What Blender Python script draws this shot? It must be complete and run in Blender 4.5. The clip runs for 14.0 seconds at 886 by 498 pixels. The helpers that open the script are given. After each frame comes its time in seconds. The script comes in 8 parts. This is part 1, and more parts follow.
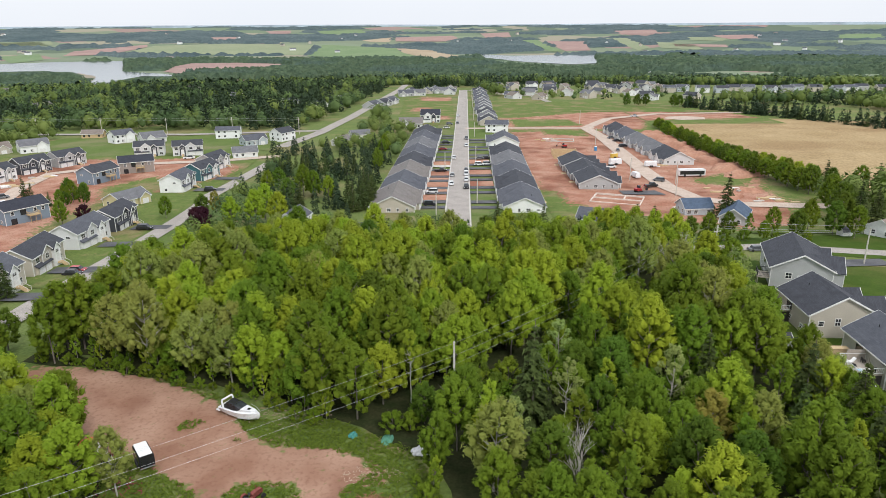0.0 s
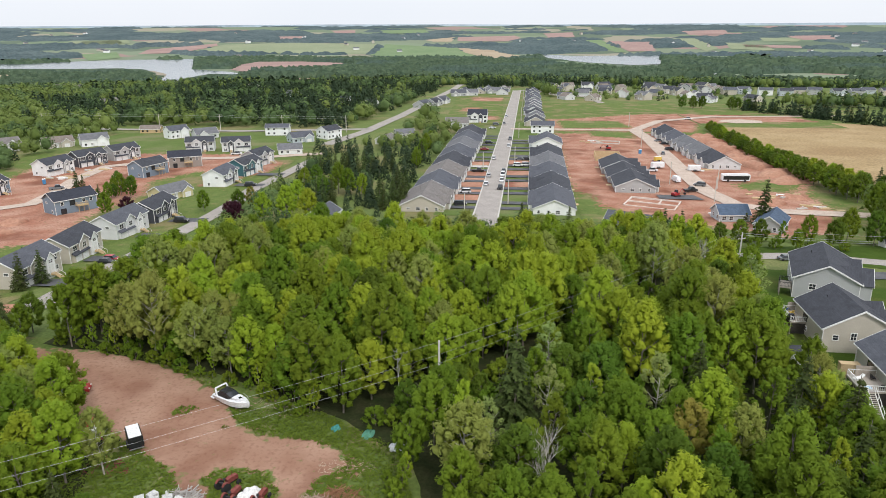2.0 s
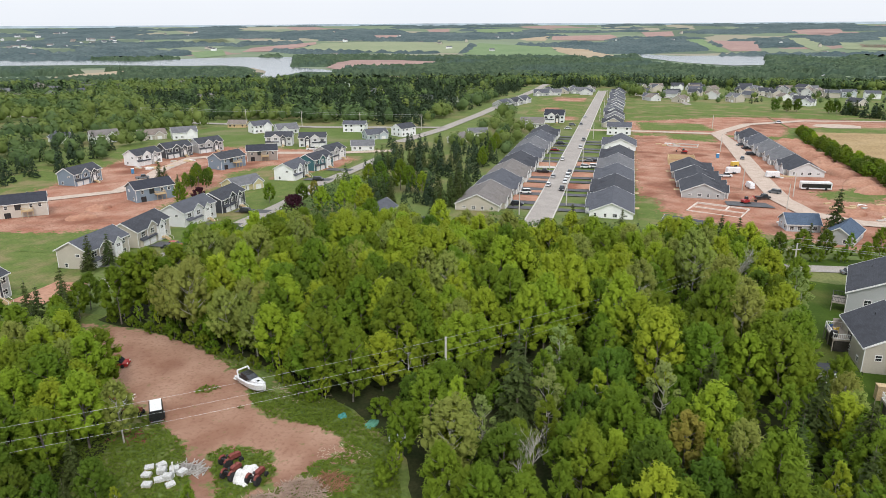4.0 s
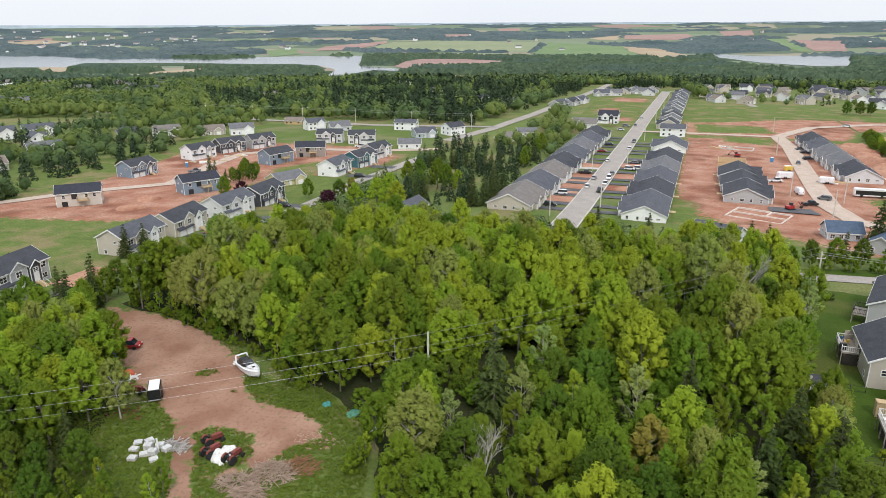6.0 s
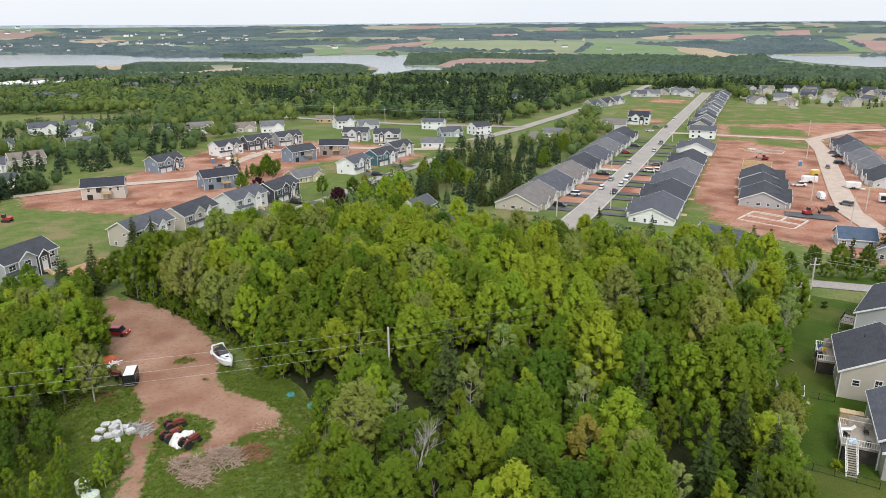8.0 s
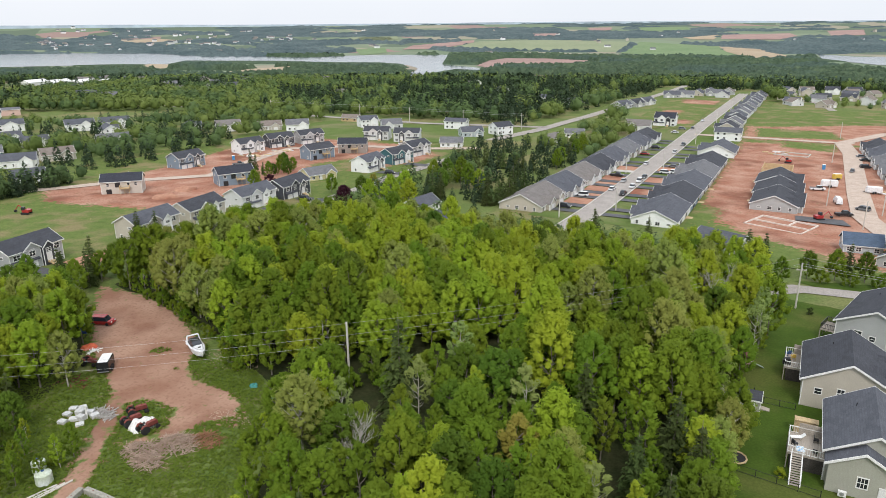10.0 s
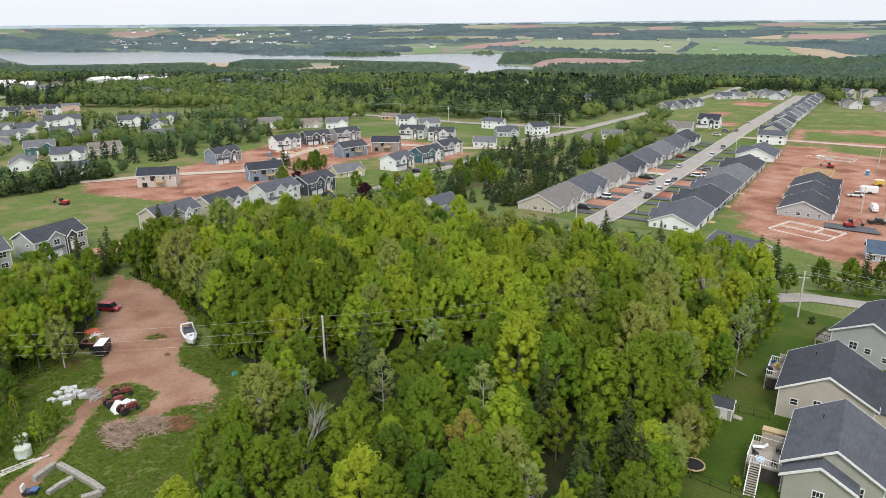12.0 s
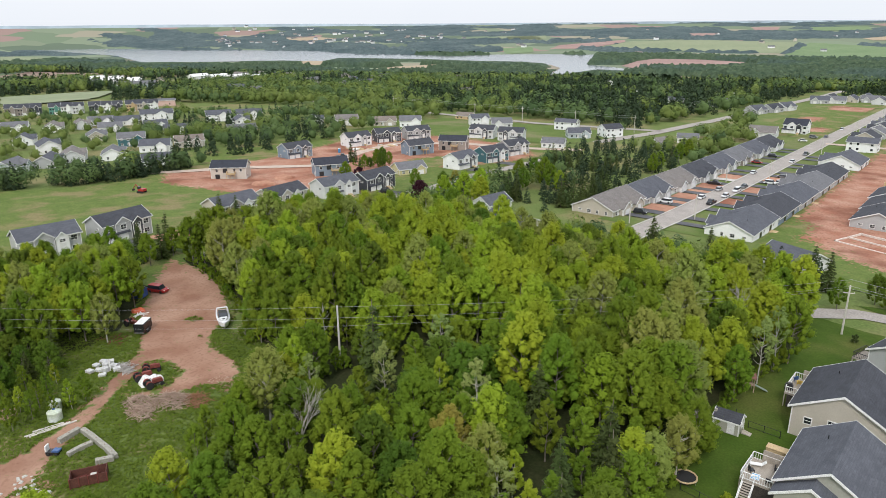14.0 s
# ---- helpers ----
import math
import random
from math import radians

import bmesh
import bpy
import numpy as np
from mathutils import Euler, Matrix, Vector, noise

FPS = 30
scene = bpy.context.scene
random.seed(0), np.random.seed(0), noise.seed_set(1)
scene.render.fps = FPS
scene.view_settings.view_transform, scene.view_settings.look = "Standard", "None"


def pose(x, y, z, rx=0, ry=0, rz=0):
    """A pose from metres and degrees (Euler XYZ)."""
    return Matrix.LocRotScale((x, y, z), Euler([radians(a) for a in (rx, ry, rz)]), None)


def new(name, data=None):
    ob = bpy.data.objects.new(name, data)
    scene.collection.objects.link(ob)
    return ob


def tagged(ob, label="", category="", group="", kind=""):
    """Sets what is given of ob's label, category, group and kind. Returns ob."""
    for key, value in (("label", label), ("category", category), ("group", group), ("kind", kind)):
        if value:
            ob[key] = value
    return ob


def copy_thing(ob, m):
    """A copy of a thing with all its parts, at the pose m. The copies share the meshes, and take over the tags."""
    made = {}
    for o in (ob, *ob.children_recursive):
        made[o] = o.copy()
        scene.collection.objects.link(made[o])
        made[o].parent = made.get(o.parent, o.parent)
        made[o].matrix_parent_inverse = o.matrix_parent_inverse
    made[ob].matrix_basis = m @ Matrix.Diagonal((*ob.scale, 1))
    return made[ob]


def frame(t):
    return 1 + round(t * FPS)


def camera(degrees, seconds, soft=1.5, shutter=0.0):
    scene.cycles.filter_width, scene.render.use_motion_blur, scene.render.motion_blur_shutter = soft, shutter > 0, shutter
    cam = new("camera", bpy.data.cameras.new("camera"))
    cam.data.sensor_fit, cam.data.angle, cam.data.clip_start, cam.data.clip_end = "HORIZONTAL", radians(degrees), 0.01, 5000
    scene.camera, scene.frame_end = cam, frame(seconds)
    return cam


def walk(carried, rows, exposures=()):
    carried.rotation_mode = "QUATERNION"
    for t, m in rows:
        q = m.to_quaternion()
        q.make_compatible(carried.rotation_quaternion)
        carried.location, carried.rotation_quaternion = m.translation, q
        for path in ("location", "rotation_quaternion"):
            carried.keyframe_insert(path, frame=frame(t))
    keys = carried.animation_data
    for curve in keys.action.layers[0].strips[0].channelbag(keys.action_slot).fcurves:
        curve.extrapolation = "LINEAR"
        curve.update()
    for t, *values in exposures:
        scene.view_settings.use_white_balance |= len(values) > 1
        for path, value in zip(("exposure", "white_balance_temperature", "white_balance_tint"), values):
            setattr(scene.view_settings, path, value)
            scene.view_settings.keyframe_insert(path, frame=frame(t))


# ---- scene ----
cam = camera(65.4, 14.0, soft=0.4)
METRES, EYE, TILT, LEAN, TURN = 85.0, 56.0, -18.0, 0.3, 0.0
ROWS = [
    (0.0, 0.0, 0.0, 0.0, 0.0, 0.0, -0.0),
    (0.5, 0.0288, -0.0009, -0.0002, 0.39, 0.0, -0.16),
    (1.0, 0.059, -0.0019, 0.0, 1.67, -0.01, -0.6),
    (1.5, 0.0905, -0.0029, 0.0005, 3.1, -0.03, -1.06),
    (2.0, 0.1223, -0.0039, 0.0012, 4.83, -0.09, -1.65),
    (2.5, 0.1548, -0.0046, 0.0019, 6.87, -0.18, -2.31),
    (3.0, 0.1884, -0.0041, 0.0029, 8.72, -0.28, -2.88),
    (5.5, 0.366, 0.0092, 0.0111, 16.38, -0.93, -5.19),
    (6.0, 0.4028, 0.0147, 0.0135, 17.59, -1.05, -5.54),
    (6.5, 0.4399, 0.0212, 0.0163, 18.75, -1.18, -5.88),
    (7.0, 0.4771, 0.0285, 0.0195, 19.64, -1.29, -6.15),
    (7.5, 0.5141, 0.0369, 0.0229, 20.49, -1.38, -6.4),
    (8.0, 0.5513, 0.046, 0.0264, 21.33, -1.49, -6.65),
    (10.5, 0.7322, 0.1019, 0.0471, 25.56, -2.06, -7.84),
    (11.0, 0.7675, 0.1146, 0.0518, 26.41, -2.19, -8.08),
    (11.5, 0.8021, 0.128, 0.0565, 27.55, -2.37, -8.4),
    (12.0, 0.8359, 0.142, 0.061, 29.29, -2.64, -8.87),
    (12.5, 0.8687, 0.1562, 0.0659, 31.1, -2.94, -9.36),
    (13.0, 0.9009, 0.1706, 0.0709, 32.93, -3.26, -9.85),
    (13.5, 0.932, 0.1853, 0.0759, 34.75, -3.57, -10.31),
    (14.0, 0.9624, 0.2007, 0.0811, 36.58, -3.91, -10.8),
]
walk(cam, [(t, pose(0, 0, EYE, TILT, LEAN, TURN) @ pose(METRES * x, METRES * y, METRES * z, 90 + pitch, roll, yaw)) for t, x, y, z, yaw, pitch, roll in ROWS])

# ---- light ----
SUN_ELEV, SUN_AZ = 46.0, 152.0            # degrees; azimuth clockwise from +y
world = bpy.data.worlds.new("overcast")
scene.world = world
world.use_nodes = True
wn = world.node_tree
wn.nodes.clear()
w_out = wn.nodes.new("ShaderNodeOutputWorld")
w_bg = wn.nodes.new("ShaderNodeBackground")
w_sky = wn.nodes.new("ShaderNodeTexSky")
w_sky.sky_type = "NISHITA"
w_sky.sun_disc = False
w_sky.sun_elevation = radians(SUN_ELEV)
w_sky.sun_rotation = radians(SUN_AZ)
w_sky.air_density, w_sky.dust_density, w_sky.ozone_density = 1.0, 4.0, 1.5
w_mix = wn.nodes.new("ShaderNodeMix")
w_mix.data_type = "RGBA"
w_mix.inputs["Factor"].default_value = 0.86
w_noise = wn.nodes.new("ShaderNodeTexNoise")
w_noise.inputs["Scale"].default_value = 2.2
w_noise.inputs["Detail"].default_value = 5.0
w_ramp = wn.nodes.new("ShaderNodeValToRGB")
w_ramp.color_ramp.elements[0].position, w_ramp.color_ramp.elements[1].position = 0.3, 0.75
w_ramp.color_ramp.elements[0].color = (10.2, 10.85, 11.5, 1)
w_ramp.color_ramp.elements[1].color = (11.1, 11.5, 11.9, 1)
wn.links.new(w_noise.outputs["Fac"], w_ramp.inputs["Fac"])
wn.links.new(w_sky.outputs["Color"], w_mix.inputs["A"])
wn.links.new(w_ramp.outputs["Color"], w_mix.inputs["B"])
w_co = wn.nodes.new("ShaderNodeTexCoord")
w_sep = wn.nodes.new("ShaderNodeSeparateXYZ")
w_up = wn.nodes.new("ShaderNodeMapRange")          # overcast: the zenith is brighter than the horizon
w_up.inputs["To Min"].default_value, w_up.inputs["To Max"].default_value = 0.101, 0.15
wn.links.new(w_co.outputs["Generated"], w_sep.inputs["Vector"])
wn.links.new(w_sep.outputs["Z"], w_up.inputs["Value"])
wn.links.new(w_up.outputs["Result"], w_bg.inputs["Strength"])
wn.links.new(w_mix.outputs["Result"], w_bg.inputs["Color"])
wn.links.new(w_bg.outputs["Background"], w_out.inputs["Surface"])

sun = new("sun", bpy.data.lights.new("sun", "SUN"))
sun.data.energy, sun.data.angle, sun.data.color = 1.9, radians(14), (1.0, 0.965, 0.91)
sun.rotation_euler = (radians(90 - SUN_ELEV), 0, radians(180 - SUN_AZ))
scene.view_settings.exposure = -0.1
scene.view_settings.use_white_balance = True
scene.view_settings.white_balance_temperature, scene.view_settings.white_balance_tint = 6450, 12

# ---- materials ----


def surf(name, c1, c2, scale=1.0, rough=0.8, bump=0.3, fine=12.0, metal=0.0, spec=0.3, spread=0.5, c3=None, big=0.05, grain=0.28):
    """Two-colour noise surface with grain, larger stains and fine relief, in metres."""
    m = bpy.data.materials.new(name)
    m.use_nodes = True
    nt = m.node_tree
    p = nt.nodes["Principled BSDF"]
    p.inputs["Roughness"].default_value, p.inputs["Metallic"].default_value = rough, metal
    p.inputs["Specular IOR Level"].default_value = spec
    tc = nt.nodes.new("ShaderNodeTexCoord")
    a = nt.nodes.new("ShaderNodeTexNoise")
    a.inputs["Scale"].default_value, a.inputs["Detail"].default_value = scale, 6.0
    b = nt.nodes.new("ShaderNodeTexNoise")
    b.inputs["Scale"].default_value, b.inputs["Detail"].default_value = fine, 4.0
    for n in (a, b):
        nt.links.new(tc.outputs["Object"], n.inputs["Vector"])
    ramp = nt.nodes.new("ShaderNodeMapRange")
    ramp.inputs["From Min"].default_value, ramp.inputs["From Max"].default_value = 0.5 - spread * 0.4, 0.5 + spread * 0.4
    nt.links.new(a.outputs["Fac"], ramp.inputs["Value"])
    mix = nt.nodes.new("ShaderNodeMix")
    mix.data_type = "RGBA"
    mix.inputs["A"].default_value, mix.inputs["B"].default_value = (*c1, 1), (*c2, 1)
    nt.links.new(ramp.outputs["Result"], mix.inputs["Factor"])
    col = mix.outputs["Result"]
    if c3:
        c = nt.nodes.new("ShaderNodeTexNoise")
        c.inputs["Scale"].default_value, c.inputs["Detail"].default_value = big, 5.0
        nt.links.new(tc.outputs["Object"], c.inputs["Vector"])
        r3 = nt.nodes.new("ShaderNodeMapRange")
        r3.inputs["From Min"].default_value, r3.inputs["From Max"].default_value = 0.5, 0.64
        nt.links.new(c.outputs["Fac"], r3.inputs["Value"])
        m3 = nt.nodes.new("ShaderNodeMix")
        m3.data_type = "RGBA"
        m3.inputs["B"].default_value = (*c3, 1)
        nt.links.new(col, m3.inputs["A"])
        nt.links.new(r3.outputs["Result"], m3.inputs["Factor"])
        col = m3.outputs["Result"]
    g = nt.nodes.new("ShaderNodeMapRange")
    g.inputs["From Min"].default_value, g.inputs["From Max"].default_value = 0.25, 0.75
    g.inputs["To Min"].default_value, g.inputs["To Max"].default_value = 1 - grain, 1 + grain
    nt.links.new(b.outputs["Fac"], g.inputs["Value"])
    hs = nt.nodes.new("ShaderNodeHueSaturation")
    nt.links.new(col, hs.inputs["Color"])
    nt.links.new(g.outputs["Result"], hs.inputs["Value"])
    nt.links.new(hs.outputs["Color"], p.inputs["Base Color"])
    if bump:
        bp = nt.nodes.new("ShaderNodeBump")
        bp.inputs["Strength"].default_value, bp.inputs["Distance"].default_value = bump, 0.15
        nt.links.new(b.outputs["Fac"], bp.inputs["Height"])
        nt.links.new(bp.outputs["Normal"], p.inputs["Normal"])
    return m


def siding(name, c, course=0.14, rough=0.55):
    """Horizontal vinyl clapboard: shadow lines at each course and faint weathering."""
    m = surf(name, c, tuple(v * 0.9 for v in c), 0.4, rough, 0.0, 6.0, spec=0.35, grain=0.07)
    nt = m.node_tree
    p = nt.nodes["Principled BSDF"]
    tc = nt.nodes.new("ShaderNodeTexCoord")
    wv = nt.nodes.new("ShaderNodeTexWave")
    wv.wave_type, wv.bands_direction, wv.wave_profile = "BANDS", "Z", "SAW"
    wv.inputs["Scale"].default_value = 0.314 / course
    nt.links.new(tc.outputs["Object"], wv.inputs["Vector"])
    bp = nt.nodes.new("ShaderNodeBump")
    bp.inputs["Strength"].default_value, bp.inputs["Distance"].default_value = 0.6, 0.02
    nt.links.new(wv.outputs["Fac"], bp.inputs["Height"])
    nt.links.new(bp.outputs["Normal"], p.inputs["Normal"])
    return m


def shingles(name, c):
    """Asphalt shingles: brick courses with per-tab variation, streaks and grit."""
    m = surf(name, c, tuple(v * 1.25 for v in c), 0.5, 0.9, 0.25, 18.0, spec=0.2)
    nt = m.node_tree
    p = nt.nodes["Principled BSDF"]
    tc = nt.nodes.new("ShaderNodeTexCoord")
    br = nt.nodes.new("ShaderNodeTexBrick")
    br.inputs["Scale"].default_value = 1.0
    br.inputs["Brick Width"].default_value, br.inputs["Row Height"].default_value = 0.9, 0.28
    br.inputs["Mortar Size"].default_value = 0.02
    br.inputs["Color1"].default_value, br.inputs["Color2"].default_value = (0.9, 0.9, 0.9, 1), (1.1, 1.1, 1.1, 1)
    br.inputs["Mortar"].default_value = (0.84, 0.84, 0.84, 1)
    nt.links.new(tc.outputs["Object"], br.inputs["Vector"])
    hs = next(n for n in nt.nodes if n.bl_idname == "ShaderNodeHueSaturation")
    mul = nt.nodes.new("ShaderNodeMix")
    mul.data_type, mul.blend_type = "RGBA", "MULTIPLY"
    mul.inputs["Factor"].default_value = 1.0
    nt.links.new(hs.outputs["Color"], mul.inputs["A"])
    nt.links.new(br.outputs["Color"], mul.inputs["B"])
    nt.links.new(mul.outputs["Result"], p.inputs["Base Color"])
    return m


def leaves(name, c1, c2, rand=0.15, trans=0.22, tint=False):
    """Foliage: every leaf cluster differs a little, every tree a little more; thin, so some light comes through."""
    m = bpy.data.materials.new(name)
    m.use_nodes = True
    nt = m.node_tree
    p = nt.nodes["Principled BSDF"]
    p.inputs["Roughness"].default_value, p.inputs["Specular IOR Level"].default_value = 0.7, 0.08
    geo = nt.nodes.new("ShaderNodeNewGeometry")
    info = nt.nodes.new("ShaderNodeObjectInfo")
    mix = nt.nodes.new("ShaderNodeMix")
    mix.data_type = "RGBA"
    mix.inputs["A"].default_value, mix.inputs["B"].default_value = (*c1, 1), (*c2, 1)
    if tint:
        at = nt.nodes.new("ShaderNodeAttribute")
        at.attribute_name = "tint"
        blend = nt.nodes.new("ShaderNodeMix")
        blend.inputs["Factor"].default_value = 0.22
        nt.links.new(at.outputs["Fac"], blend.inputs["A"])
        nt.links.new(geo.outputs["Random Per Island"], blend.inputs["B"])
        nt.links.new(blend.outputs["Result"], mix.inputs["Factor"])
    else:
        near = nt.nodes.new("ShaderNodeMapRange")
        near.inputs["To Min"].default_value, near.inputs["To Max"].default_value = 0.28, 0.72
        nt.links.new(geo.outputs["Random Per Island"], near.inputs["Value"])
        nt.links.new(near.outputs["Result"], mix.inputs["Factor"])
    hs = nt.nodes.new("ShaderNodeHueSaturation")
    hue = nt.nodes.new("ShaderNodeMapRange")
    hue.inputs["To Min"].default_value, hue.inputs["To Max"].default_value = 0.472, 0.506
    val = nt.nodes.new("ShaderNodeMapRange")
    val.inputs["To Min"].default_value, val.inputs["To Max"].default_value = 1 - rand, 1 + rand
    frac = nt.nodes.new("ShaderNodeMath")
    frac.operation = "MULTIPLY"
    frac.inputs[1].default_value = 7.31
    fr2 = nt.nodes.new("ShaderNodeMath")
    fr2.operation = "FRACT"
    nt.links.new(info.outputs["Random"], frac.inputs[0])
    nt.links.new(frac.outputs[0], fr2.inputs[0])
    nt.links.new(info.outputs["Random"], hue.inputs["Value"])
    nt.links.new(fr2.outputs[0], val.inputs["Value"])
    nt.links.new(hue.outputs["Result"], hs.inputs["Hue"])
    nt.links.new(val.outputs["Result"], hs.inputs["Value"])
    nt.links.new(mix.outputs["Result"], hs.inputs["Color"])
    nt.links.new(hs.outputs["Color"], p.inputs["Base Color"])
    tr = nt.nodes.new("ShaderNodeBsdfTranslucent")
    nt.links.new(hs.outputs["Color"], tr.inputs["Color"])
    sh = nt.nodes.new("ShaderNodeMixShader")
    sh.inputs[0].default_value = trans
    nt.links.new(p.outputs[0], sh.inputs[1])
    nt.links.new(tr.outputs[0], sh.inputs[2])
    nt.links.new(sh.outputs[0], nt.nodes["Material Output"].inputs["Surface"])
    return m


def glassy(name, c, rough=0.08):
    m = surf(name, c, tuple(v * 0.7 for v in c), 0.8, rough, 0.0, 3.0, spec=0.6)
    return m


def plain(name, c, rough=0.6, metal=0.0):
    return surf(name, c, tuple(v * 0.88 for v in c), 1.5, rough, 0.05, 14.0, metal, 0.35)


def ground_material():
    """Meadow near by; farther off a patchwork of pasture, hay and ploughed red soil, greyed by painted haze."""
    m = surf("countryside", (0.10, 0.145, 0.04), (0.14, 0.17, 0.055), 0.11, 0.95, 0.2, 1.6, spec=0.1, c3=(0.19, 0.175, 0.08), big=0.03)
    nt = m.node_tree
    hs = next(n for n in nt.nodes if n.bl_idname == "ShaderNodeHueSaturation")
    p = nt.nodes["Principled BSDF"]
    geo = nt.nodes.new("ShaderNodeNewGeometry")
    ln = nt.nodes.new("ShaderNodeVectorMath")
    ln.operation = "LENGTH"
    nt.links.new(geo.outputs["Position"], ln.inputs[0])
    far = nt.nodes.new("ShaderNodeMapRange")
    far.inputs["From Min"].default_value, far.inputs["From Max"].default_value = 900, 1300
    nt.links.new(ln.outputs["Value"], far.inputs["Value"])
    vor = nt.nodes.new("ShaderNodeTexVoronoi")
    vor.voronoi_dimensions = "2D"
    vor.inputs["Scale"].default_value = 0.0042
    vor.distance = "MANHATTAN"
    nt.links.new(geo.outputs["Position"], vor.inputs["Vector"])
    sep = nt.nodes.new("ShaderNodeSeparateColor")
    nt.links.new(vor.outputs["Color"], sep.inputs["Color"])
    ramp = nt.nodes.new("ShaderNodeValToRGB")
    ramp.color_ramp.interpolation = "CONSTANT"
    # far crop and soil colours, shifted towards blue-grey to hold the haze
    cols = [(0.0, (0.15, 0.195, 0.125)), (0.25, (0.175, 0.21, 0.14)), (0.45, (0.11, 0.145, 0.1)), (0.67, (0.27, 0.19, 0.165)),
            (0.77, (0.27, 0.25, 0.185)), (0.86, (0.185, 0.225, 0.15))]
    while len(ramp.color_ramp.elements) < len(cols):
        ramp.color_ramp.elements.new(0.5)
    for el, (pos, c) in zip(ramp.color_ramp.elements, cols):
        el.position, el.color = pos, (*c, 1)
    nt.links.new(sep.outputs["Red"], ramp.inputs["Fac"])
    mix = nt.nodes.new("ShaderNodeMix")
    mix.data_type = "RGBA"
    nt.links.new(far.outputs["Result"], mix.inputs["Factor"])
    nt.links.new(hs.outputs["Color"], mix.inputs["A"])
    nt.links.new(ramp.outputs["Color"], mix.inputs["B"])
    nt.links.new(mix.outputs["Result"], p.inputs["Base Color"])
    return m


M_GROUND = ground_material()
# litter and undergrowth colour, darkened further for the shade under the crowns
M_SHADED_FLOOR = surf("forest_floor", (0.022, 0.032, 0.01), (0.04, 0.042, 0.018), 0.3, 0.95, 0.3, 2.5, spec=0.1)
M_DIRT = surf("red_dirt", (0.34, 0.165, 0.11), (0.43, 0.26, 0.18), 0.1, 0.95, 0.15, 0.9, spec=0.1, c3=(0.235, 0.10, 0.065), big=0.05, grain=0.2)
M_LAWN = surf("lawn", (0.085, 0.13, 0.03), (0.115, 0.155, 0.045), 0.12, 0.95, 0.2, 2.2, spec=0.1, c3=(0.16, 0.165, 0.075), big=0.04, grain=0.2)
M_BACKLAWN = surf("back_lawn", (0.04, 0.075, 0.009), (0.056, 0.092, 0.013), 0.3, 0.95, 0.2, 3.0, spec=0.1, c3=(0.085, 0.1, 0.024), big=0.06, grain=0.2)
M_ROUGH = surf("rough_grass", (0.085, 0.13, 0.03), (0.13, 0.165, 0.046), 0.3, 0.95, 0.3, 1.8, spec=0.1, c3=(0.195, 0.17, 0.08), big=0.08, grain=0.25)
M_ROAD = surf("worn_asphalt", (0.29, 0.265, 0.24), (0.35, 0.32, 0.29), 0.2, 0.9, 0.1, 3.0, spec=0.2)
M_DRIVE = surf("new_asphalt", (0.075, 0.076, 0.082), (0.115, 0.115, 0.12), 0.3, 0.85, 0.2, 4.0, spec=0.25)
M_CONC = surf("concrete", (0.42, 0.40, 0.36), (0.52, 0.50, 0.46), 0.4, 0.85, 0.15, 5.0)
M_GRAVEL = surf("gravel", (0.40, 0.315, 0.255), (0.49, 0.40, 0.33), 0.4, 0.95, 0.4, 4.0)
M_HAY = surf("stubble_field", (0.30, 0.215, 0.11), (0.37, 0.275, 0.15), 0.05, 0.95, 0.2, 0.9, spec=0.1, c3=(0.27, 0.185, 0.095), big=0.02)
# far fields: crop and soil colours paled with haze, the red soil most
M_FGREEN = surf("young_grain", (0.15, 0.215, 0.11), (0.18, 0.24, 0.13), 0.012, 0.95, 0.0, 0.1, spec=0.05, grain=0.1)
M_FLIGHT = surf("hay_meadow", (0.21, 0.245, 0.15), (0.25, 0.275, 0.175), 0.012, 0.95, 0.0, 0.1, spec=0.05, grain=0.1)
M_FRED = surf("ploughed_red_soil_hazed", (0.29, 0.195, 0.175), (0.34, 0.24, 0.21), 0.01, 0.95, 0.0, 0.08, spec=0.05, grain=0.1)
M_FTAN = surf("pale_stubble", (0.33, 0.26, 0.18), (0.39, 0.32, 0.23), 0.012, 0.95, 0.0, 0.1, spec=0.05, grain=0.1)
M_WATER = surf("river_water", (0.10, 0.12, 0.13), (0.12, 0.14, 0.15), 0.01, 0.16, 0.0, 0.25, spec=1.0)
M_SAND = surf("tidal_sand", (0.30, 0.26, 0.19), (0.24, 0.2, 0.15), 0.05, 0.9, 0.1, 1.0)
M_BARK = surf("grey_bark", (0.13, 0.11, 0.085), (0.22, 0.2, 0.17), 1.5, 0.95, 0.5, 9.0)
M_PALEBARK = surf("pale_bark", (0.32, 0.30, 0.26), (0.45, 0.43, 0.38), 1.5, 0.9, 0.4, 9.0)
M_WOODPOLE = surf("weathered_pole", (0.46, 0.43, 0.38), (0.56, 0.53, 0.48), 1.0, 0.9, 0.3, 9.0)
M_LUMBER = surf("new_lumber", (0.45, 0.33, 0.18), (0.52, 0.40, 0.24), 1.5, 0.8, 0.2, 9.0)
M_DECK = surf("deck_boards", (0.30, 0.265, 0.22), (0.38, 0.34, 0.29), 1.5, 0.8, 0.2, 9.0)
M_WHITE = plain("white_trim", (0.78, 0.78, 0.76), 0.5)
M_GDOOR = plain("white_steel_door", (0.74, 0.74, 0.73), 0.45)
M_BLACK = plain("black_paint", (0.02, 0.02, 0.022), 0.4)
M_GLASS = glassy("window_glass", (0.03, 0.035, 0.04))
M_WIRE = plain("cable", (0.06, 0.06, 0.06), 0.6)
M_TYRE = plain("rubber", (0.025, 0.025, 0.025), 0.85)
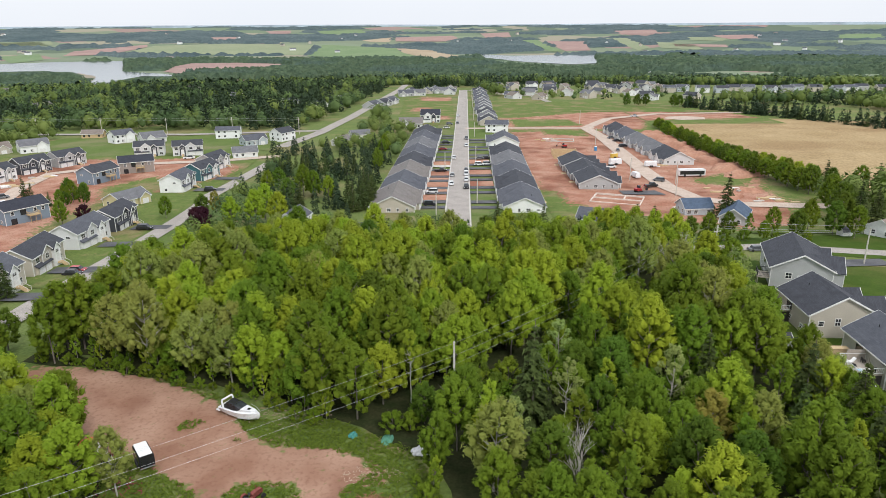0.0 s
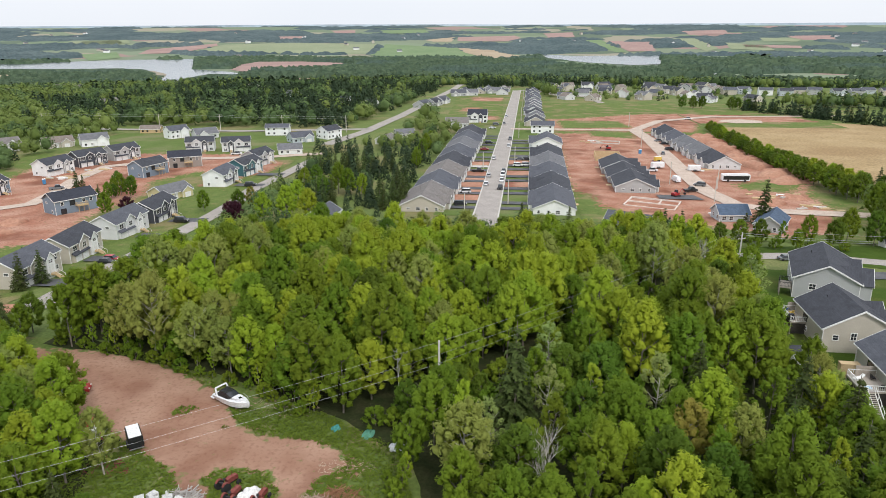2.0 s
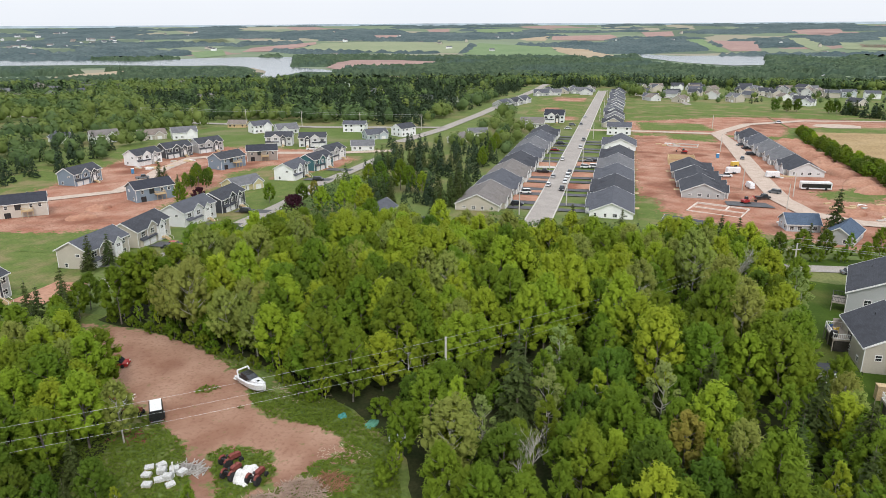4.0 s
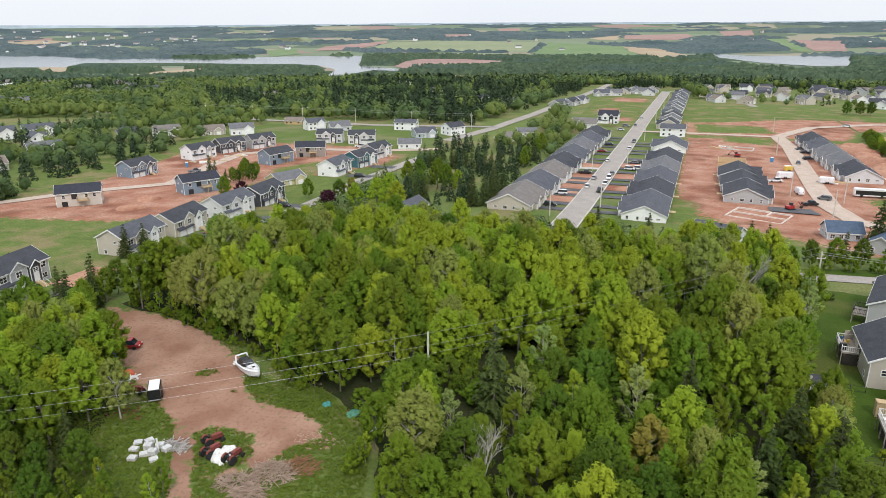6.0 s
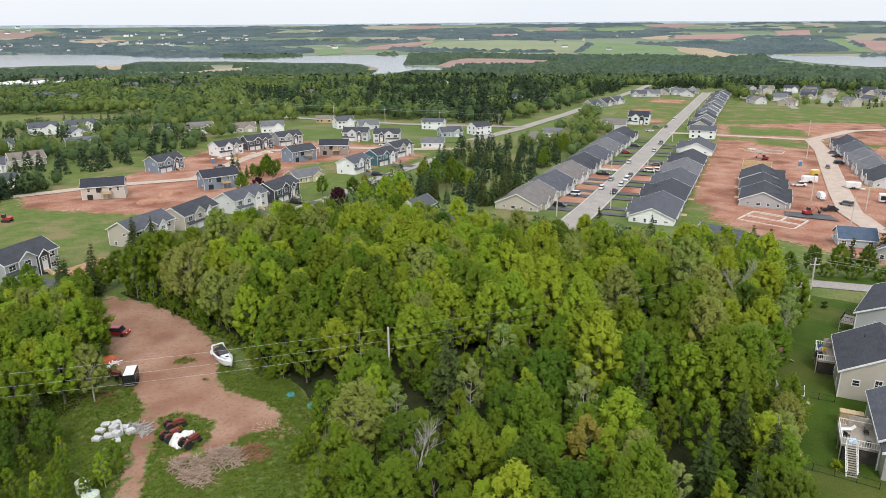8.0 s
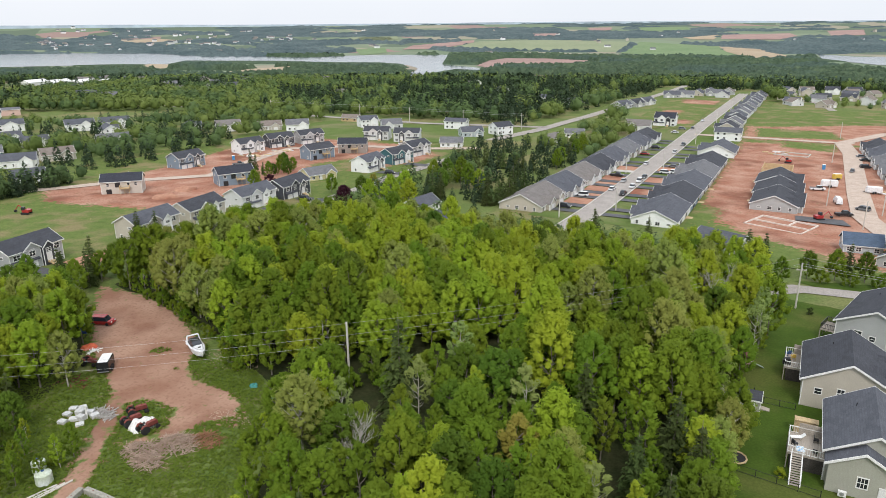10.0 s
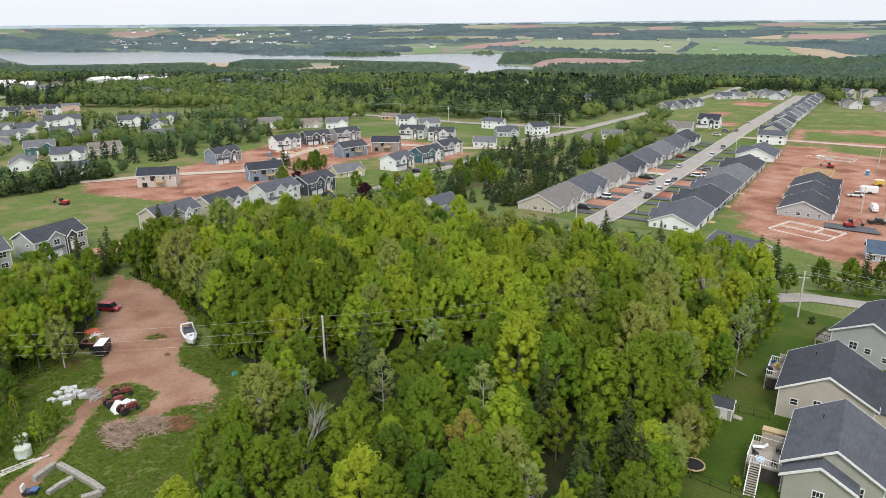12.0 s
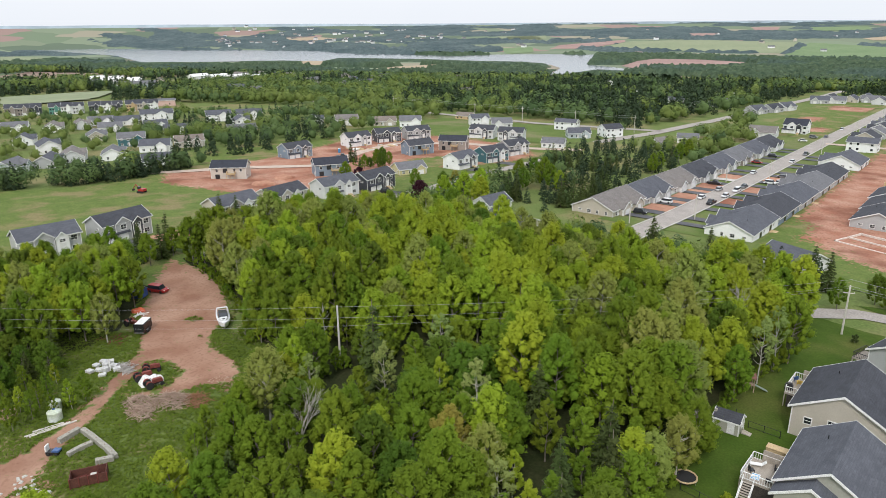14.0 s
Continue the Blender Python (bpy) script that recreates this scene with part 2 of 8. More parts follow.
M_RUST = surf("rusty_red_iron", (0.15, 0.035, 0.03), (0.22, 0.065, 0.05), 2.0, 0.75, 0.3, 9.0)
M_TARP = surf("white_tarp", (0.72, 0.72, 0.70), (0.60, 0.59, 0.56), 1.0, 0.6, 0.3, 5.0)
M_BRUSH = surf("dead_branches", (0.26, 0.18, 0.13), (0.42, 0.32, 0.25), 1.0, 0.95, 0.3, 6.0)
M_STEEL = plain("galvanised_steel", (0.45, 0.46, 0.47), 0.4, 0.6)
WALLS = {k: siding("siding_" + k, c) for k, c in dict(
    white=(0.82, 0.83, 0.82), grey=(0.42, 0.43, 0.43), beige=(0.50, 0.46, 0.39), tan=(0.54, 0.50, 0.44), blue=(0.20, 0.26, 0.32),
    charcoal=(0.055, 0.06, 0.072), teal=(0.05, 0.14, 0.16), yellow=(0.58, 0.52, 0.30), paleblue=(0.45, 0.50, 0.53), sage=(0.38, 0.38, 0.32),
    lightgrey=(0.63, 0.64, 0.64), taupe=(0.30, 0.265, 0.235), green=(0.10, 0.27, 0.22), orange=(0.55, 0.40, 0.22), pink=(0.62, 0.44, 0.38)).items()}
ROOFS = {k: shingles("shingles_" + k, c) for k, c in dict(
    dark=(0.05, 0.053, 0.062), slate=(0.08, 0.085, 0.099), grey=(0.125, 0.127, 0.135), taupe=(0.155, 0.143, 0.135), brown=(0.17, 0.145, 0.125),
    blue=(0.065, 0.092, 0.135), black=(0.034, 0.037, 0.048)).items()}
L_GREEN = leaves("leaves_green", (0.08, 0.146, 0.01), (0.138, 0.22, 0.02))
L_LIME = leaves("leaves_lime", (0.17, 0.262, 0.015), (0.245, 0.345, 0.03), 0.16)
L_DARK = leaves("leaves_dark_green", (0.055, 0.108, 0.011), (0.095, 0.162, 0.018))
L_OLIVE = leaves("leaves_budding_olive", (0.165, 0.215, 0.04), (0.235, 0.285, 0.068), 0.1)
L_PALE = leaves("leaves_silver_green", (0.15, 0.23, 0.055), (0.24, 0.32, 0.10), 0.2)
L_RUST = leaves("leaves_orange_green", (0.2, 0.2, 0.03), (0.27, 0.24, 0.05), 0.1)
L_SPRUCE = leaves("spruce_needles", (0.034, 0.058, 0.016), (0.07, 0.1, 0.028), 0.3, 0.1)
L_PURPLE = leaves("purple_leaves", (0.035, 0.010, 0.014), (0.06, 0.02, 0.025), 0.2)
# distant leaf colours carry extra blue in place of haze
L_FAR = leaves("distant_foliage", (0.05, 0.088, 0.034), (0.11, 0.165, 0.056), 0.1, 0.15, tint=True)
L_FARLIME = leaves("distant_light_foliage", (0.08, 0.125, 0.03), (0.155, 0.205, 0.055), 0.1, 0.15, tint=True)
L_FARSPRUCE = leaves("distant_spruce", (0.024, 0.042, 0.022), (0.05, 0.076, 0.036), 0.1, 0.1, tint=True)
# the valley's bluish haze is mixed into this woodland colour
M_HAZEWOOD = surf("hazed_far_woodland", (0.06, 0.087, 0.092), (0.1, 0.13, 0.13), 0.006, 0.95, 0.0, 0.1, spec=0.05)
M_SHOREWOOD = surf("shore_woodland", (0.04, 0.066, 0.042), (0.082, 0.115, 0.066), 0.03, 0.95, 0.0, 0.1, spec=0.05, c3=(0.06, 0.09, 0.07), big=0.004)
# hill colour is pale blue-grey because aerial haze is painted in
M_HAZEHILL = surf("hazed_hills", (0.26, 0.32, 0.36), (0.32, 0.38, 0.41), 0.002, 1.0, 0.0, 0.01, spec=0.0)

# ---- mesh helpers ----


class Shape:
    """Collects vertices and faces for one mesh."""

    def __init__(self):
        self.v, self.f = [], []

    def add(self, vs, fs):
        k = len(self.v)
        self.v += [tuple(p) for p in vs]
        self.f += [tuple(i + k for i in q) for q in fs]
        return self

    def box(self, x0, x1, y0, y1, z0, z1):
        return self.add([(x0, y0, z0), (x1, y0, z0), (x1, y1, z0), (x0, y1, z0), (x0, y0, z1), (x1, y0, z1), (x1, y1, z1), (x0, y1, z1)],
                        [(0, 3, 2, 1), (4, 5, 6, 7), (0, 1, 5, 4), (1, 2, 6, 5), (2, 3, 7, 6), (3, 0, 4, 7)])

    def prism(self, poly, a, b, axis="x"):
        """Extrudes a closed outline; along x it holds (y, z), along y it holds (x, z)."""
        n = len(poly)
        put = (lambda c, q: (c, q[0], q[1])) if axis == "x" else (lambda c, q: (q[0], c, q[1]))
        vs = [put(a, q) for q in poly] + [put(b, q) for q in poly]
        fs = [tuple(range(n)), tuple(range(2 * n - 1, n - 1, -1))]
        fs += [(i, n + i, n + (i + 1) % n, (i + 1) % n) for i in range(n)]
        return self.add(vs, fs)

    def tube(self, p, q, r0, r1, n=6):
        p, q = Vector(p), Vector(q)
        d = (q - p).normalized()
        u = d.orthogonal().normalized()
        w = d.cross(u)
        vs = [c + (u * math.cos(6.2832 * i / n) + w * math.sin(6.2832 * i / n)) * r for c, r in ((p, r0), (q, r1)) for i in range(n)]
        fs = [(i, (i + 1) % n, n + (i + 1) % n, n + i) for i in range(n)] + [tuple(range(n - 1, -1, -1)), tuple(range(n, 2 * n))]
        return self.add(vs, fs)

    def hose(self, pts, r, n=4):
        """One continuous round line through the points."""
        k = len(self.v)
        pts = [Vector(p) for p in pts]
        for i, p in enumerate(pts):
            d = (pts[min(i + 1, len(pts) - 1)] - pts[max(i - 1, 0)]).normalized()
            u = d.cross(Vector((0.013, 0.017, 1))).normalized()
            w = d.cross(u)
            self.v += [tuple(p + (u * math.cos(6.2832 * j / n) + w * math.sin(6.2832 * j / n)) * r) for j in range(n)]
        for i in range(len(pts) - 1):
            self.f += [(k + i * n + j, k + i * n + (j + 1) % n, k + (i + 1) * n + (j + 1) % n, k + (i + 1) * n + j) for j in range(n)]
        return self

    def lattice(self, xs, zs, solid, y0, y1):
        """A pierced plate in one piece: cells of the grid that solid(i, j) names, y0 in front and y1 behind."""
        k, n, m = len(self.v), len(xs), len(zs)
        self.v += [(x, y, z) for y in (y0, y1) for z in zs for x in xs]
        at = lambda i, j, b: k + b * n * m + j * n + i
        for i in range(n - 1):
            for j in range(m - 1):
                if not solid(i, j):
                    continue
                self.f += [(at(i, j, 0), at(i + 1, j, 0), at(i + 1, j + 1, 0), at(i, j + 1, 0)), (at(i, j, 1), at(i, j + 1, 1), at(i + 1, j + 1, 1), at(i + 1, j, 1))]
                for a, b, p, q in ((i - 1, j, (i, j), (i, j + 1)), (i + 1, j, (i + 1, j), (i + 1, j + 1)), (i, j - 1, (i, j), (i + 1, j)), (i, j + 1, (i, j + 1), (i + 1, j + 1))):
                    if not (0 <= a < n - 1 and 0 <= b < m - 1 and solid(a, b)):
                        self.f.append((at(*p, 0), at(*q, 0), at(*q, 1), at(*p, 1)))
        return self

    def mesh(self, name, mat):
        me = bpy.data.meshes.new(name)
        me.from_pydata(self.v, [], self.f)
        me.materials.append(mat)
        bm = bmesh.new()
        bm.from_mesh(me)
        bmesh.ops.recalc_face_normals(bm, faces=bm.faces)
        bm.to_mesh(me)
        bm.free()
        return me


def part(name, shape, mat, parent, label="", m=None):
    me = shape.mesh(name, mat) if isinstance(shape, Shape) else shape
    ob = new(name, me)
    ob.parent = parent
    if m is not None:
        ob.matrix_basis = m
    return tagged(ob, label)


def thing(name, x, y, z, rot, label, category, group="", kind=""):
    ob = new(name)
    ob.empty_display_size = 0.5
    ob.matrix_basis = pose(x, y, z, 0, 0, rot)
    return tagged(ob, label, category, group, kind)


# ---- terrain ----
KS = (-9000, 130, 160, 200, 240, 300, 500, 900, 1350, 3000, 4750, 9000)
KZ = (0, 0, -1.2, -3.5, -5.5, -7, -9, -16, -55, -55, 46, 60)
WATER_Z = -54.0


def ground_z(x, y):
    """Height of the land: level by the woods, falling towards the river, rising beyond it."""
    s = y + 0.3 * np.maximum(0, -x - 20) + 0.1 * np.maximum(0, x - 60)
    return np.maximum(np.interp(s, KS, KZ), np.interp(np.hypot(x, y), (4000, 4850), (-55, 46)))


def gz(x, y):
    return float(ground_z(np.float64(x), np.float64(y)))


def inside(px, py, poly):
    """Which of the points lie in the polygon."""
    hit = np.zeros(np.shape(px), bool)
    n = len(poly)
    for i in range(n):
        (x0, y0), (x1, y1) = poly[i], poly[(i + 1) % n]
        if y0 == y1:
            continue
        c = (y0 > py) != (y1 > py)
        hit ^= c & (px < (x1 - x0) * (py - y0) / (y1 - y0) + x0)
    return hit


def sheet_ground():
    """The land as one polar sheet, fine near the walk and coarse at the horizon."""
    rs = [0.0]
    r, step = 0.0, 5.0
    while r < 4950:
        step = max(5.0, r * 0.022)
        r += step
        rs.append(min(r, 4975))
    n = 240
    ang = np.linspace(0, 2 * np.pi, n, endpoint=False)
    vs = [(0.0, 0.0, gz(0, 0))]
    for r in rs[1:]:
        x, y = r * np.sin(ang), r * np.cos(ang)
        z = ground_z(x, y)
        vs += list(zip(x.tolist(), y.tolist(), z.tolist()))
    fs = [(0, 1 + (i + 1) % n, 1 + i) for i in range(n)]
    for k in range(len(rs) - 2):
        a, b = 1 + k * n, 1 + (k + 1) * n
        fs += [(a + i, a + (i + 1) % n, b + (i + 1) % n, b + i) for i in range(n)]
    me = bpy.data.meshes.new("ground")
    me.from_pydata(vs, [], fs)
    me.materials.append(M_GROUND)
    return tagged(new("ground", me), "green meadow land falling towards a river valley", "ground", kind="structure")


ground = sheet_ground()


def patch(name, poly, mat, label, lift=0.12, step=12.0, rough=0.0, category="ground", flat=None, seed=3):
    """A flush area of another surface, draped over the land; rough wobbles its outline."""
    rng = random.Random(seed + len(name))
    if rough:
        fine = []
        for i, (x0, y0) in enumerate(poly):
            x1, y1 = poly[(i + 1) % len(poly)]
            k = max(1, int(math.hypot(x1 - x0, y1 - y0) / (rough * 2.2)))
            for j in range(k):
                u = j / k
                fine.append((x0 + (x1 - x0) * u + rng.uniform(-rough, rough) * 0.6, y0 + (y1 - y0) * u + rng.uniform(-rough, rough) * 0.6))
        poly = fine
    bm = bmesh.new()
    bm.faces.new([bm.verts.new((x, y, 0)) for x, y in poly])
    bmesh.ops.triangulate(bm, faces=bm.faces)
    if flat is None:
        xs, ys = [p[0] for p in poly], [p[1] for p in poly]
        for axis, lo, hi in ((0, min(xs), max(xs)), (1, min(ys), max(ys))):
            k = math.floor(lo / step) + 1
            while k * step < hi:
                co = (k * step, 0, 0) if axis == 0 else (0, k * step, 0)
                no = (1, 0, 0) if axis == 0 else (0, 1, 0)
                bmesh.ops.bisect_plane(bm, geom=bm.verts[:] + bm.edges[:] + bm.faces[:], plane_co=co, plane_no=no)
                k += 1
    for v in bm.verts:
        v.co.z = (gz(v.co.x, v.co.y) if flat is None else flat) + lift
    for f in bm.faces:
        f.normal_update()
        if f.normal.z < 0:
            f.normal_flip()
    me = bpy.data.meshes.new(name)
    bm.to_mesh(me)
    bm.free()
    me.materials.append(mat)
    return tagged(new(name, me), label, category, kind="structure")


def strip(name, line, width, mat, label, lift=0.2, category="road", step=10.0):
    """A road of one width along a line of points."""
    pts = []
    for (x0, y0), (x1, y1) in zip(line, line[1:]):
        k = max(1, int(math.hypot(x1 - x0, y1 - y0) / step))
        pts += [(x0 + (x1 - x0) * j / k, y0 + (y1 - y0) * j / k) for j in range(k)]
    pts.append(line[-1])
    vs, fs = [], []
    for i, (x, y) in enumerate(pts):
        a, b = pts[max(0, i - 1)], pts[min(len(pts) - 1, i + 1)]
        dx, dy = b[0] - a[0], b[1] - a[1]
        d = math.hypot(dx, dy)
        nx, ny = -dy / d * width / 2, dx / d * width / 2
        for s in (1, 0, -1):
            vs.append((x + nx * s, y + ny * s, gz(x + nx * s, y + ny * s) + lift))
    for i in range(len(pts) - 1):
        for j in (0, 1):
            a = i * 3 + j
            fs.append((a, a + 1, a + 4, a + 3))
    me = bpy.data.meshes.new(name)
    me.from_pydata(vs, [], fs)
    me.materials.append(mat)
    return tagged(new(name, me), label, category, kind="structure")


def splat_material(name, light, mid, dark, clods):
    """Rough grass that gives way to bare earth where the ground has been driven on."""
    m = surf(name, (0.085, 0.13, 0.03), (0.13, 0.165, 0.046), 0.3, 0.95, 0.3, 1.8, spec=0.1, c3=(0.195, 0.17, 0.08), big=0.08, grain=0.25)
    nt = m.node_tree
    hs = next(n for n in nt.nodes if n.bl_idname == "ShaderNodeHueSaturation")
    p = nt.nodes["Principled BSDF"]
    tc = nt.nodes.new("ShaderNodeTexCoord")

    def tex(scale, detail):
        n = nt.nodes.new("ShaderNodeTexNoise")
        n.inputs["Scale"].default_value, n.inputs["Detail"].default_value = scale, detail
        nt.links.new(tc.outputs["Object"], n.inputs["Vector"])
        return n

    def ranged(src, a, b, c, d):
        n = nt.nodes.new("ShaderNodeMapRange")
        for k, v in zip(("From Min", "From Max", "To Min", "To Max"), (a, b, c, d)):
            n.inputs[k].default_value = v
        nt.links.new(src, n.inputs["Value"])
        return n.outputs["Result"]

    def mixed(fac, a, b):
        n = nt.nodes.new("ShaderNodeMix")
        n.data_type = "RGBA"
        for sock, v in (("A", a), ("B", b)):
            if isinstance(v, tuple):
                n.inputs[sock].default_value = (*v, 1)
            else:
                nt.links.new(v, n.inputs[sock])
        nt.links.new(fac, n.inputs["Factor"])
        return n.outputs["Result"]
    earth = mixed(ranged(tex(0.12, 6).outputs["Fac"], 0.35, 0.65, 0, 1), mid, light)
    earth = mixed(ranged(tex(0.055, 4).outputs["Fac"], 0.52, 0.66, 0, 0.8), earth, dark)
    earth = mixed(ranged(tex(1.6, 8).outputs["Fac"], 0.5, 0.72, 0, clods), earth, dark)
    at = nt.nodes.new("ShaderNodeAttribute")
    at.attribute_name = "earth"
    add = nt.nodes.new("ShaderNodeMath")
    add.operation = "ADD"
    nt.links.new(at.outputs["Fac"], add.inputs[0])
    nt.links.new(ranged(tex(0.7, 8).outputs["Fac"], 0.3, 0.7, -0.5, 0.5), add.inputs[1])
    fac = ranged(add.outputs[0], 0.35, 0.65, 0, 1)
    nt.links.new(mixed(fac, hs.outputs["Color"], earth), p.inputs["Base Color"])
    return m


M_YARD = splat_material("yard_ground", (0.36, 0.225, 0.16), (0.25, 0.135, 0.09), (0.175, 0.083, 0.055), 0.5)
M_SITE = splat_material("site_ground", (0.42, 0.25, 0.18), (0.31, 0.14, 0.092), (0.17, 0.068, 0.042), 0.8)

# ---- land cover ----
FOREST = [(-75, 110), (-71, 124), (-66, 146), (-57, 168), (-42, 181), (-12, 172), (16, 172), (46, 176), (60, 168), (62, 150), (58, 138), (56.5, 120), (55.5, 107), (56, 92), (57, 70), (57, 30), (11, 30), (11, 50), (4.5, 60),
          (1.5, 71), (-3, 80), (-11.5, 87), (-20, 91), (-28, 96.2), (-38, 100), (-47, 103), (-60, 107), (-70, 108)]
LEFTWOOD = [(-44, 62), (-42.5, 69), (-47, 79.5), (-54, 86), (-63, 93), (-70, 92), (-82, 78), (-90, 62), (-80, 46), (-54, 52)]
BUSHES = [(-46, 60), (-38, 65), (-31, 61), (-25, 65), (-19.5, 55), (-22, 46), (-40, 40), (-54, 50)]
YARD = [(-76, 107), (-62, 107), (-51, 104), (-41, 98.5), (-32.5, 93.5), (-29.5, 87.5), (-24, 83), (-17, 82.6), (-11, 80.5), (-9.5, 77), (-13, 73.5), (-13.5, 69.5), (-16, 67), (-20.5, 63), (-16.5, 57), (-12, 50), (-8, 45), (-7, 38), (-15, 38),
        (-15.8, 48), (-20, 57), (-24, 62.5), (-27.6, 67), (-32, 73.5), (-40, 79), (-50, 84), (-57, 90), (-68, 99)]
patch("forest_floor", FOREST, M_SHADED_FLOOR, "leaf-littered floor of the woods, darkened for tree shade", 0.14, 20, 1.5)
patch("forest_floor", LEFTWOOD, M_SHADED_FLOOR, "leaf-littered floor beneath yard trees, darkened for their shade", 0.14, 20, 1.5)
ISLAND = [(-28, 72.7), (-26, 75), (-20.2, 74.9), (-17.3, 71.5), (-17, 68.5), (-19.5, 64), (-21, 63), (-23.8, 67.2)]


def edge_distance(px, py, poly):
    """Signed distance to the outline, positive inside."""
    best = np.full(px.shape, 1e9)
    for i in range(len(poly)):
        (x0, y0), (x1, y1) = poly[i], poly[(i + 1) % len(poly)]
        dx, dy = x1 - x0, y1 - y0
        u = np.clip(((px - x0) * dx + (py - y0) * dy) / (dx * dx + dy * dy), 0, 1)
        best = np.minimum(best, np.hypot(px - x0 - u * dx, py - y0 - u * dy))
    return np.where(inside(px, py, poly), best, -best)


def splat_sheet(name, box, step, soft, lift, mat, label, earth, grass=()):
    """A sheet of ground whose bare earth fades into grass along the outlines."""
    X, Y = np.meshgrid(np.arange(box[0], box[1] + 0.1, step), np.arange(box[2], box[3] + 0.1, step), indexing="ij")
    d = np.full(X.shape, -99.0)
    for poly in earth:
        d = np.maximum(d, edge_distance(X, Y, poly))
    for poly in grass:
        d = np.minimum(d, -edge_distance(X, Y, poly))
    e = np.clip(0.5 + d / soft, 0, 1)
    bumps = np.array([noise.noise(Vector((x * 0.35, y * 0.35, 0.2))) for x, y in zip(X.ravel(), Y.ravel())]).reshape(X.shape)
    Z = lift + 0.06 * bumps + ground_z(X, Y)
    ids = np.arange(X.size).reshape(X.shape)
    f = np.stack([ids[:-1, :-1].ravel(), ids[1:, :-1].ravel(), ids[1:, 1:].ravel(), ids[:-1, 1:].ravel()], 1)
    me = bpy.data.meshes.new(name)
    me.from_pydata(np.stack([X.ravel(), Y.ravel(), Z.ravel()], 1).tolist(), [], f.tolist())
    me.attributes.new("earth", "FLOAT", "POINT").data.foreach_set("value", e.ravel().astype(np.float32))
    me.materials.append(mat)
    return tagged(new(name, me), label, "ground", kind="structure")


splat_sheet("yard_ground", (-92, 12, 14, 112), 0.8, 3.2, 0.08, M_YARD, "packed red earth yard fading into rough grass",
            [YARD, [(-12, 80), (-8, 78), (-7.5, 75), (-11, 74)], [(-14, 46), (-4, 47), (-1, 40), (-10, 36)]], [ISLAND])
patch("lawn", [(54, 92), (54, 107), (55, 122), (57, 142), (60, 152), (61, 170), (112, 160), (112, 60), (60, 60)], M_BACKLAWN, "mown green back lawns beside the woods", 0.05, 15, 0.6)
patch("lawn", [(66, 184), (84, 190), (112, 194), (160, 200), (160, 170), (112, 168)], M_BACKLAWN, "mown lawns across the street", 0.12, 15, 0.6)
patch("meadow", [(-230, 60), (-190, 140), (-196, 180), (-184, 206), (-164, 168), (-120, 160), (-96, 140), (-96, 40), (-170, 30)], M_ROUGH, "open grassy meadow beside the houses", 0.15, 15, 1.5)
splat_sheet("site_ground", (-240, -92, 150, 356), 2.5, 7, 0.2, M_SITE, "bare red soil of a building site between new houses",
            [[(-178, 165), (-200, 180), (-192, 205), (-196, 222), (-203, 268), (-216, 325), (-206, 345), (-178, 345), (-120, 345), (-96, 322), (-96, 300), (-112, 270), (-130, 256), (-130, 212), (-120, 182), (-140, 170)]],
            [[(-128, 300), (-112, 285), (-118, 262), (-132, 258), (-140, 275)]])
patch("lawn", [(-240, 352), (-230, 425), (-100, 428), (-92, 372), (-120, 358), (-200, 350)], M_LAWN, "wide green lawns along the cross road", 0.2, 15, 2.0)
patch("lawn", [(-128, 252), (-112, 262), (-96, 280), (-78, 280), (-80, 150), (-98, 150), (-100, 230), (-128, 240)], M_LAWN, "front lawns of the street houses", 0.15, 12, 0.8)
splat_sheet("site_ground", (36, 142, 196, 562), 2.5, 7, 0.2, M_SITE, "torn-up red soil of the new street",
            [[(46, 240), (38.5, 266), (37.5, 300), (39, 350), (42, 432), (92, 440), (128, 430), (140, 330), (140, 296), (126, 270), (124, 240), (108, 206), (92, 202), (60, 224)],
             [(42, 446), (40, 505), (60, 512), (110, 545), (142, 550), (142, 490), (128, 444)]],
            [[(48, 458), (46, 500), (88, 498), (94, 464)], [(104, 286), (126, 300), (134, 290), (120, 270), (106, 276)], [(36, 226), (46, 228), (44, 262), (36, 264)], [(62, 424), (64, 438), (90, 440), (86, 414)]])
splat_sheet("site_ground", (142.5, 235, 470, 562), 3, 8, 0.24, M_SITE, "long strip of graded red soil", [[(138, 488), (138, 552), (214, 556), (228, 505), (190, 500)]])
patch("stubble_field", [(145, 470), (150, 505), (230, 500), (420, 440), (420, 290), (250, 250), (160, 262), (150, 300), (146, 350), (148, 420)], M_HAY, "pale mown hay field with faint swaths", 0.2, 15)
patch("gravel_pad", [(158, 500), (164, 512), (178, 516), (190, 508), (186, 494), (168, 491)], M_GRAVEL, "round pale gravel pad", 0.4, 15)
patch("grass_belt", [(40, 560), (40, 640), (300, 640), (330, 560), (230, 540)], M_ROUGH, "long grass behind the graded strip", 0.3, 20, 2.0)
patch("row_lawn", [(-13, 222), (2, 222), (14, 560), (0, 560)], M_LAWN, "front lawns of the terrace", 0.12, 12)
patch("row_lawn", [(7, 222), (24, 222), (34, 560), (19, 560)], M_LAWN, "front lawns across the street", 0.12, 12)
patch("far_lawn", [(-30, 470), (-2, 470), (12, 760), (-40, 760)], M_ROUGH, "open grass by the upper street", 0.2, 15, 2.0)
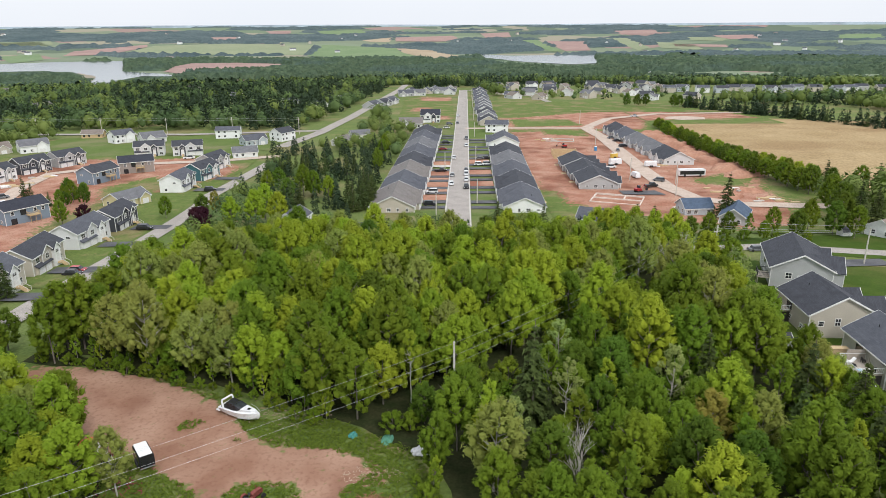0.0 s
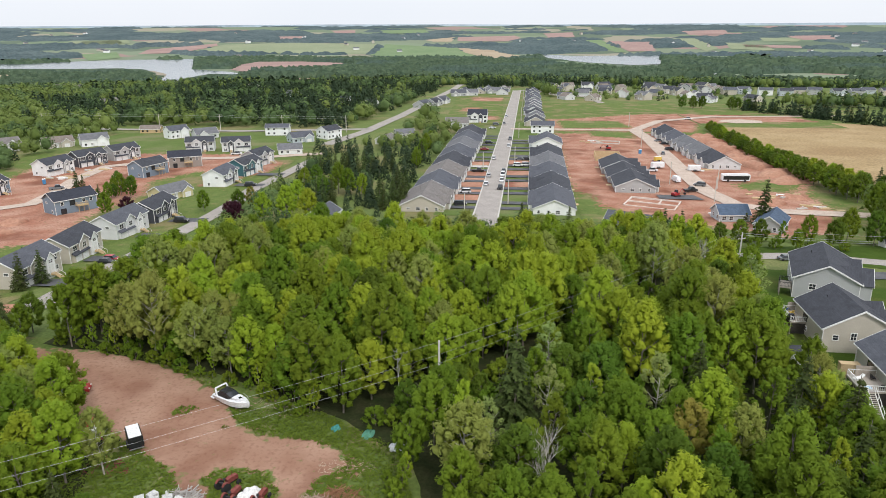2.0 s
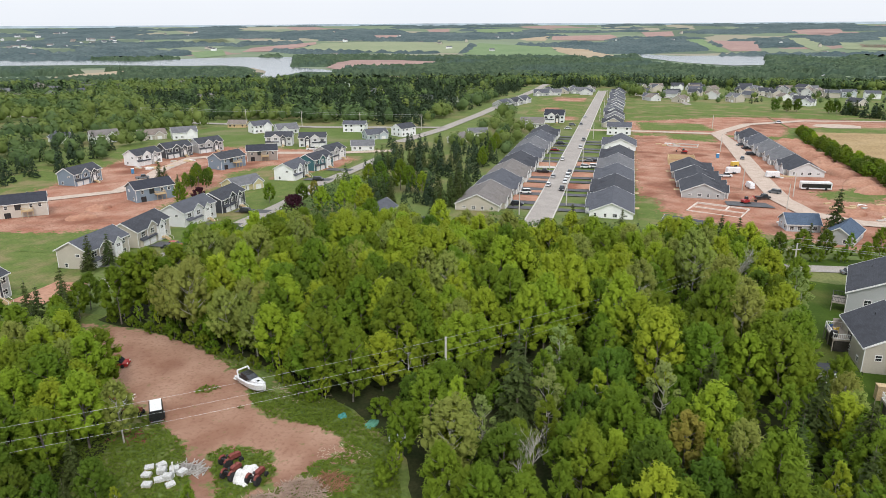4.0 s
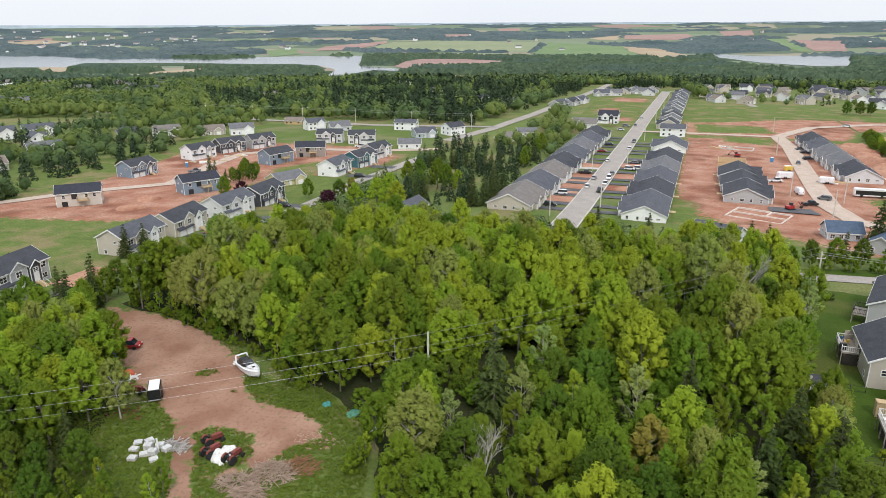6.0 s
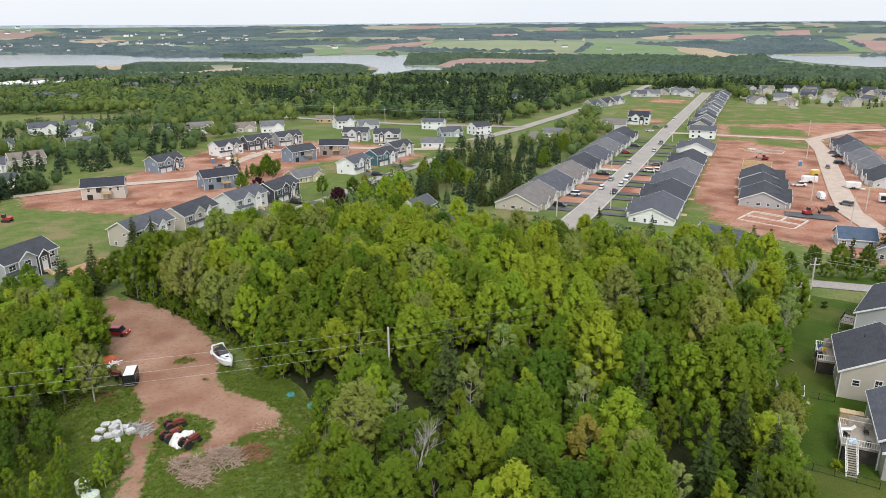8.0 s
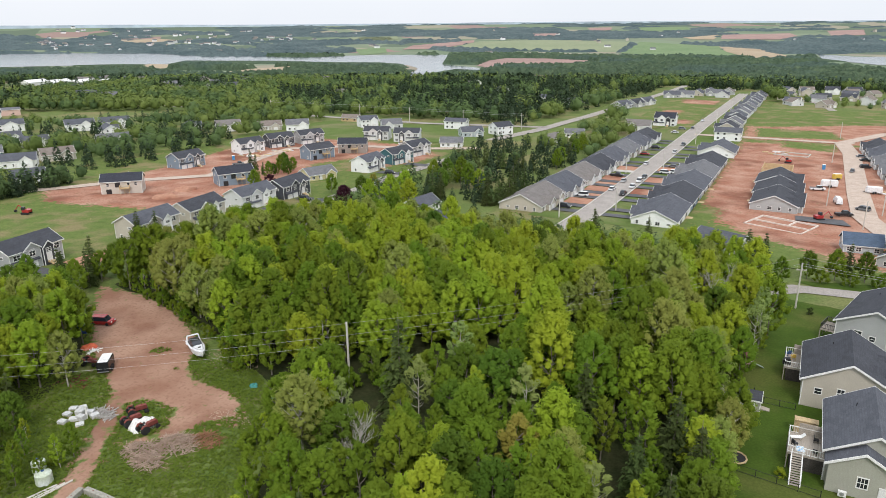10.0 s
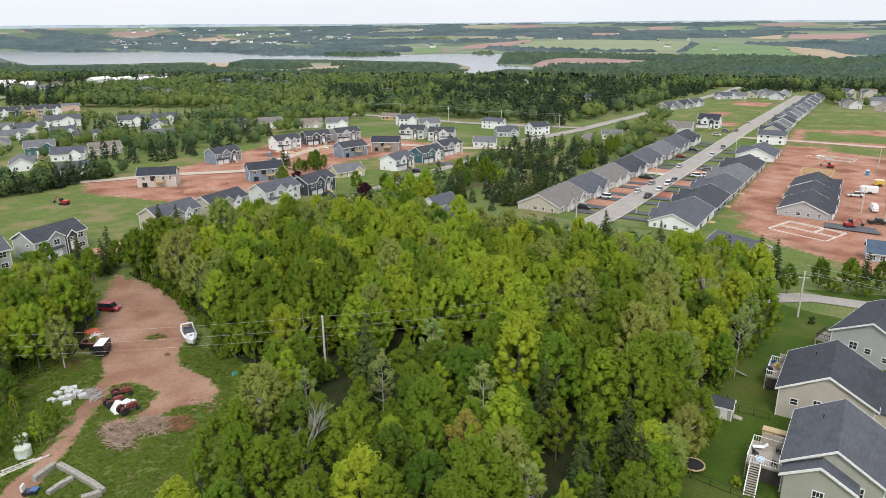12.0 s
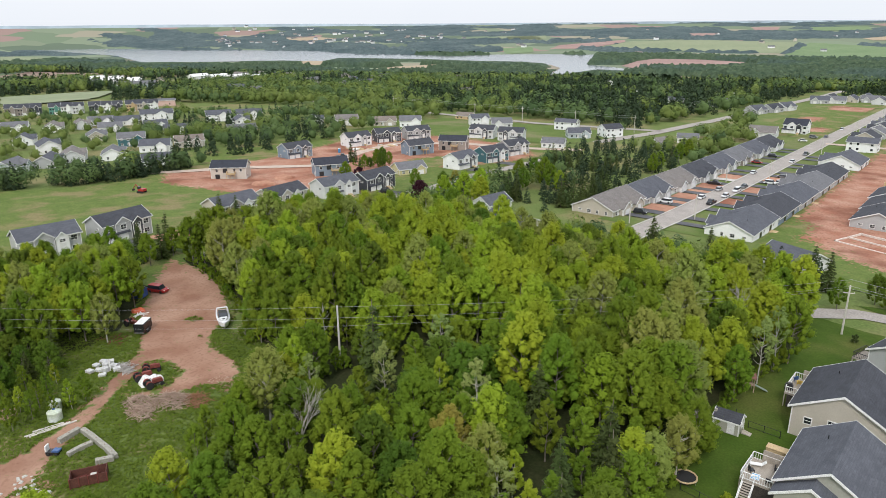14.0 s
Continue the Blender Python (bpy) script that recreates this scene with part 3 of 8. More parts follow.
splat_sheet("bare_lots", (-34, 9, 474, 700), 3, 9, 0.34, M_SITE, "patches of bare red soil between grass lots", [[(-8, 498), (4, 500), (5, 520), (-6, 524)], [(-20, 655), (6, 650), (10, 690), (-24, 694)], [(-26, 560), (-12, 556), (-10, 590), (-24, 588)]])
patch("far_lawn", [(24, 560), (40, 560), (60, 760), (30, 780)], M_ROUGH, "grass beside the upper street", 0.2, 15, 2.0)

# roads
STREET = [(4.1, 205), (4.7, 226), (7.2, 311), (10.1, 397), (14.7, 546), (22.3, 790)]
strip("main_street", STREET, 8.0, M_ROAD, "long straight grey residential street", 0.3)
for side in (-1, 1):
    strip("kerb", [(x + side * 4.2, y) for x, y in STREET], 0.5, M_CONC, "pale concrete kerb along the street", 0.42, "kerb")
strip("collector_road", [(-90, 380), (-78, 436), (-69, 520), (-63, 610), (-50, 800), (-42, 1050)], 8.0, M_ROAD, "wide grey road climbing past the houses", 0.35)
strip("cross_road", [(-560, 470), (-280, 440), (-160, 433), (-78, 446)], 7.0, M_ROAD, "grey cross road with wires beside it", 0.35)
strip("side_street", [(14, 451), (40, 452), (85, 450), (98, 452)], 6.0, M_GRAVEL, "unpaved side street", 0.4)
strip("new_street", [(92, 452), (94, 410), (92, 360), (90, 310), (89, 270), (93, 248), (106, 238), (140, 234)], 8.0, M_GRAVEL, "unfinished street of pale gravel", 0.45)
strip("gravel_lane", [(92, 450), (118, 500), (160, 530), (260, 545)], 7.0, M_GRAVEL, "dirt lane across the graded strip", 0.5)
strip("lane", [(58, 170), (68, 178), (90, 181), (112, 175), (150, 165)], 6.0, M_ROAD, "grey lane behind the back lawns", 0.15)
strip("crescent", [(-205, 172), (-190, 200), (-181, 213), (-163, 232), (-167, 254), (-174, 276), (-178, 308), (-150, 330), (-110, 338), (-84, 350)], 6.5, M_GRAVEL, "new crescent of pale gravel", 0.4)
strip("close", [(-88, 126), (-88, 150), (-88, 240), (-90, 262), (-84, 330)], 6.0, M_ROAD, "quiet street in front of the houses", 0.35)
strip("far_street", [(24, 790), (60, 770), (90, 700), (96, 640)], 6.0, M_ROAD, "grey street among distant houses", 0.4)

# river, sand and fields
RIVERS = []
for nm, poly in (("river", [(-7500, 2170), (-5670, 2160), (-4360, 2045), (-3580, 1886), (-3030, 1903), (-2720, 2060), (-2320, 2187), (-1883, 2023), (-1725, 2109), (-1480, 2077), (-1427, 2213), (-1270, 2355), (-1076, 2405),
                           (-875, 1946), (-827, 1836), (-672, 1722), (-605, 1636), (-700, 1652), (-687, 1492), (-652, 1388), (-688, 1365), (-778, 1578), (-940, 1803), (-1035, 1852), (-1156, 1819), (-1430, 1823),
                           (-1588, 1776), (-1721, 1746), (-1602, 1558), (-1742, 1517), (-1960, 1310), (-2060, 1213), (-2640, 1437), (-3300, 1531), (-3684, 1569), (-3763, 1446), (-4415, 1286)]),
                 ("river", [(146, 2813), (252, 2644), (371, 2678), (571, 2703), (457, 2109), (368, 2056), (253, 2196), (148, 2474)])):
    RIVERS.append(poly)
    patch(nm, poly, M_WATER, "calm pale river reflecting the sky", 0.0, 60, 6.0, "water", flat=WATER_Z)
patch("sand_spit", [(-700, 1385), (-800, 1637), (-905, 1770), (-865, 1584), (-746, 1390)], M_SAND, "tidal sand spit at the river bend", 1.2, 60, 6.0)
FIELDS = []


def field(poly, mat, label):
    FIELDS.append(poly)
    patch("field", poly, mat, label, 1.2, 60, 5.0, "field")


field([(-518, 2718), (-549, 3292), (-210, 3172), (-36, 2358), (-286, 2504)], M_FGREEN, "large bright green grain field")
field([(-210, 3172), (-39, 3088), (110, 2419), (-27, 2355)], M_FTAN, "tan stubble field on the slope")
field([(-1265, 2768), (-1255, 3135), (-992, 3288), (-579, 3287), (-544, 2823), (-848, 2797), (-1003, 2800)], M_FLIGHT, "pale green meadow on the far slope")
field([(-1470, 2852), (-1311, 3184), (-1264, 3079), (-1287, 2745), (-1428, 2684)], M_FRED, "narrow ploughed field on the far shore")
field([(-712, 1812), (-778, 2070), (-782, 2222), (-647, 2243), (-486, 2160), (-439, 1983), (-474, 1839), (-550, 1799), (-659, 1746)], M_FRED, "ploughed red field beyond the river")
field([(-516, 1471), (-500, 1550), (-350, 1491), (-342, 1404)], M_FRED, "red clearing behind the wood")
field([(-248, 3771), (49, 3920), (82, 3761), (16, 3554), (-233, 3525)], M_FRED, "distant red field under the skyline")
field([(375, 3577), (468, 3599), (496, 2984), (450, 2991)], M_FGREEN, "light green pasture strip")
field([(486, 3527), (682, 3467), (620, 3019), (511, 3009)], M_FRED, "red field between pastures")
field([(818, 3653), (929, 3639), (896, 3115), (816, 2997)], M_FLIGHT, "light pasture across the valley")
field([(979, 4167), (1238, 4220), (1165, 3913), (955, 3864)], M_FRED, "red field below the skyline")
field([(1384, 3758), (1620, 3760), (1530, 3482), (1388, 3502)], M_FRED, "small far red field")
field([(1049, 3292), (1262, 3207), (1232, 3098), (1018, 3153)], M_FRED, "narrow red field on the far slope")
field([(1237, 3666), (1413, 3567), (1326, 3410), (1196, 3461)], M_FLIGHT, "pale meadow on the far slope")
field([(-1174, 3621), (-1048, 3678), (-988, 3511), (-1073, 3429)], M_FRED, "small red field beyond the farms")
field([(-1005, 4099), (-876, 4169), (-832, 3954), (-926, 3896)], M_FRED, "far red field under the hills")
field([(210, 4065), (374, 4129), (359, 3796), (222, 3740)], M_FRED, "far red field beside woods")
field([(-403, 3568), (-263, 3767), (-258, 3488), (-352, 3473)], M_FTAN, "pale field corner on the slope")
field([(-1634, 2638), (-1540, 2733), (-1396, 2506), (-1381, 2282)], M_FGREEN, "green field at the shore")
field([(1000, 3392), (1129, 3224), (1093, 3013), (936, 3084)], M_FLIGHT, "long pasture across the valley")
field([(2013, 3699), (2268, 3739), (2127, 3464), (1898, 3430)], M_FGREEN, "far pasture among woods")
field([(-1954, 3175), (-1792, 3290), (-1694, 3128), (-1848, 2997)], M_FLIGHT, "pale meadow above the shore")
field([(-734, 4196), (-482, 4290), (-422, 4025), (-660, 3941)], M_FGREEN, "far green field under the hills")
field([(-1177, 1300), (-1215, 1471), (-1188, 1611), (-1069, 1472), (-1063, 1300)], M_FTAN, "tan field this side of the river")
field([(-1620, 1459), (-1672, 1560), (-1480, 1570), (-1446, 1393)], M_FTAN, "pale stubble by the river")
field([(-2997, 1158), (-2722, 1208), (-2425, 1062), (-2427, 943)], M_FLIGHT, "shore meadow")
field([(-669, 289), (-672, 371), (-659, 401), (-580, 332), (-582, 256)], M_FLIGHT, "green field behind the terrace of houses")
field([(-3114, 2654), (-3035, 2837), (-2803, 2791), (-2853, 2590)], M_FTAN, "pale field beside the far town")
field([(-2002, 3150), (-1838, 3274), (-1703, 3099), (-1830, 2993)], M_FLIGHT, "meadow beside the far town")

# ---- houses ----
MESHES = {}


def shared(key, build, mat):
    if key not in MESHES:
        MESHES[key] = build().mesh(key[0], mat)
    return MESHES[key]


def on_face(L, W, face, u, z, out=0.0):
    """Pose on a wall: x runs along it, -y points out."""
    if face == "front":
        return pose(u, -W / 2 - out, z)
    if face == "back":
        return pose(u, W / 2 + out, z, 0, 0, 180)
    if face == "left":
        return pose(-L / 2 - out, u, z, 0, 0, -90)
    return pose(L / 2 + out, u, z, 0, 0, 90)


def window(parent, m, w=0.9, h=1.2, bars=1):
    if parent.matrix_basis.translation.length > 400:
        return part("window", shared(("far_window", w, h), lambda: Shape().box(-w / 2, w / 2, -0.05, 0.05, 0, h), M_GLASS), None, parent, "", m)

    def frame_shape():
        t, b = 0.12, 0.03
        xs = [-w / 2 - t, -w / 2]
        for k in range(bars):
            x = -w / 2 + w * (k + 1) / (bars + 1)
            xs += [x - b, x + b]
        xs += [w / 2, w / 2 + t]
        zs = [-t, 0, h / 2 - b, h / 2 + b, h, h + t]
        return Shape().lattice(xs, zs, lambda i, j: i % 2 == 0 or j % 2 == 0, -0.07, 0.05)
    ob = part("window", shared(("window", w, h, bars), frame_shape, M_WHITE), None, parent, "", m)
    part("pane", shared(("pane", w, h), lambda: Shape().box(-w / 2, w / 2, -0.025, 0.03, 0, h), M_GLASS), None, ob)
    return ob


def door(parent, m, w=0.95, h=2.05, mat=None):
    def shape():
        s = Shape().box(-w / 2, w / 2, -0.05, 0.04, 0, h)
        s.box(-w / 2 - 0.1, -w / 2, -0.08, 0.04, 0, h + 0.1).box(w / 2, w / 2 + 0.1, -0.08, 0.04, 0, h + 0.1)
        s.box(-w / 2, w / 2, -0.08, 0.04, h, h + 0.1).box(-0.25, 0.25, -0.07, 0, h * 0.55, h * 0.88)
        return s
    return part("door", shared(("door", w, h, (mat or M_GDOOR).name), shape, mat or M_GDOOR), None, parent, "panelled entrance door", m)


def garage_door(parent, m, w=2.7, h=2.15):
    def shape():
        prof = [(0.05, 0)]
        for i in range(4):
            prof += [(-0.03, i * h / 4 + 0.01), (-0.06, i * h / 4 + 0.04), (-0.06, (i + 1) * h / 4 - 0.03), (-0.03, (i + 1) * h / 4)]
        return Shape().prism(prof + [(0.05, h)], -w / 2, w / 2)
    return part("garage_door", shared(("garage_door", w, h), shape, M_GDOOR), None, parent, "white sectional garage door", m)


def gable_body(parent, L, W, eave, rise, wall, roof, over=0.45, deep=1.6, trim=True, corners=True):
    """Walls, roof slabs, rake boards and corner boards of a gabled house with its ridge along x."""
    part("wall", Shape().prism([(-W / 2, -deep), (W / 2, -deep), (W / 2, eave), (0, eave + rise), (-W / 2, eave)], -L / 2, L / 2), wall, parent)
    k = rise / (W / 2)
    yo, zo = W / 2 + over, eave - over * k
    t = 0.2
    part("roof", Shape().prism([(-yo, zo), (0, eave + rise), (yo, zo), (yo, zo + t), (0, eave + rise + t), (-yo, zo + t)], -L / 2 - over, L / 2 + over), roof, parent)
    if trim:
        s = Shape()
        for x0, x1 in ((-L / 2 - over - 0.04, -L / 2 - over + 0.02), (L / 2 + over - 0.02, L / 2 + over + 0.04)):
            s.prism([(-yo - 0.03, zo - 0.1), (0, eave + rise - 0.1), (yo + 0.03, zo - 0.1), (yo + 0.03, zo + t + 0.03), (0, eave + rise + t + 0.03), (-yo - 0.03, zo + t + 0.03)], x0, x1)
        for sy in (-1, 1):
            y0, y1 = sorted((sy * (yo - 0.01), sy * (yo + 0.05)))
            s.box(-L / 2 - over, L / 2 + over, y0, y1, zo - 0.06, zo + t - 0.02)
        part("fascia", s, M_WHITE, parent, "white rake and fascia boards")
    if corners:
        board = shared(("corner_board", eave), lambda: Shape().box(-0.07, 0.07, -0.07, 0.07, 0.05, eave - 0.05), M_WHITE)
        for x in (-L / 2, L / 2):
            for y in (-W / 2, W / 2):
                part("corner_board", board, None, parent, "", pose(x, y, 0))
    if corners:
        part("vent_pipe", Shape().tube((L * 0.2, W * 0.2, eave + rise * 0.55), (L * 0.2, W * 0.2, eave + rise * 0.6 + 0.7), 0.06, 0.06), M_BLACK, parent)


def front_wing(parent, L, W, eave, rise, u, w, d, e, r, wall, roof, over=0.3, side=-1):
    """A cross gable that stands d in front of the long wall."""
    yf = -W / 2 - d
    back = W / 2 * (1 - max(0.0, e + r - eave) / rise)
    yb = -max(0.2, min(back, W / 2 - 0.1)) + 0.15
    part("gable_wing", Shape().prism([(u - w / 2, -1.4), (u + w / 2, -1.4), (u + w / 2, e), (u, e + r), (u - w / 2, e)], yf, -W / 2 + 0.5, "y"), wall, parent)
    k = r / (w / 2)
    xo, zo, t = w / 2 + over, e - over * k, 0.18
    part("gable_roof", Shape().prism([(u - xo, zo), (u, e + r), (u + xo, zo), (u + xo, zo + t), (u, e + r + t), (u - xo, zo + t)], yf - over, yb, "y"), roof, parent)
    s = Shape().prism([(u - xo - 0.03, zo - 0.12), (u, e + r - 0.14), (u + xo + 0.03, zo - 0.12), (u + xo + 0.03, zo + t + 0.03), (u, e + r + t + 0.03), (u - xo - 0.03, zo + t + 0.03)], yf - over - 0.05, yf - over + 0.02, "y")
    for sx in (-1, 1):
        s.box(u + sx * w / 2 - 0.07, u + sx * w / 2 + 0.07, yf - 0.06, yf + 0.08, 0.05, e - 0.1)
    part("gable_trim", s, M_WHITE, parent)


def stairs(parent, x, y, top, w=1.3, mat=None):
    """Steps from a door sill down towards -y."""
    s = Shape()
    n = max(2, int(round(top / 0.18)))
    prof = [(y, top - 0.4), (y, top), (y - 1.0, top)]
    for i in range(n):
        prof += [(y - 1.0 - i * 0.26, top - (i + 1) * 0.18), (y - 1.0 - (i + 1) * 0.26, top - (i + 1) * 0.18)]
    prof += [(y - 1.0 - n * 0.26, -0.3), (y - 0.7 - n * 0.26, -0.3), (y - 1.0, top - 0.45)]
    s.prism(prof, x - w / 2, x + w / 2)
    part("entry_steps", s, mat or M_LUMBER, parent, "new wooden entry steps")
    for sx in (-1, 1):
        r = Shape()
        xx = x + sx * (w / 2 + 0.04)
        r.tube((xx, y - 0.9, top + 0.9), (xx, y - 1.0 - n * 0.26, 0.9), 0.045, 0.045, 4)
        r.tube((xx, y - 1.0 - n * 0.26, 0), (xx, y - 1.0 - n * 0.26, 0.95), 0.045, 0.045, 4)
        r.tube((xx, y - 0.9, top - 0.1), (xx, y - 0.9, top + 0.95), 0.045, 0.045, 4)
        part("handrail", r, M_WHITE, parent)


def deck(parent, x0, x1, y0, y1, z, rail=True, mat=None, railmat=None):
    """A raised deck with posts, boards and a rail on its free sides (y1 is the free edge)."""
    part("deck_frame", Shape().box(x0, x1, min(y0, y1), max(y0, y1), z - 0.28, z - 0.06), mat or M_DECK, parent)
    n = max(3, int(abs(x1 - x0) / 0.3))
    wide, deep = (x1 - x0) / n, abs(y1 - y0)
    board = Shape().box(0.01, wide - 0.01, 0, deep, -0.05, 0).mesh("plank", mat or M_DECK)
    for i in range(n):
        part("plank", board, None, parent, "", pose(x0 + wide * i, min(y0, y1), z))
    yy = y1 - 0.08 * (1 if y1 > y0 else -1)
    for x in (x0 + 0.1, (x0 + x1) / 2, x1 - 0.1):
        part("deck_post", Shape().box(x - 0.07, x + 0.07, yy - 0.07, yy + 0.07, -1.2, z - 0.1), mat or M_DECK, parent)
    if rail:
        r = Shape()
        runs = [((x0 + 0.06, yy), (x1 - 0.06, yy)), ((x0 + 0.06, y0), (x0 + 0.06, yy)), ((x1 - 0.06, y0), (x1 - 0.06, yy))]
        for (ax, ay), (bx, by) in runs:
            r.tube((ax, ay, z + 1.0), (bx, by, z + 1.0), 0.06, 0.06, 4)
            r.tube((ax, ay, z + 0.12), (bx, by, z + 0.12), 0.04, 0.04, 4)
            k = max(2, int(math.hypot(bx - ax, by - ay) / 0.28))
            for i in range(k + 1):
                q = i / k
                r.tube((ax + (bx - ax) * q, ay + (by - ay) * q, z), (ax + (bx - ax) * q, ay + (by - ay) * q, z + 1.0), 0.03, 0.03, 4)
        part("deck_rail", r, railmat or M_WHITE, parent, "white deck railing")


def split_house(x, y, rot, wall, accent, roof="dark", L=14.5, W=8.8, eave=5.3, rise=2.3, rear_deck=False, flip=1, label="", group="new two-storey houses"):
    """Two-storey split-entry house: garages and a gable on one side, a dark entry gable on the other."""
    z = gz(x, y)
    h = thing("house", x, y, z, rot, label or f"two-storey {wall} sided house with {roof} shingle roof and white trim", "house", group)
    A, B, R = WALLS[wall], WALLS[accent], ROOFS[roof]
    gable_body(h, L, W, eave, rise, A, R)
    f = flip
    front_wing(h, L, W, eave, rise, -1.6 * f, 4.6, 0.5, eave - 0.1, 1.7, A, R)
    front_wing(h, L, W, eave, rise, 2.5 * f, 3.0, 1.0, eave - 0.4, 1.4, B, R)
    for u in (-5.3, -2.0):
        garage_door(h, on_face(L, W, "front", u * f, 0.1, 0.72 if u == -5.3 else 0.72))
    s = Shape().box(min(-7.0 * f, -0.2 * f), max(-7.0 * f, -0.2 * f), -W / 2 - 0.7, -W / 2, -1.2, 2.5)
    part("garage_front", s, A, h)
    xs = sorted((-7.3 * f, 0.1 * f))
    part("pent_roof", Shape().prism([(-W / 2 - 1.1, 2.45), (-W / 2 + 0.05, 3.1), (-W / 2 + 0.05, 3.25), (-W / 2 - 1.1, 2.6)], xs[0], xs[1]), R, h)
    window(h, on_face(L, W, "front", -5.4 * f, 3.4, 0.02), 1.7, 1.2, 1)
    window(h, on_face(L, W, "front", -1.6 * f, 3.5, 0.52), 1.5, 1.25, 1)
    window(h, on_face(L, W, "front", 2.5 * f, 3.75, 1.02), 1.3, 0.7, 1)
    door(h, on_face(L, W, "front", 2.5 * f, 1.25, 1.02), 1.3, 2.1)
    stairs(h, 2.5 * f, -W / 2 - 1.0, 1.2)
    window(h, on_face(L, W, "front", 5.6 * f, 3.5, 0.02), 1.5, 1.25, 1)
    window(h, on_face(L, W, "front", 5.6 * f, 0.9, 0.02), 1.5, 1.1, 1)
    for face in ("left", "right"):
        window(h, on_face(L, W, face, -1.6, 3.9, 0.02), 1.1, 0.55, 0)
        window(h, on_face(L, W, face, 2.0, 1.0, 0.02), 0.8, 0.9, 0)
    for u in (-5.2, -2.6, 4.8):
        window(h, on_face(L, W, "back", u * f, 3.5, 0.02), 0.9, 1.1, 0)
    door(h, on_face(L, W, "back", 1.3 * f, 3.0, 0.02), 1.7, 2.05, M_GLASS)
    door(h, on_face(L, W, "back", 4.6 * f, 0.2, 0.02), 1.7, 2.05, M_GLASS)
    if rear_deck:
        deck(h, 1.3 * -f - 1.8, 1.3 * -f + 1.8, W / 2, W / 2 + 2.4, 2.9, True, M_LUMBER, M_LUMBER)
    return h


def bungalow(x, y, rot, wall, roof, L=21.0, W=15.5, eave=2.8, rise=3.5, label="", group="terrace of bungalows", wing=True, patio=True):
    """Low semi-detached house with a wide gable and a garage gable towards the street."""
    z = gz(x, y)
    h = thing("house", x, y, z, rot, label or f"low {wall} sided semi-detached house with {roof} shingle gable roof", "house", group)
    A, R = WALLS[wall], ROOFS[roof]
    gable_body(h, L, W, eave, rise, A, R)
    if wing:
        for u, w in ((4.6, 5.4), (-4.6, 5.4)):
            front_wing(h, L, W, eave, rise, u, w, 1.6, eave, 1.9, A, R)
            garage_door(h, on_face(L, W, "front", u, 0.1, 1.62), 2.8, 2.2)
            door(h, on_face(L, W, "front", u + (3.6 if u > 0 else -3.6), 0.2, 0.02))
            window(h, on_face(L, W, "front", u + (5.0 if u > 0 else -5.0), 0.9, 0.02), 0.9, 1.2, 0)
            part("porch_post", Shape().box(u + (2.9 if u > 0 else -2.9) - 0.12, u + (2.9 if u > 0 else -2.9) + 0.12, -W / 2 - 1.5, -W / 2 - 1.25, -0.5, eave - 0.3), M_WHITE, h)
    for face in ("left", "right"):
        for u, w in ((-5.2, 0.7), (-1.9, 0.7), (1.2, 1.3), (4.6, 1.1)):
            window(h, on_face(L, W, face, u, 1.15 if w != 1.1 else 1.5, 0.02), w, 1.0 if w != 1.1 else 0.45, 1 if w == 1.3 else 0)
    if patio:
        for u in (-5, 5):
            door(h, on_face(L, W, "back", u, 0.2, 0.02), 1.7, 2.05, M_GLASS)
            window(h, on_face(L, W, "back", u - 3.2, 1.1, 0.02), 1.0, 1.0, 0)
            part("patio_step", Shape().box(u - 1.3, u + 1.3, W / 2, W / 2 + 2.2, -0.4, 0.15), M_LUMBER, h, "small new wooden patio deck")
    return h


def simple_house(x, y, rot, wall, roof, L=12.0, W=9.0, eave=3.0, rise=2.4, label="", wing=0.0, group="distant houses", cat="house", name="house"):
    """A plain gabled house seen from afar, with windows, door and maybe a front gable."""
    z = gz(x, y)
    h = thing(name, x, y, z, rot, label or f"{wall} sided house with a {roof} gable roof", cat, group)
    A, R = WALLS[wall], ROOFS[roof]
    far = math.hypot(x, y) > 440
    gable_body(h, L, W, eave, rise, A, R, trim=True, corners=not far)
    if wing:
        front_wing(h, L, W, eave, rise, wing, L * 0.36, 1.2, eave - 0.05, rise * 0.72, A, R)
        garage_door(h, on_face(L, W, "front", wing, 0.1, 1.22), 2.6, 2.1)
        door(h, on_face(L, W, "front", -wing * 0.35, 0.2, 0.02))
    n = 2 if eave > 4.5 else 1
    for k in range(n):
        for u in (-L * 0.36, L * 0.34) if math.hypot(x, y) > 600 else (-L * 0.36, -L * 0.12, L * 0.34):
            if not wing or abs(u - wing) > L * 0.2:
                window(h, on_face(L, W, "front", u, 1.0 + 2.6 * k, 0.02), 1.1, 1.1, 1)
            if not far:
                window(h, on_face(L, W, "back", u, 1.0 + 2.6 * k, 0.02), 1.1, 1.1, 1)
        for face in ("left", "right") if math.hypot(x, y) < 600 else ("left",):
            window(h, on_face(L, W, face, -W * 0.22, 1.0 + 2.6 * k, 0.02), 0.9, 1.1, 0)
            if not far:
                window(h, on_face(L, W, face, W * 0.22, 1.0 + 2.6 * k, 0.02), 0.9, 1.1, 0)
    return h


# houses of the new crescent and the close
split_house(-168.7, 191.7, 221, "tan", "white", "black", rear_deck=True, label="unfinished two-storey tan house with dark roof and small rear balcony")
split_house(-191, 246, 84, "blue", "charcoal", "dark")
split_house(-142, 224, 238, "blue", "white", "black", rear_deck=True, label="two-storey slate blue house with new wooden rear deck")
split_house(-193, 291.5, 75, "white", "grey", "dark")
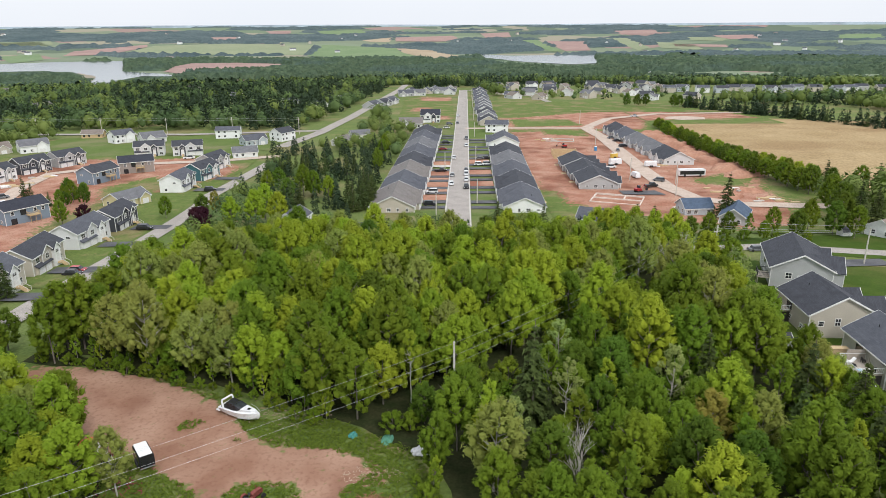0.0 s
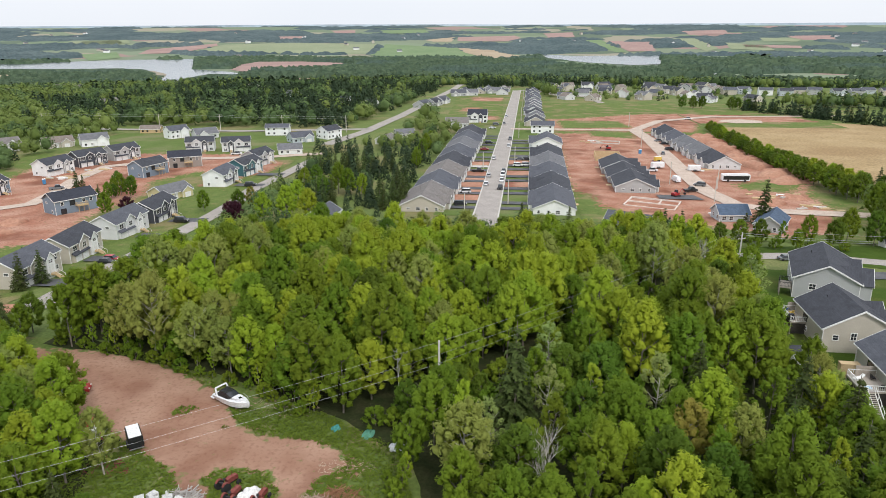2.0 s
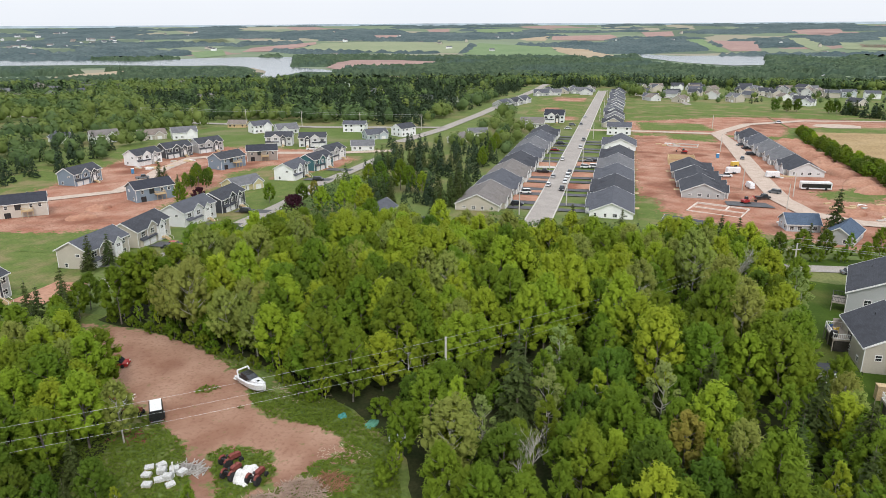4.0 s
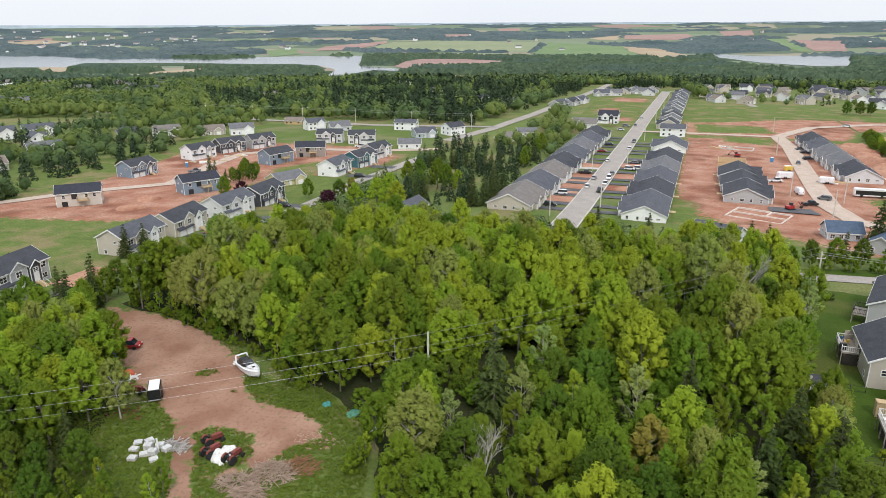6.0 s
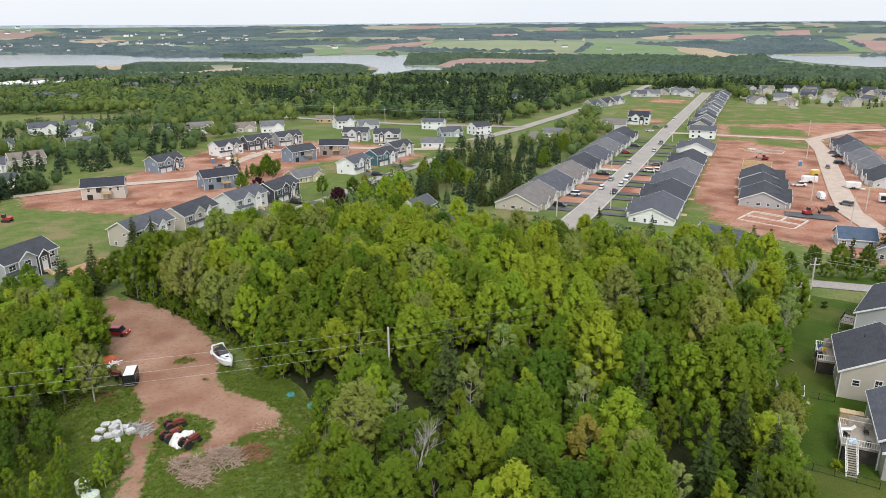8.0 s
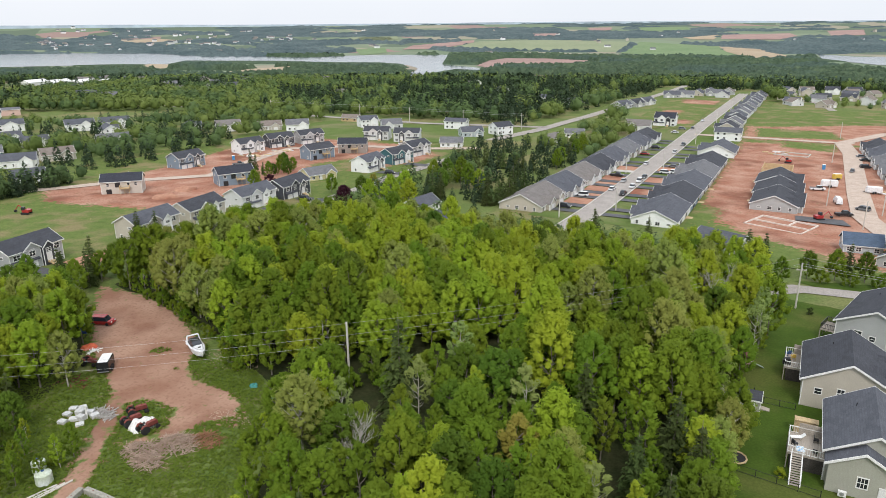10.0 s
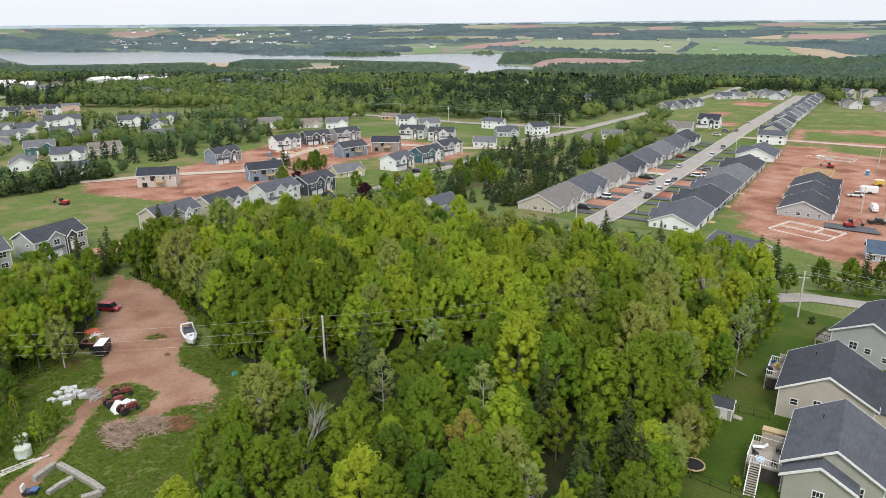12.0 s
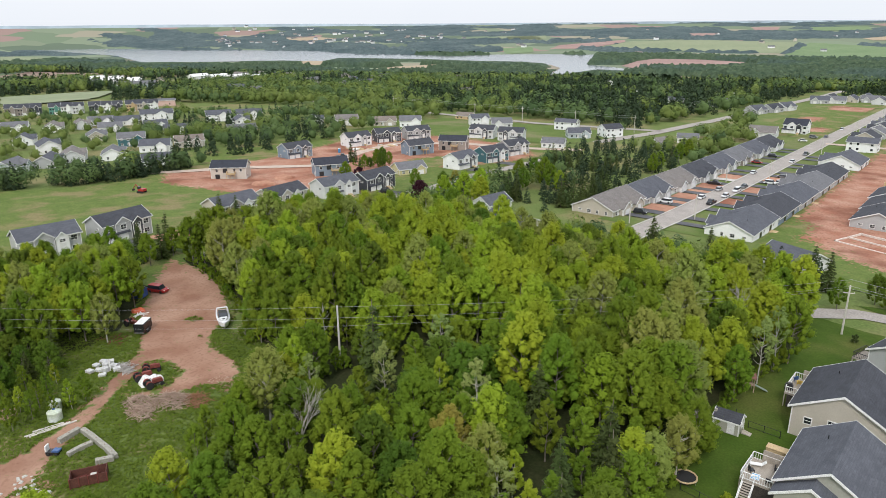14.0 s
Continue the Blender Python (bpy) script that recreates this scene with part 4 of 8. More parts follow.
split_house(-190, 313.4, 63, "charcoal", "charcoal", "dark")
split_house(-182.5, 331, 63, "grey", "charcoal", "dark")
split_house(-148, 291, 251, "blue", "white", "dark", rear_deck=True)
split_house(-141, 313, 206, "taupe", "white", "black", rear_deck=True, label="unfinished two-storey brown house with dark roof and rear decks")
simple_house(-188.5, 404, 52, "white", "slate", 12, 9, 5.0, 2.4, wing=2.5)
simple_house(-171, 405, 40, "lightgrey", "grey", 13, 11, 3.0, 3.0, wing=-2.5)
split_house(-153, 358, 18, "lightgrey", "charcoal", "dark")
split_house(-133.5, 359, 18, "lightgrey", "charcoal", "dark", flip=-1)
split_house(-107.6, 274, 88, "white", "charcoal", "slate")
split_house(-105.8, 297, 76, "teal", "white", "dark")
split_house(-108, 320, 77, "grey", "white", "dark")
simple_house(-117, 248, 65, "yellow", "grey", 13, 9.5, 2.8, 2.4, "low pale yellow house with grey roof", 3.2)
split_house(-106.3, 193, 85, "lightgrey", "white", "slate", L=16)
split_house(-106.4, 214, 90, "charcoal", "charcoal", "dark", L=16)
split_house(-105.5, 167, 93, "beige", "white", "dark", L=16)
split_house(-103.6, 145.6, 90, "beige", "white", "slate", L=15.5)
split_house(-106.5, 110, 94, "grey", "charcoal", "dark")
split_house(-107, 90.5, 82, "grey", "white", "slate")
simple_house(-130, 419, 7, "white", "slate", 14, 8, 5.0, 1.8)
simple_house(-108, 392, 40, "paleblue", "slate", 13, 9, 3.2, 2.6, wing=3)
simple_house(-95, 408, 60, "white", "dark", 12, 9, 5.0, 2.4)
simple_house(-102, 352, 20, "white", "grey", 12, 9, 2.8, 2.4)
simple_house(-215, 425, 10, "orange", "brown", 12, 8, 2.8, 2.0)

# terraces along the main street
row = (("beige", "taupe"), ("grey", "slate"), ("lightgrey", "taupe"), ("grey", "dark"), ("grey", "slate"), ("taupe", "grey"), ("grey", "slate"), ("lightgrey", "dark"))
for i, (wl, rf) in enumerate(row):
    yy = 239.6 + 24.8 * i
    bungalow(-17.6 + 0.038 * (yy - 228), yy, 87.8, wl, rf, L=24.4, W=15.2)
for i, (wl, rf) in enumerate((("white", "slate"), ("blue", "dark"), ("grey", "slate"), ("grey", "grey"), ("grey", "dark"))):
    yy = 239.0 + 26.2 * i
    bungalow(27.4 + 0.036 * (yy - 226), yy, 267.9, wl, rf, L=25.8, W=14.0, rise=3.0)
bungalow(33.4, 385, 267.9, "white", "slate", L=21, W=16, rise=3.6)
simple_house(33.5, 438, 358, "white", "slate", 14, 9, 5.0, 2.2, group="terrace of bungalows")
rr = random.Random(5)
for i in range(13):
    yy = 474 + 23 * i
    simple_house(30.2 + 0.031 * (yy - 470) + rr.uniform(-1, 1), yy, 267.4, rr.choice(("grey", "lightgrey", "beige", "grey")), rr.choice(("slate", "grey", "dark")), 15, 12, 3.2, 3.2, wing=3.5)
# black and white farmhouse-style house, and the upper street
bw = split_house(-9, 488, 357, "white", "charcoal", "black", L=13, W=9.5, eave=5.6, rise=3.2, label="white two-storey house with steep black roof", group="distant houses")
for x, y, rot, wl, rf in ((-21.5, 461, 2, "lightgrey", "taupe"), (-60, 592, 70, "grey", "slate"), (-53, 612, 70, "grey", "dark"), (-48, 633, 70, "lightgrey", "slate"), (-38, 716, 10, "grey", "slate"), (-26, 724, 4, "lightgrey", "grey"),
                          (-35, 748, 80, "grey", "dark"), (-18, 748, 85, "beige", "slate"), (-3, 752, 5, "grey", "grey"), (6, 738, 88, "lightgrey", "slate"), (-10, 775, 85, "grey", "slate"), (8, 778, 90, "grey", "taupe")):
    simple_house(x, y, rot, wl, rf, 15, 11, 3.2, 3.2, wing=-3.5)

simple_house(-50, 413, 20, "white", "grey", 11, 8, 2.8, 2.2)
simple_house(-57, 389, 70, "lightgrey", "taupe", 11, 8, 2.8, 2.2)

# new street of unfinished bungalows
for i in range(3):
    bungalow(61.5, 275.5 + 20 * i, 87, "grey", "dark", L=19.5, W=15, rise=3.2, group="new street houses", label="new grey bungalow with dark shingle roof on bare soil")
for i, (wl, rf) in enumerate((("lightgrey", "dark"), ("grey", "grey"), ("grey", "grey"), ("grey", "slate"), ("grey", "dark"))):
    bungalow(110 - 0.6 * i, 331 + 23 * i, 271, wl, rf, L=22, W=14, group="new street houses", label="new grey bungalow beside the gravel street")

# back-lawn houses beside the woods


def lawn_house(x, y, rot, wall, roof, L, W, eave=4.6, rise=3.4, label="", wings=True):
    """Large bungalow on a raised basement, gable towards the woods' end, deck on its back (+y) side."""
    h = thing("house", x, y, gz(x, y), rot, label, "house", "houses by the lawn")
    A, R = WALLS[wall], ROOFS[roof]
    gable_body(h, L, W, eave, rise, A, R, over=0.5)
    if wings:
        front_wing(h, L, W, eave, rise, -L * 0.22, L * 0.42, 2.4, eave - 0.6, rise * 0.8, A, R)
        front_wing(h, L, W, eave, rise, L * 0.24, L * 0.34, 1.2, eave - 0.6, rise * 0.6, A, R)
        garage_door(h, on_face(L, W, "front", -L * 0.22, 0.1, 2.42), 4.2, 2.2)
    return h


r1 = lawn_house(82.3, 152.8, 72, "grey", "dark", 18, 12.6, 5.0, 3.2, "large grey sided house with dark hip-and-gable shingle roof")
r2 = lawn_house(74.0, 123.9, 88, "beige", "dark", 13.4, 12.4, 4.8, 3.4, "large beige sided house with dark shingle roof and rear deck")
r3 = lawn_house(75.7, 104.4, 88, "sage", "slate", 13.2, 10.8, 4.8, 3.2, "large sage grey house with dark slate shingle roof and rear deck")
for h, L, W, wins in ((r1, 18, 12.6, ((-2.6, 2.6, 1.2, 1.2, 1), (-0.2, 2.4, 0.9, 0.9, 0), (2.6, 1.7, 0.9, 0.8, 0), (4.6, 1.5, 0.9, 0.8, 0))),
                      (r2, 13.4, 12.4, ((3.2, 3.3, 1.6, 0.5, 0), (-1.0, 2.6, 0.9, 1.3, 1), (-4.0, 2.5, 0.9, 0.9, 0))),
                      (r3, 13.2, 10.8, ((2.8, 2.4, 1.1, 1.4, 2), (-3.6, 2.4, 1.1, 1.4, 2)))):
    for u, z, w, hh, b in wins:
        window(h, on_face(L, W, "left", -u, z, 0.02), w, hh, b)
    for u in (-L * 0.3, L * 0.05, L * 0.32):
        window(h, on_face(L, W, "back", u, 0.9, 0.02), 0.9, 0.8, 0)
    door(h, on_face(L, W, "back", 1.5, 2.6, 0.02), 1.8, 2.05, M_GLASS)
deck(r1, -8.9, -4.6, 6.3, 8.9, 2.4, True, M_DECK, M_BLACK)
deck(r2, 0.7, 6.6, 6.2, 9.0, 2.5)
deck(r3, -5.9, -0.5, 5.4, 9.8, 2.5)
simple_house(84.2, 225, 4, "paleblue", "blue", 9.5, 8, 2.8, 2.4, "low house with blue-grey shingle roof at the wood's edge")
simple_house(93, 213, 62, "grey", "blue", 13, 8, 2.8, 2.6, "long grey house with blue roof at the wood's edge")
simple_house(-27, 192, 168, "beige", "slate", 16, 10, 2.8, 2.2, "low house with grey roof hidden in the trees")
simple_house(49, 208, 155, "lightgrey", "slate", 13, 10, 2.8, 2.4, "low house with dark roof behind the woods")
simple_house(-48, 212, 80, "white", "slate", 11, 8, 2.8, 2.4, "small pale house among spruces")
simple_house(132, 195, 30, "white", "brown", 13, 8.5, 3.0, 2.4, "white house with brown roof across the lane")

# far houses
for i in range(40):
    u, v = rr.uniform(0, 1), rr.uniform(0, 1)
    x, y = 58 + 190 * u, 655 + 190 * v
    simple_house(x, y, rr.uniform(0, 360), rr.choice(("grey", "lightgrey", "beige", "white", "tan")), rr.choice(("slate", "grey", "dark", "brown")), 13, 10, rr.choice((3.2, 4.8)), 3.0, wing=3.0)
for i in range(14):
    simple_house(240 + 17.5 * i, 752 + 10 * math.sin(i * 1.7), rr.choice((0, 180)) + rr.uniform(-10, 10), rr.choice(("white", "grey", "paleblue", "beige")), rr.choice(("dark", "slate")), 13, 9, 5.2, 2.4, wing=3.0)
# older village west of the crescent
for x, y, rot, wl, rf, L, ev in ((-251, 137, 40, "paleblue", "grey", 14, 3.0), (-257, 155, 50, "grey", "slate", 15, 3.0), (-303, 175, 72, "white", "slate", 15, 4.2), (-267, 171, 62, "lightgrey", "taupe", 18, 3.2),
                                 (-257, 186, 58, "white", "grey", 15, 3.2), (-294, 216, 60, "teal", "grey", 14, 4.6), (-264, 213, 50, "white", "slate", 15, 3.6), (-266, 234, 64, "tan", "brown", 15, 3.4),
                                 (-224, 190, 66, "white", "slate", 13, 2.8), (-333, 215, 64, "beige", "grey", 15, 2.8), (-391, 216, 60, "white", "taupe", 17, 3.0), (-389, 233, 66, "lightgrey", "taupe", 16, 3.0),
                                 (-396, 250, 66, "white", "grey", 16, 3.2), (-384, 262, 64, "white", "slate", 16, 3.2), (-412, 202, 58, "white", "grey", 15, 3.0), (-394, 290, 62, "white", "slate", 22, 4.6),
                                 (-352, 313, 58, "white", "slate", 17, 4.6), (-340, 330, 58, "white", "slate", 18, 4.8), (-286, 284, 62, "grey", "grey", 17, 2.8), (-311, 302, 60, "white", "slate", 14, 4.6),
                                 (-262, 352, 50, "white", "taupe", 15, 4.0), (-240, 366, 46, "beige", "brown", 15, 3.0), (-285, 344, 50, "white", "slate", 15, 3.0), (-318, 258, 64, "white", "slate", 14, 3.0),
                                 (-345, 180, 60, "white", "slate", 14, 3.0), (-360, 238, 60, "white", "grey", 14, 3.0), (-222, 372, 40, "white", "grey", 14, 4.2), (-348, 262, 64, "white", "slate", 14, 3.0)):
    simple_house(x, y, rot + (92 if int(-x) % 2 else 0), wl, rf, L, 10, ev, 2.8, wing=3.4)
for x, y, walls in ((-505, 236, ("taupe", "taupe", "charcoal")), (-489, 261, ("green", "white", "lightgrey")), (-475, 285, ("charcoal", "white", "charcoal")), (-464, 309, ("orange", "tan", "white"))):
    for j, wl in enumerate(walls):
        simple_house(x + 3.6 * j, y + 7.2 * j, 63, wl, "dark", 7.9, 11, 6.0, 2.6, "tall narrow townhouse with dark roof", 1.2, "townhouses", "townhouse")
simple_house(-486, 344, 60, "pink", "grey", 30, 12, 4.5, 1.2, "long low pinkish commercial building")
simple_house(-668, 428, 60, "paleblue", "grey", 40, 22, 7, 3, "large pale blue storage shed")
for x, y, rot, wl in ((-108, 606, 60, "white"), (-104, 634, 75, "grey"), (-98, 655, 60, "white"), (-112, 728, 80, "lightgrey"), (-92, 690, 85, "white"), (-140, 640, 30, "white")):
    simple_house(x, y, rot, wl, "slate", 13, 9, 3.0, 2.6, wing=3.0)
# scattered roofs in the woods towards the river
for x, y, wl, rf in ((-694, 1246, "white", "grey"), (-440, 1344, "lightgrey", "grey"), (-310, 1337, "white", "slate"), (315, 1839, "white", "grey"), (345, 1800, "white", "white"), (382, 1623, "orange", "brown"), (476, 1636, "white", "grey"),
                     (738, 1500, "beige", "grey"), (-400, 700, "white", "grey"), (-520, 760, "lightgrey", "slate"), (-290, 820, "white", "taupe"), (-205, 700, "white", "grey"), (-470, 560, "white", "slate"), (-350, 610, "beige", "taupe")):
    simple_house(x, y, rr.uniform(0, 360), wl, rf if rf != "white" else "grey", 17, 11, 3.4, 3.0)

# ---- trees ----


def quads(centres, normals, size, rng, jitter=0.42, along=None):
    """Leaf clusters: slim triangles at the centres, facing about the normals, drawn out along the spray."""
    n = len(centres)
    nor = normals + rng.normal(0, jitter, (n, 3))
    nor /= np.linalg.norm(nor, axis=1)[:, None] + 1e-9
    u = np.cross(nor, rng.normal(0, 1, (n, 3)))
    if along is not None:
        a = along + rng.normal(0, 0.3, (n, 3))
        u = a - nor * np.sum(a * nor, 1)[:, None]
    u /= np.linalg.norm(u, axis=1)[:, None] + 1e-9
    w = np.cross(nor, u)
    s = size * rng.uniform(0.65, 1.4, (n, 1))
    v = np.stack([centres + u * s * 1.85, centres - u * s * 0.75 + w * s * 0.6, centres - u * s * 0.75 - w * s * 0.6], 1).reshape(-1, 3)
    return v, np.arange(3 * n).reshape(n, 3)


def mesh_np(name, v, f, mat, round_normals=None):
    """A mesh from arrays; round_normals lets the leaves shade as one soft crown."""
    me = bpy.data.meshes.new(name)
    me.from_pydata(v.tolist(), [], f.tolist())
    me.materials.append(mat)
    if round_normals is not None:
        me.polygons.foreach_set("use_smooth", np.ones(len(f), bool))
        me.normals_split_custom_set_from_vertices(round_normals.tolist())
    return me


def soften(centres, normals, middle, rng, share):
    """Normals for three corners of each leaf: partly the crown's roundness, partly the leaf's own way."""
    d = centres - middle
    d /= np.linalg.norm(d, axis=1)[:, None] + 1e-9
    own = normals + rng.normal(0, 0.3, normals.shape)
    own /= np.linalg.norm(own, axis=1)[:, None] + 1e-9
    n = d * share + own * (1 - share) + np.array([0, 0, 0.1])
    n /= np.linalg.norm(n, axis=1)[:, None] + 1e-9
    return np.repeat(n, 3, 0)


ICO = []


def ico():
    """Corners and faces of a small twenty-sided lump."""
    if not ICO:
        ball = bmesh.new()
        bmesh.ops.create_icosphere(ball, subdivisions=1, radius=1.0)
        ICO.append(np.array([p.co[:] for p in ball.verts]))
        ICO.append(np.array([[p.index for p in q.verts] for q in ball.faces]))
        ball.free()
    return ICO


def crown_points(h, r, base, clumps, per, rng, sweep=0.9, pointed=0.5, fill=0.7):
    """Leaves on the outsides of many upswept plumes, and the dense inside of each plume as a small lump."""
    hub, tri = ico()
    cs, ns, bs = [], [], []
    cv, cf, cn = [], [], []
    for i in range(clumps):
        a = 2.39996 * i + rng.uniform(-0.7, 0.7)
        q = ((i + rng.uniform(0, 1)) / clumps) ** 0.85
        prof = min(1.0, 0.62 + 1.15 * q) * max(0.05, 1 - max(0.0, (q - 0.3) / 0.72) ** (2.2 - pointed)) ** 0.62
        d = r * prof * rng.uniform(0.5, 0.92)
        c = np.array([d * math.cos(a), d * math.sin(a), base + (h - base) * (0.04 + 0.9 * q) + rng.uniform(-0.3, 0.3)])
        cr = r * rng.uniform(0.125, 0.215) * (0.72 + 0.4 * prof)
        lean = 0.75 * d / r
        b = np.array([math.cos(a) * lean, math.sin(a) * lean, sweep])
        b /= np.linalg.norm(b)
        n = rng.normal(0, 1, (per, 3))
        n /= np.linalg.norm(n, axis=1)[:, None]
        n[:, 2] = np.where(n[:, 2] < -0.45, -n[:, 2], n[:, 2])
        t = n @ b
        side = n - t[:, None] * b
        fan = (0.8 + 0.28 * t)[:, None]
        cs.append(c + b * t[:, None] * cr * 1.65 + side * cr * fan * rng.uniform(0.8, 1.12, (per, 1)))
        ns.append(n + np.array([0, 0, 0.7]))
        bs.append(np.tile(b, (per, 1)) * 1.3 + n * 0.8)
        ht = hub @ b
        cf.append(tri + len(hub) * len(cv))
        cv.append(c + (b * ht[:, None] * 1.45 + (hub - ht[:, None] * b)) * cr * fill)
        cn.append(hub + np.array([0, 0, 0.35]))
    return np.concatenate(cs), np.concatenate(ns), np.concatenate(bs), np.concatenate(cv), np.concatenate(cf), np.concatenate(cn)


def trunk_shape(h, base, r, rng, limbs=9, thick=0.17):
    s = Shape()
    p = Vector((0, 0, -0.4))
    k = 5
    pts = [p]
    for i in range(1, k + 1):
        pts.append(Vector((rng.uniform(-0.25, 0.25) * i / k, rng.uniform(-0.25, 0.25) * i / k, h * 0.86 * i / k)))
    for i in range(k):
        s.tube(pts[i], pts[i + 1], thick * (1 - i / k * 0.85), thick * (1 - (i + 1) / k * 0.85), 6)
    for i in range(limbs):
        q = rng.uniform(0.3, 0.85)
        a = rng.uniform(0, 6.28)
        o = Vector((0, 0, h * 0.86 * q))
        e = o + Vector((math.cos(a), math.sin(a), 0.9)) * r * rng.uniform(0.4, 0.75)
        mid = (o + e) / 2 + Vector((0, 0, -0.2))
        s.tube(o, mid, thick * 0.45, thick * 0.28, 4).tube(mid, e, thick * 0.28, thick * 0.1, 4)
    return s


def broadleaf(name, label, h, r, base, clumps, per, leafsize, mat, bark, seed, limbs=9, thick=0.17, category="tree", pointed=0.5, fill=0.7):
    rng = np.random.default_rng(seed)
    t = thing(name, 0, 0, 0, 0, label, category, "trees of the wood")
    part("trunk", trunk_shape(h, base, r, rng, limbs, thick), bark, t)
    c, n, up, cv, cf, cn = crown_points(h, r, base, clumps, per, rng, 0.9, pointed, fill)
    v, f = quads(c, n, leafsize, rng, 0.38, up)
    n1 = n / (np.linalg.norm(n, axis=1)[:, None] + 1e-9)
    soft = soften(c, n1, np.array([0, 0, base + (h - base) * 0.35]), rng, 0.38)
    if fill:
        f = np.concatenate([f, cf + len(v)])
        v = np.concatenate([v, cv])
        soft = np.concatenate([soft, cn / np.linalg.norm(cn, axis=1)[:, None]])
    part("crown", mesh_np("crown", v, f, mat, soft), None, t)
    return t


def spruce(name, label, h, r, mat, seed, tiers=15):
    rng = np.random.default_rng(seed)
    t = thing(name, 0, 0, 0, 0, label, "tree", "conifers")
    part("trunk", Shape().tube((0, 0, -0.4), (0, 0, h), 0.2, 0.03, 6), M_BARK, t)
    cs, ns = [], []
    for i in range(tiers):
        q = i / tiers
        z, rad = h * (0.06 + 0.92 * q), r * (1 - q) ** 0.85 + 0.15
        m = int(8 + 10 * (1 - q))
        for j in range(m):
            a = rng.uniform(0, 6.283)
            ln = rad * rng.uniform(0.7, 1.1)
            k = max(3, int(ln / 0.15))
            d = np.linspace(0.25, 1, k)[:, None] * ln
            dirv = np.array([math.cos(a), math.sin(a), -0.28])
            p = np.array([0, 0, z]) + d * dirv + rng.normal(0, 0.1, (k, 3))
            cs.append(p)
            ns.append(np.tile(np.array([math.cos(a) * 0.4, math.sin(a) * 0.4, 0.9]), (k, 1)))
    v, f = quads(np.concatenate(cs), np.concatenate(ns), 0.25, rng, 0.3)
    part("crown", mesh_np("crown", v, f, mat), None, t)
    return t


def bare_tree(name, label, h, r, seed, mat):
    rng = random.Random(seed)
    t = thing(name, 0, 0, 0, 0, label, "tree", "trees of the wood")
    s = Shape().tube((0, 0, -0.4), (0, 0, h * 0.5), 0.16, 0.1, 6)
    part("trunk", s, mat, t)
    b = Shape()

    def grow(p, d, ln, rad, depth):
        q = p + d * ln
        b.tube(p, q, rad, rad * 0.55, 4)
        if depth:
            for _ in range(4 if depth > 1 else 3):
                e = (d + Vector((rng.uniform(-1, 1), rng.uniform(-1, 1), rng.uniform(-0.2, 0.7))) * 0.75).normalized()
                grow(p + d * ln * rng.uniform(0.4, 1), e, ln * rng.uniform(0.5, 0.75), rad * 0.5, depth - 1)
    for i in range(7):
        a = rng.uniform(0, 6.28)
        grow(Vector((0, 0, h * rng.uniform(0.25, 0.5))), Vector((math.cos(a) * 0.6, math.sin(a) * 0.6, 1)).normalized(), h * 0.3, 0.07, 3)
    part("branchwork", b, mat, t)
    return t


def hidden_master(t):
    """Masters stand in the wood themselves: give them a first place when planted."""
    return {"ob": t, "used": False}


MASTERS = {
    "green": [hidden_master(broadleaf("broadleaf_tree", "tall broadleaf tree with fresh green crown", 12.6, 3.7, 2.2, 94, 42, 0.155, L_GREEN, M_BARK, s, pointed=p)) for s, p in ((11, 0.4), (12, 0.9), (13, 0.6))],
    "lime": [hidden_master(broadleaf("maple_tree", "maple with bright yellow-green new leaves", 12.2, 3.6, 2.0, 94, 42, 0.155, L_LIME, M_BARK, s, pointed=p)) for s, p in ((21, 0.5), (22, 0.9))],
    "dark": [hidden_master(broadleaf("oak_tree", "broad dark green tree in the woods", 11.6, 3.8, 1.8, 94, 42, 0.155, L_DARK, M_BARK, s, pointed=p)) for s, p in ((31, 0.3), (32, 0.7))],
    "olive": [hidden_master(broadleaf("budding_tree", "tree with thin olive-brown budding leaves", 12.4, 3.7, 2.8, 92, 40, 0.14, L_OLIVE, M_PALEBARK, s, 16, fill=0.62)) for s in (41, 42)],
    "pale": [hidden_master(broadleaf("poplar_tree", "slender poplar with sparse silvery green leaves", 12.5, 2.3, 4.2, 30, 46, 0.17, L_PALE, M_PALEBARK, s, 14, 0.14, fill=0.0)) for s in (51, 52)],
    "young": [hidden_master(broadleaf("birch_tree", "young birch with light green narrow crown", 10, 2.1, 1.6, 44, 44, 0.15, L_LIME, M_PALEBARK, s, 8, 0.11, pointed=1.0)) for s in (61, 62)],
    "youngdark": [hidden_master(broadleaf("birch_tree", "young tree with narrow mid-green crown", 9.5, 2.1, 1.4, 44, 44, 0.15, L_GREEN, M_BARK, s, 8, 0.11, pointed=1.0)) for s in (65, 66)],
    "spruce": [hidden_master(spruce("spruce_tree", "dark green spruce with drooping tiers", 13, 2.9, L_SPRUCE, s)) for s in (71, 72)],
    "rust": [hidden_master(broadleaf("maple_tree", "small maple with orange-tinged new leaves", 9.5, 2.9, 1.8, 44, 62, 0.16, L_RUST, M_BARK, 81))],
    "purple": [hidden_master(broadleaf("purple_maple", "round purple-leaved maple by a garden", 8.5, 3.6, 1.2, 50, 60, 0.2, L_PURPLE, M_BARK, 83))],
    "bare": [hidden_master(bare_tree("bare_tree", "leafless grey tree with fine branches", 9, 3, 91, M_PALEBARK))],
    "shrub": [hidden_master(broadleaf("shrub", "low leafy shrub at the wood's edge", 2.6, 1.5, 0.2, 22, 34, 0.15, L_GREEN, M_BARK, 95, 4, 0.06, "shrub"))],
}


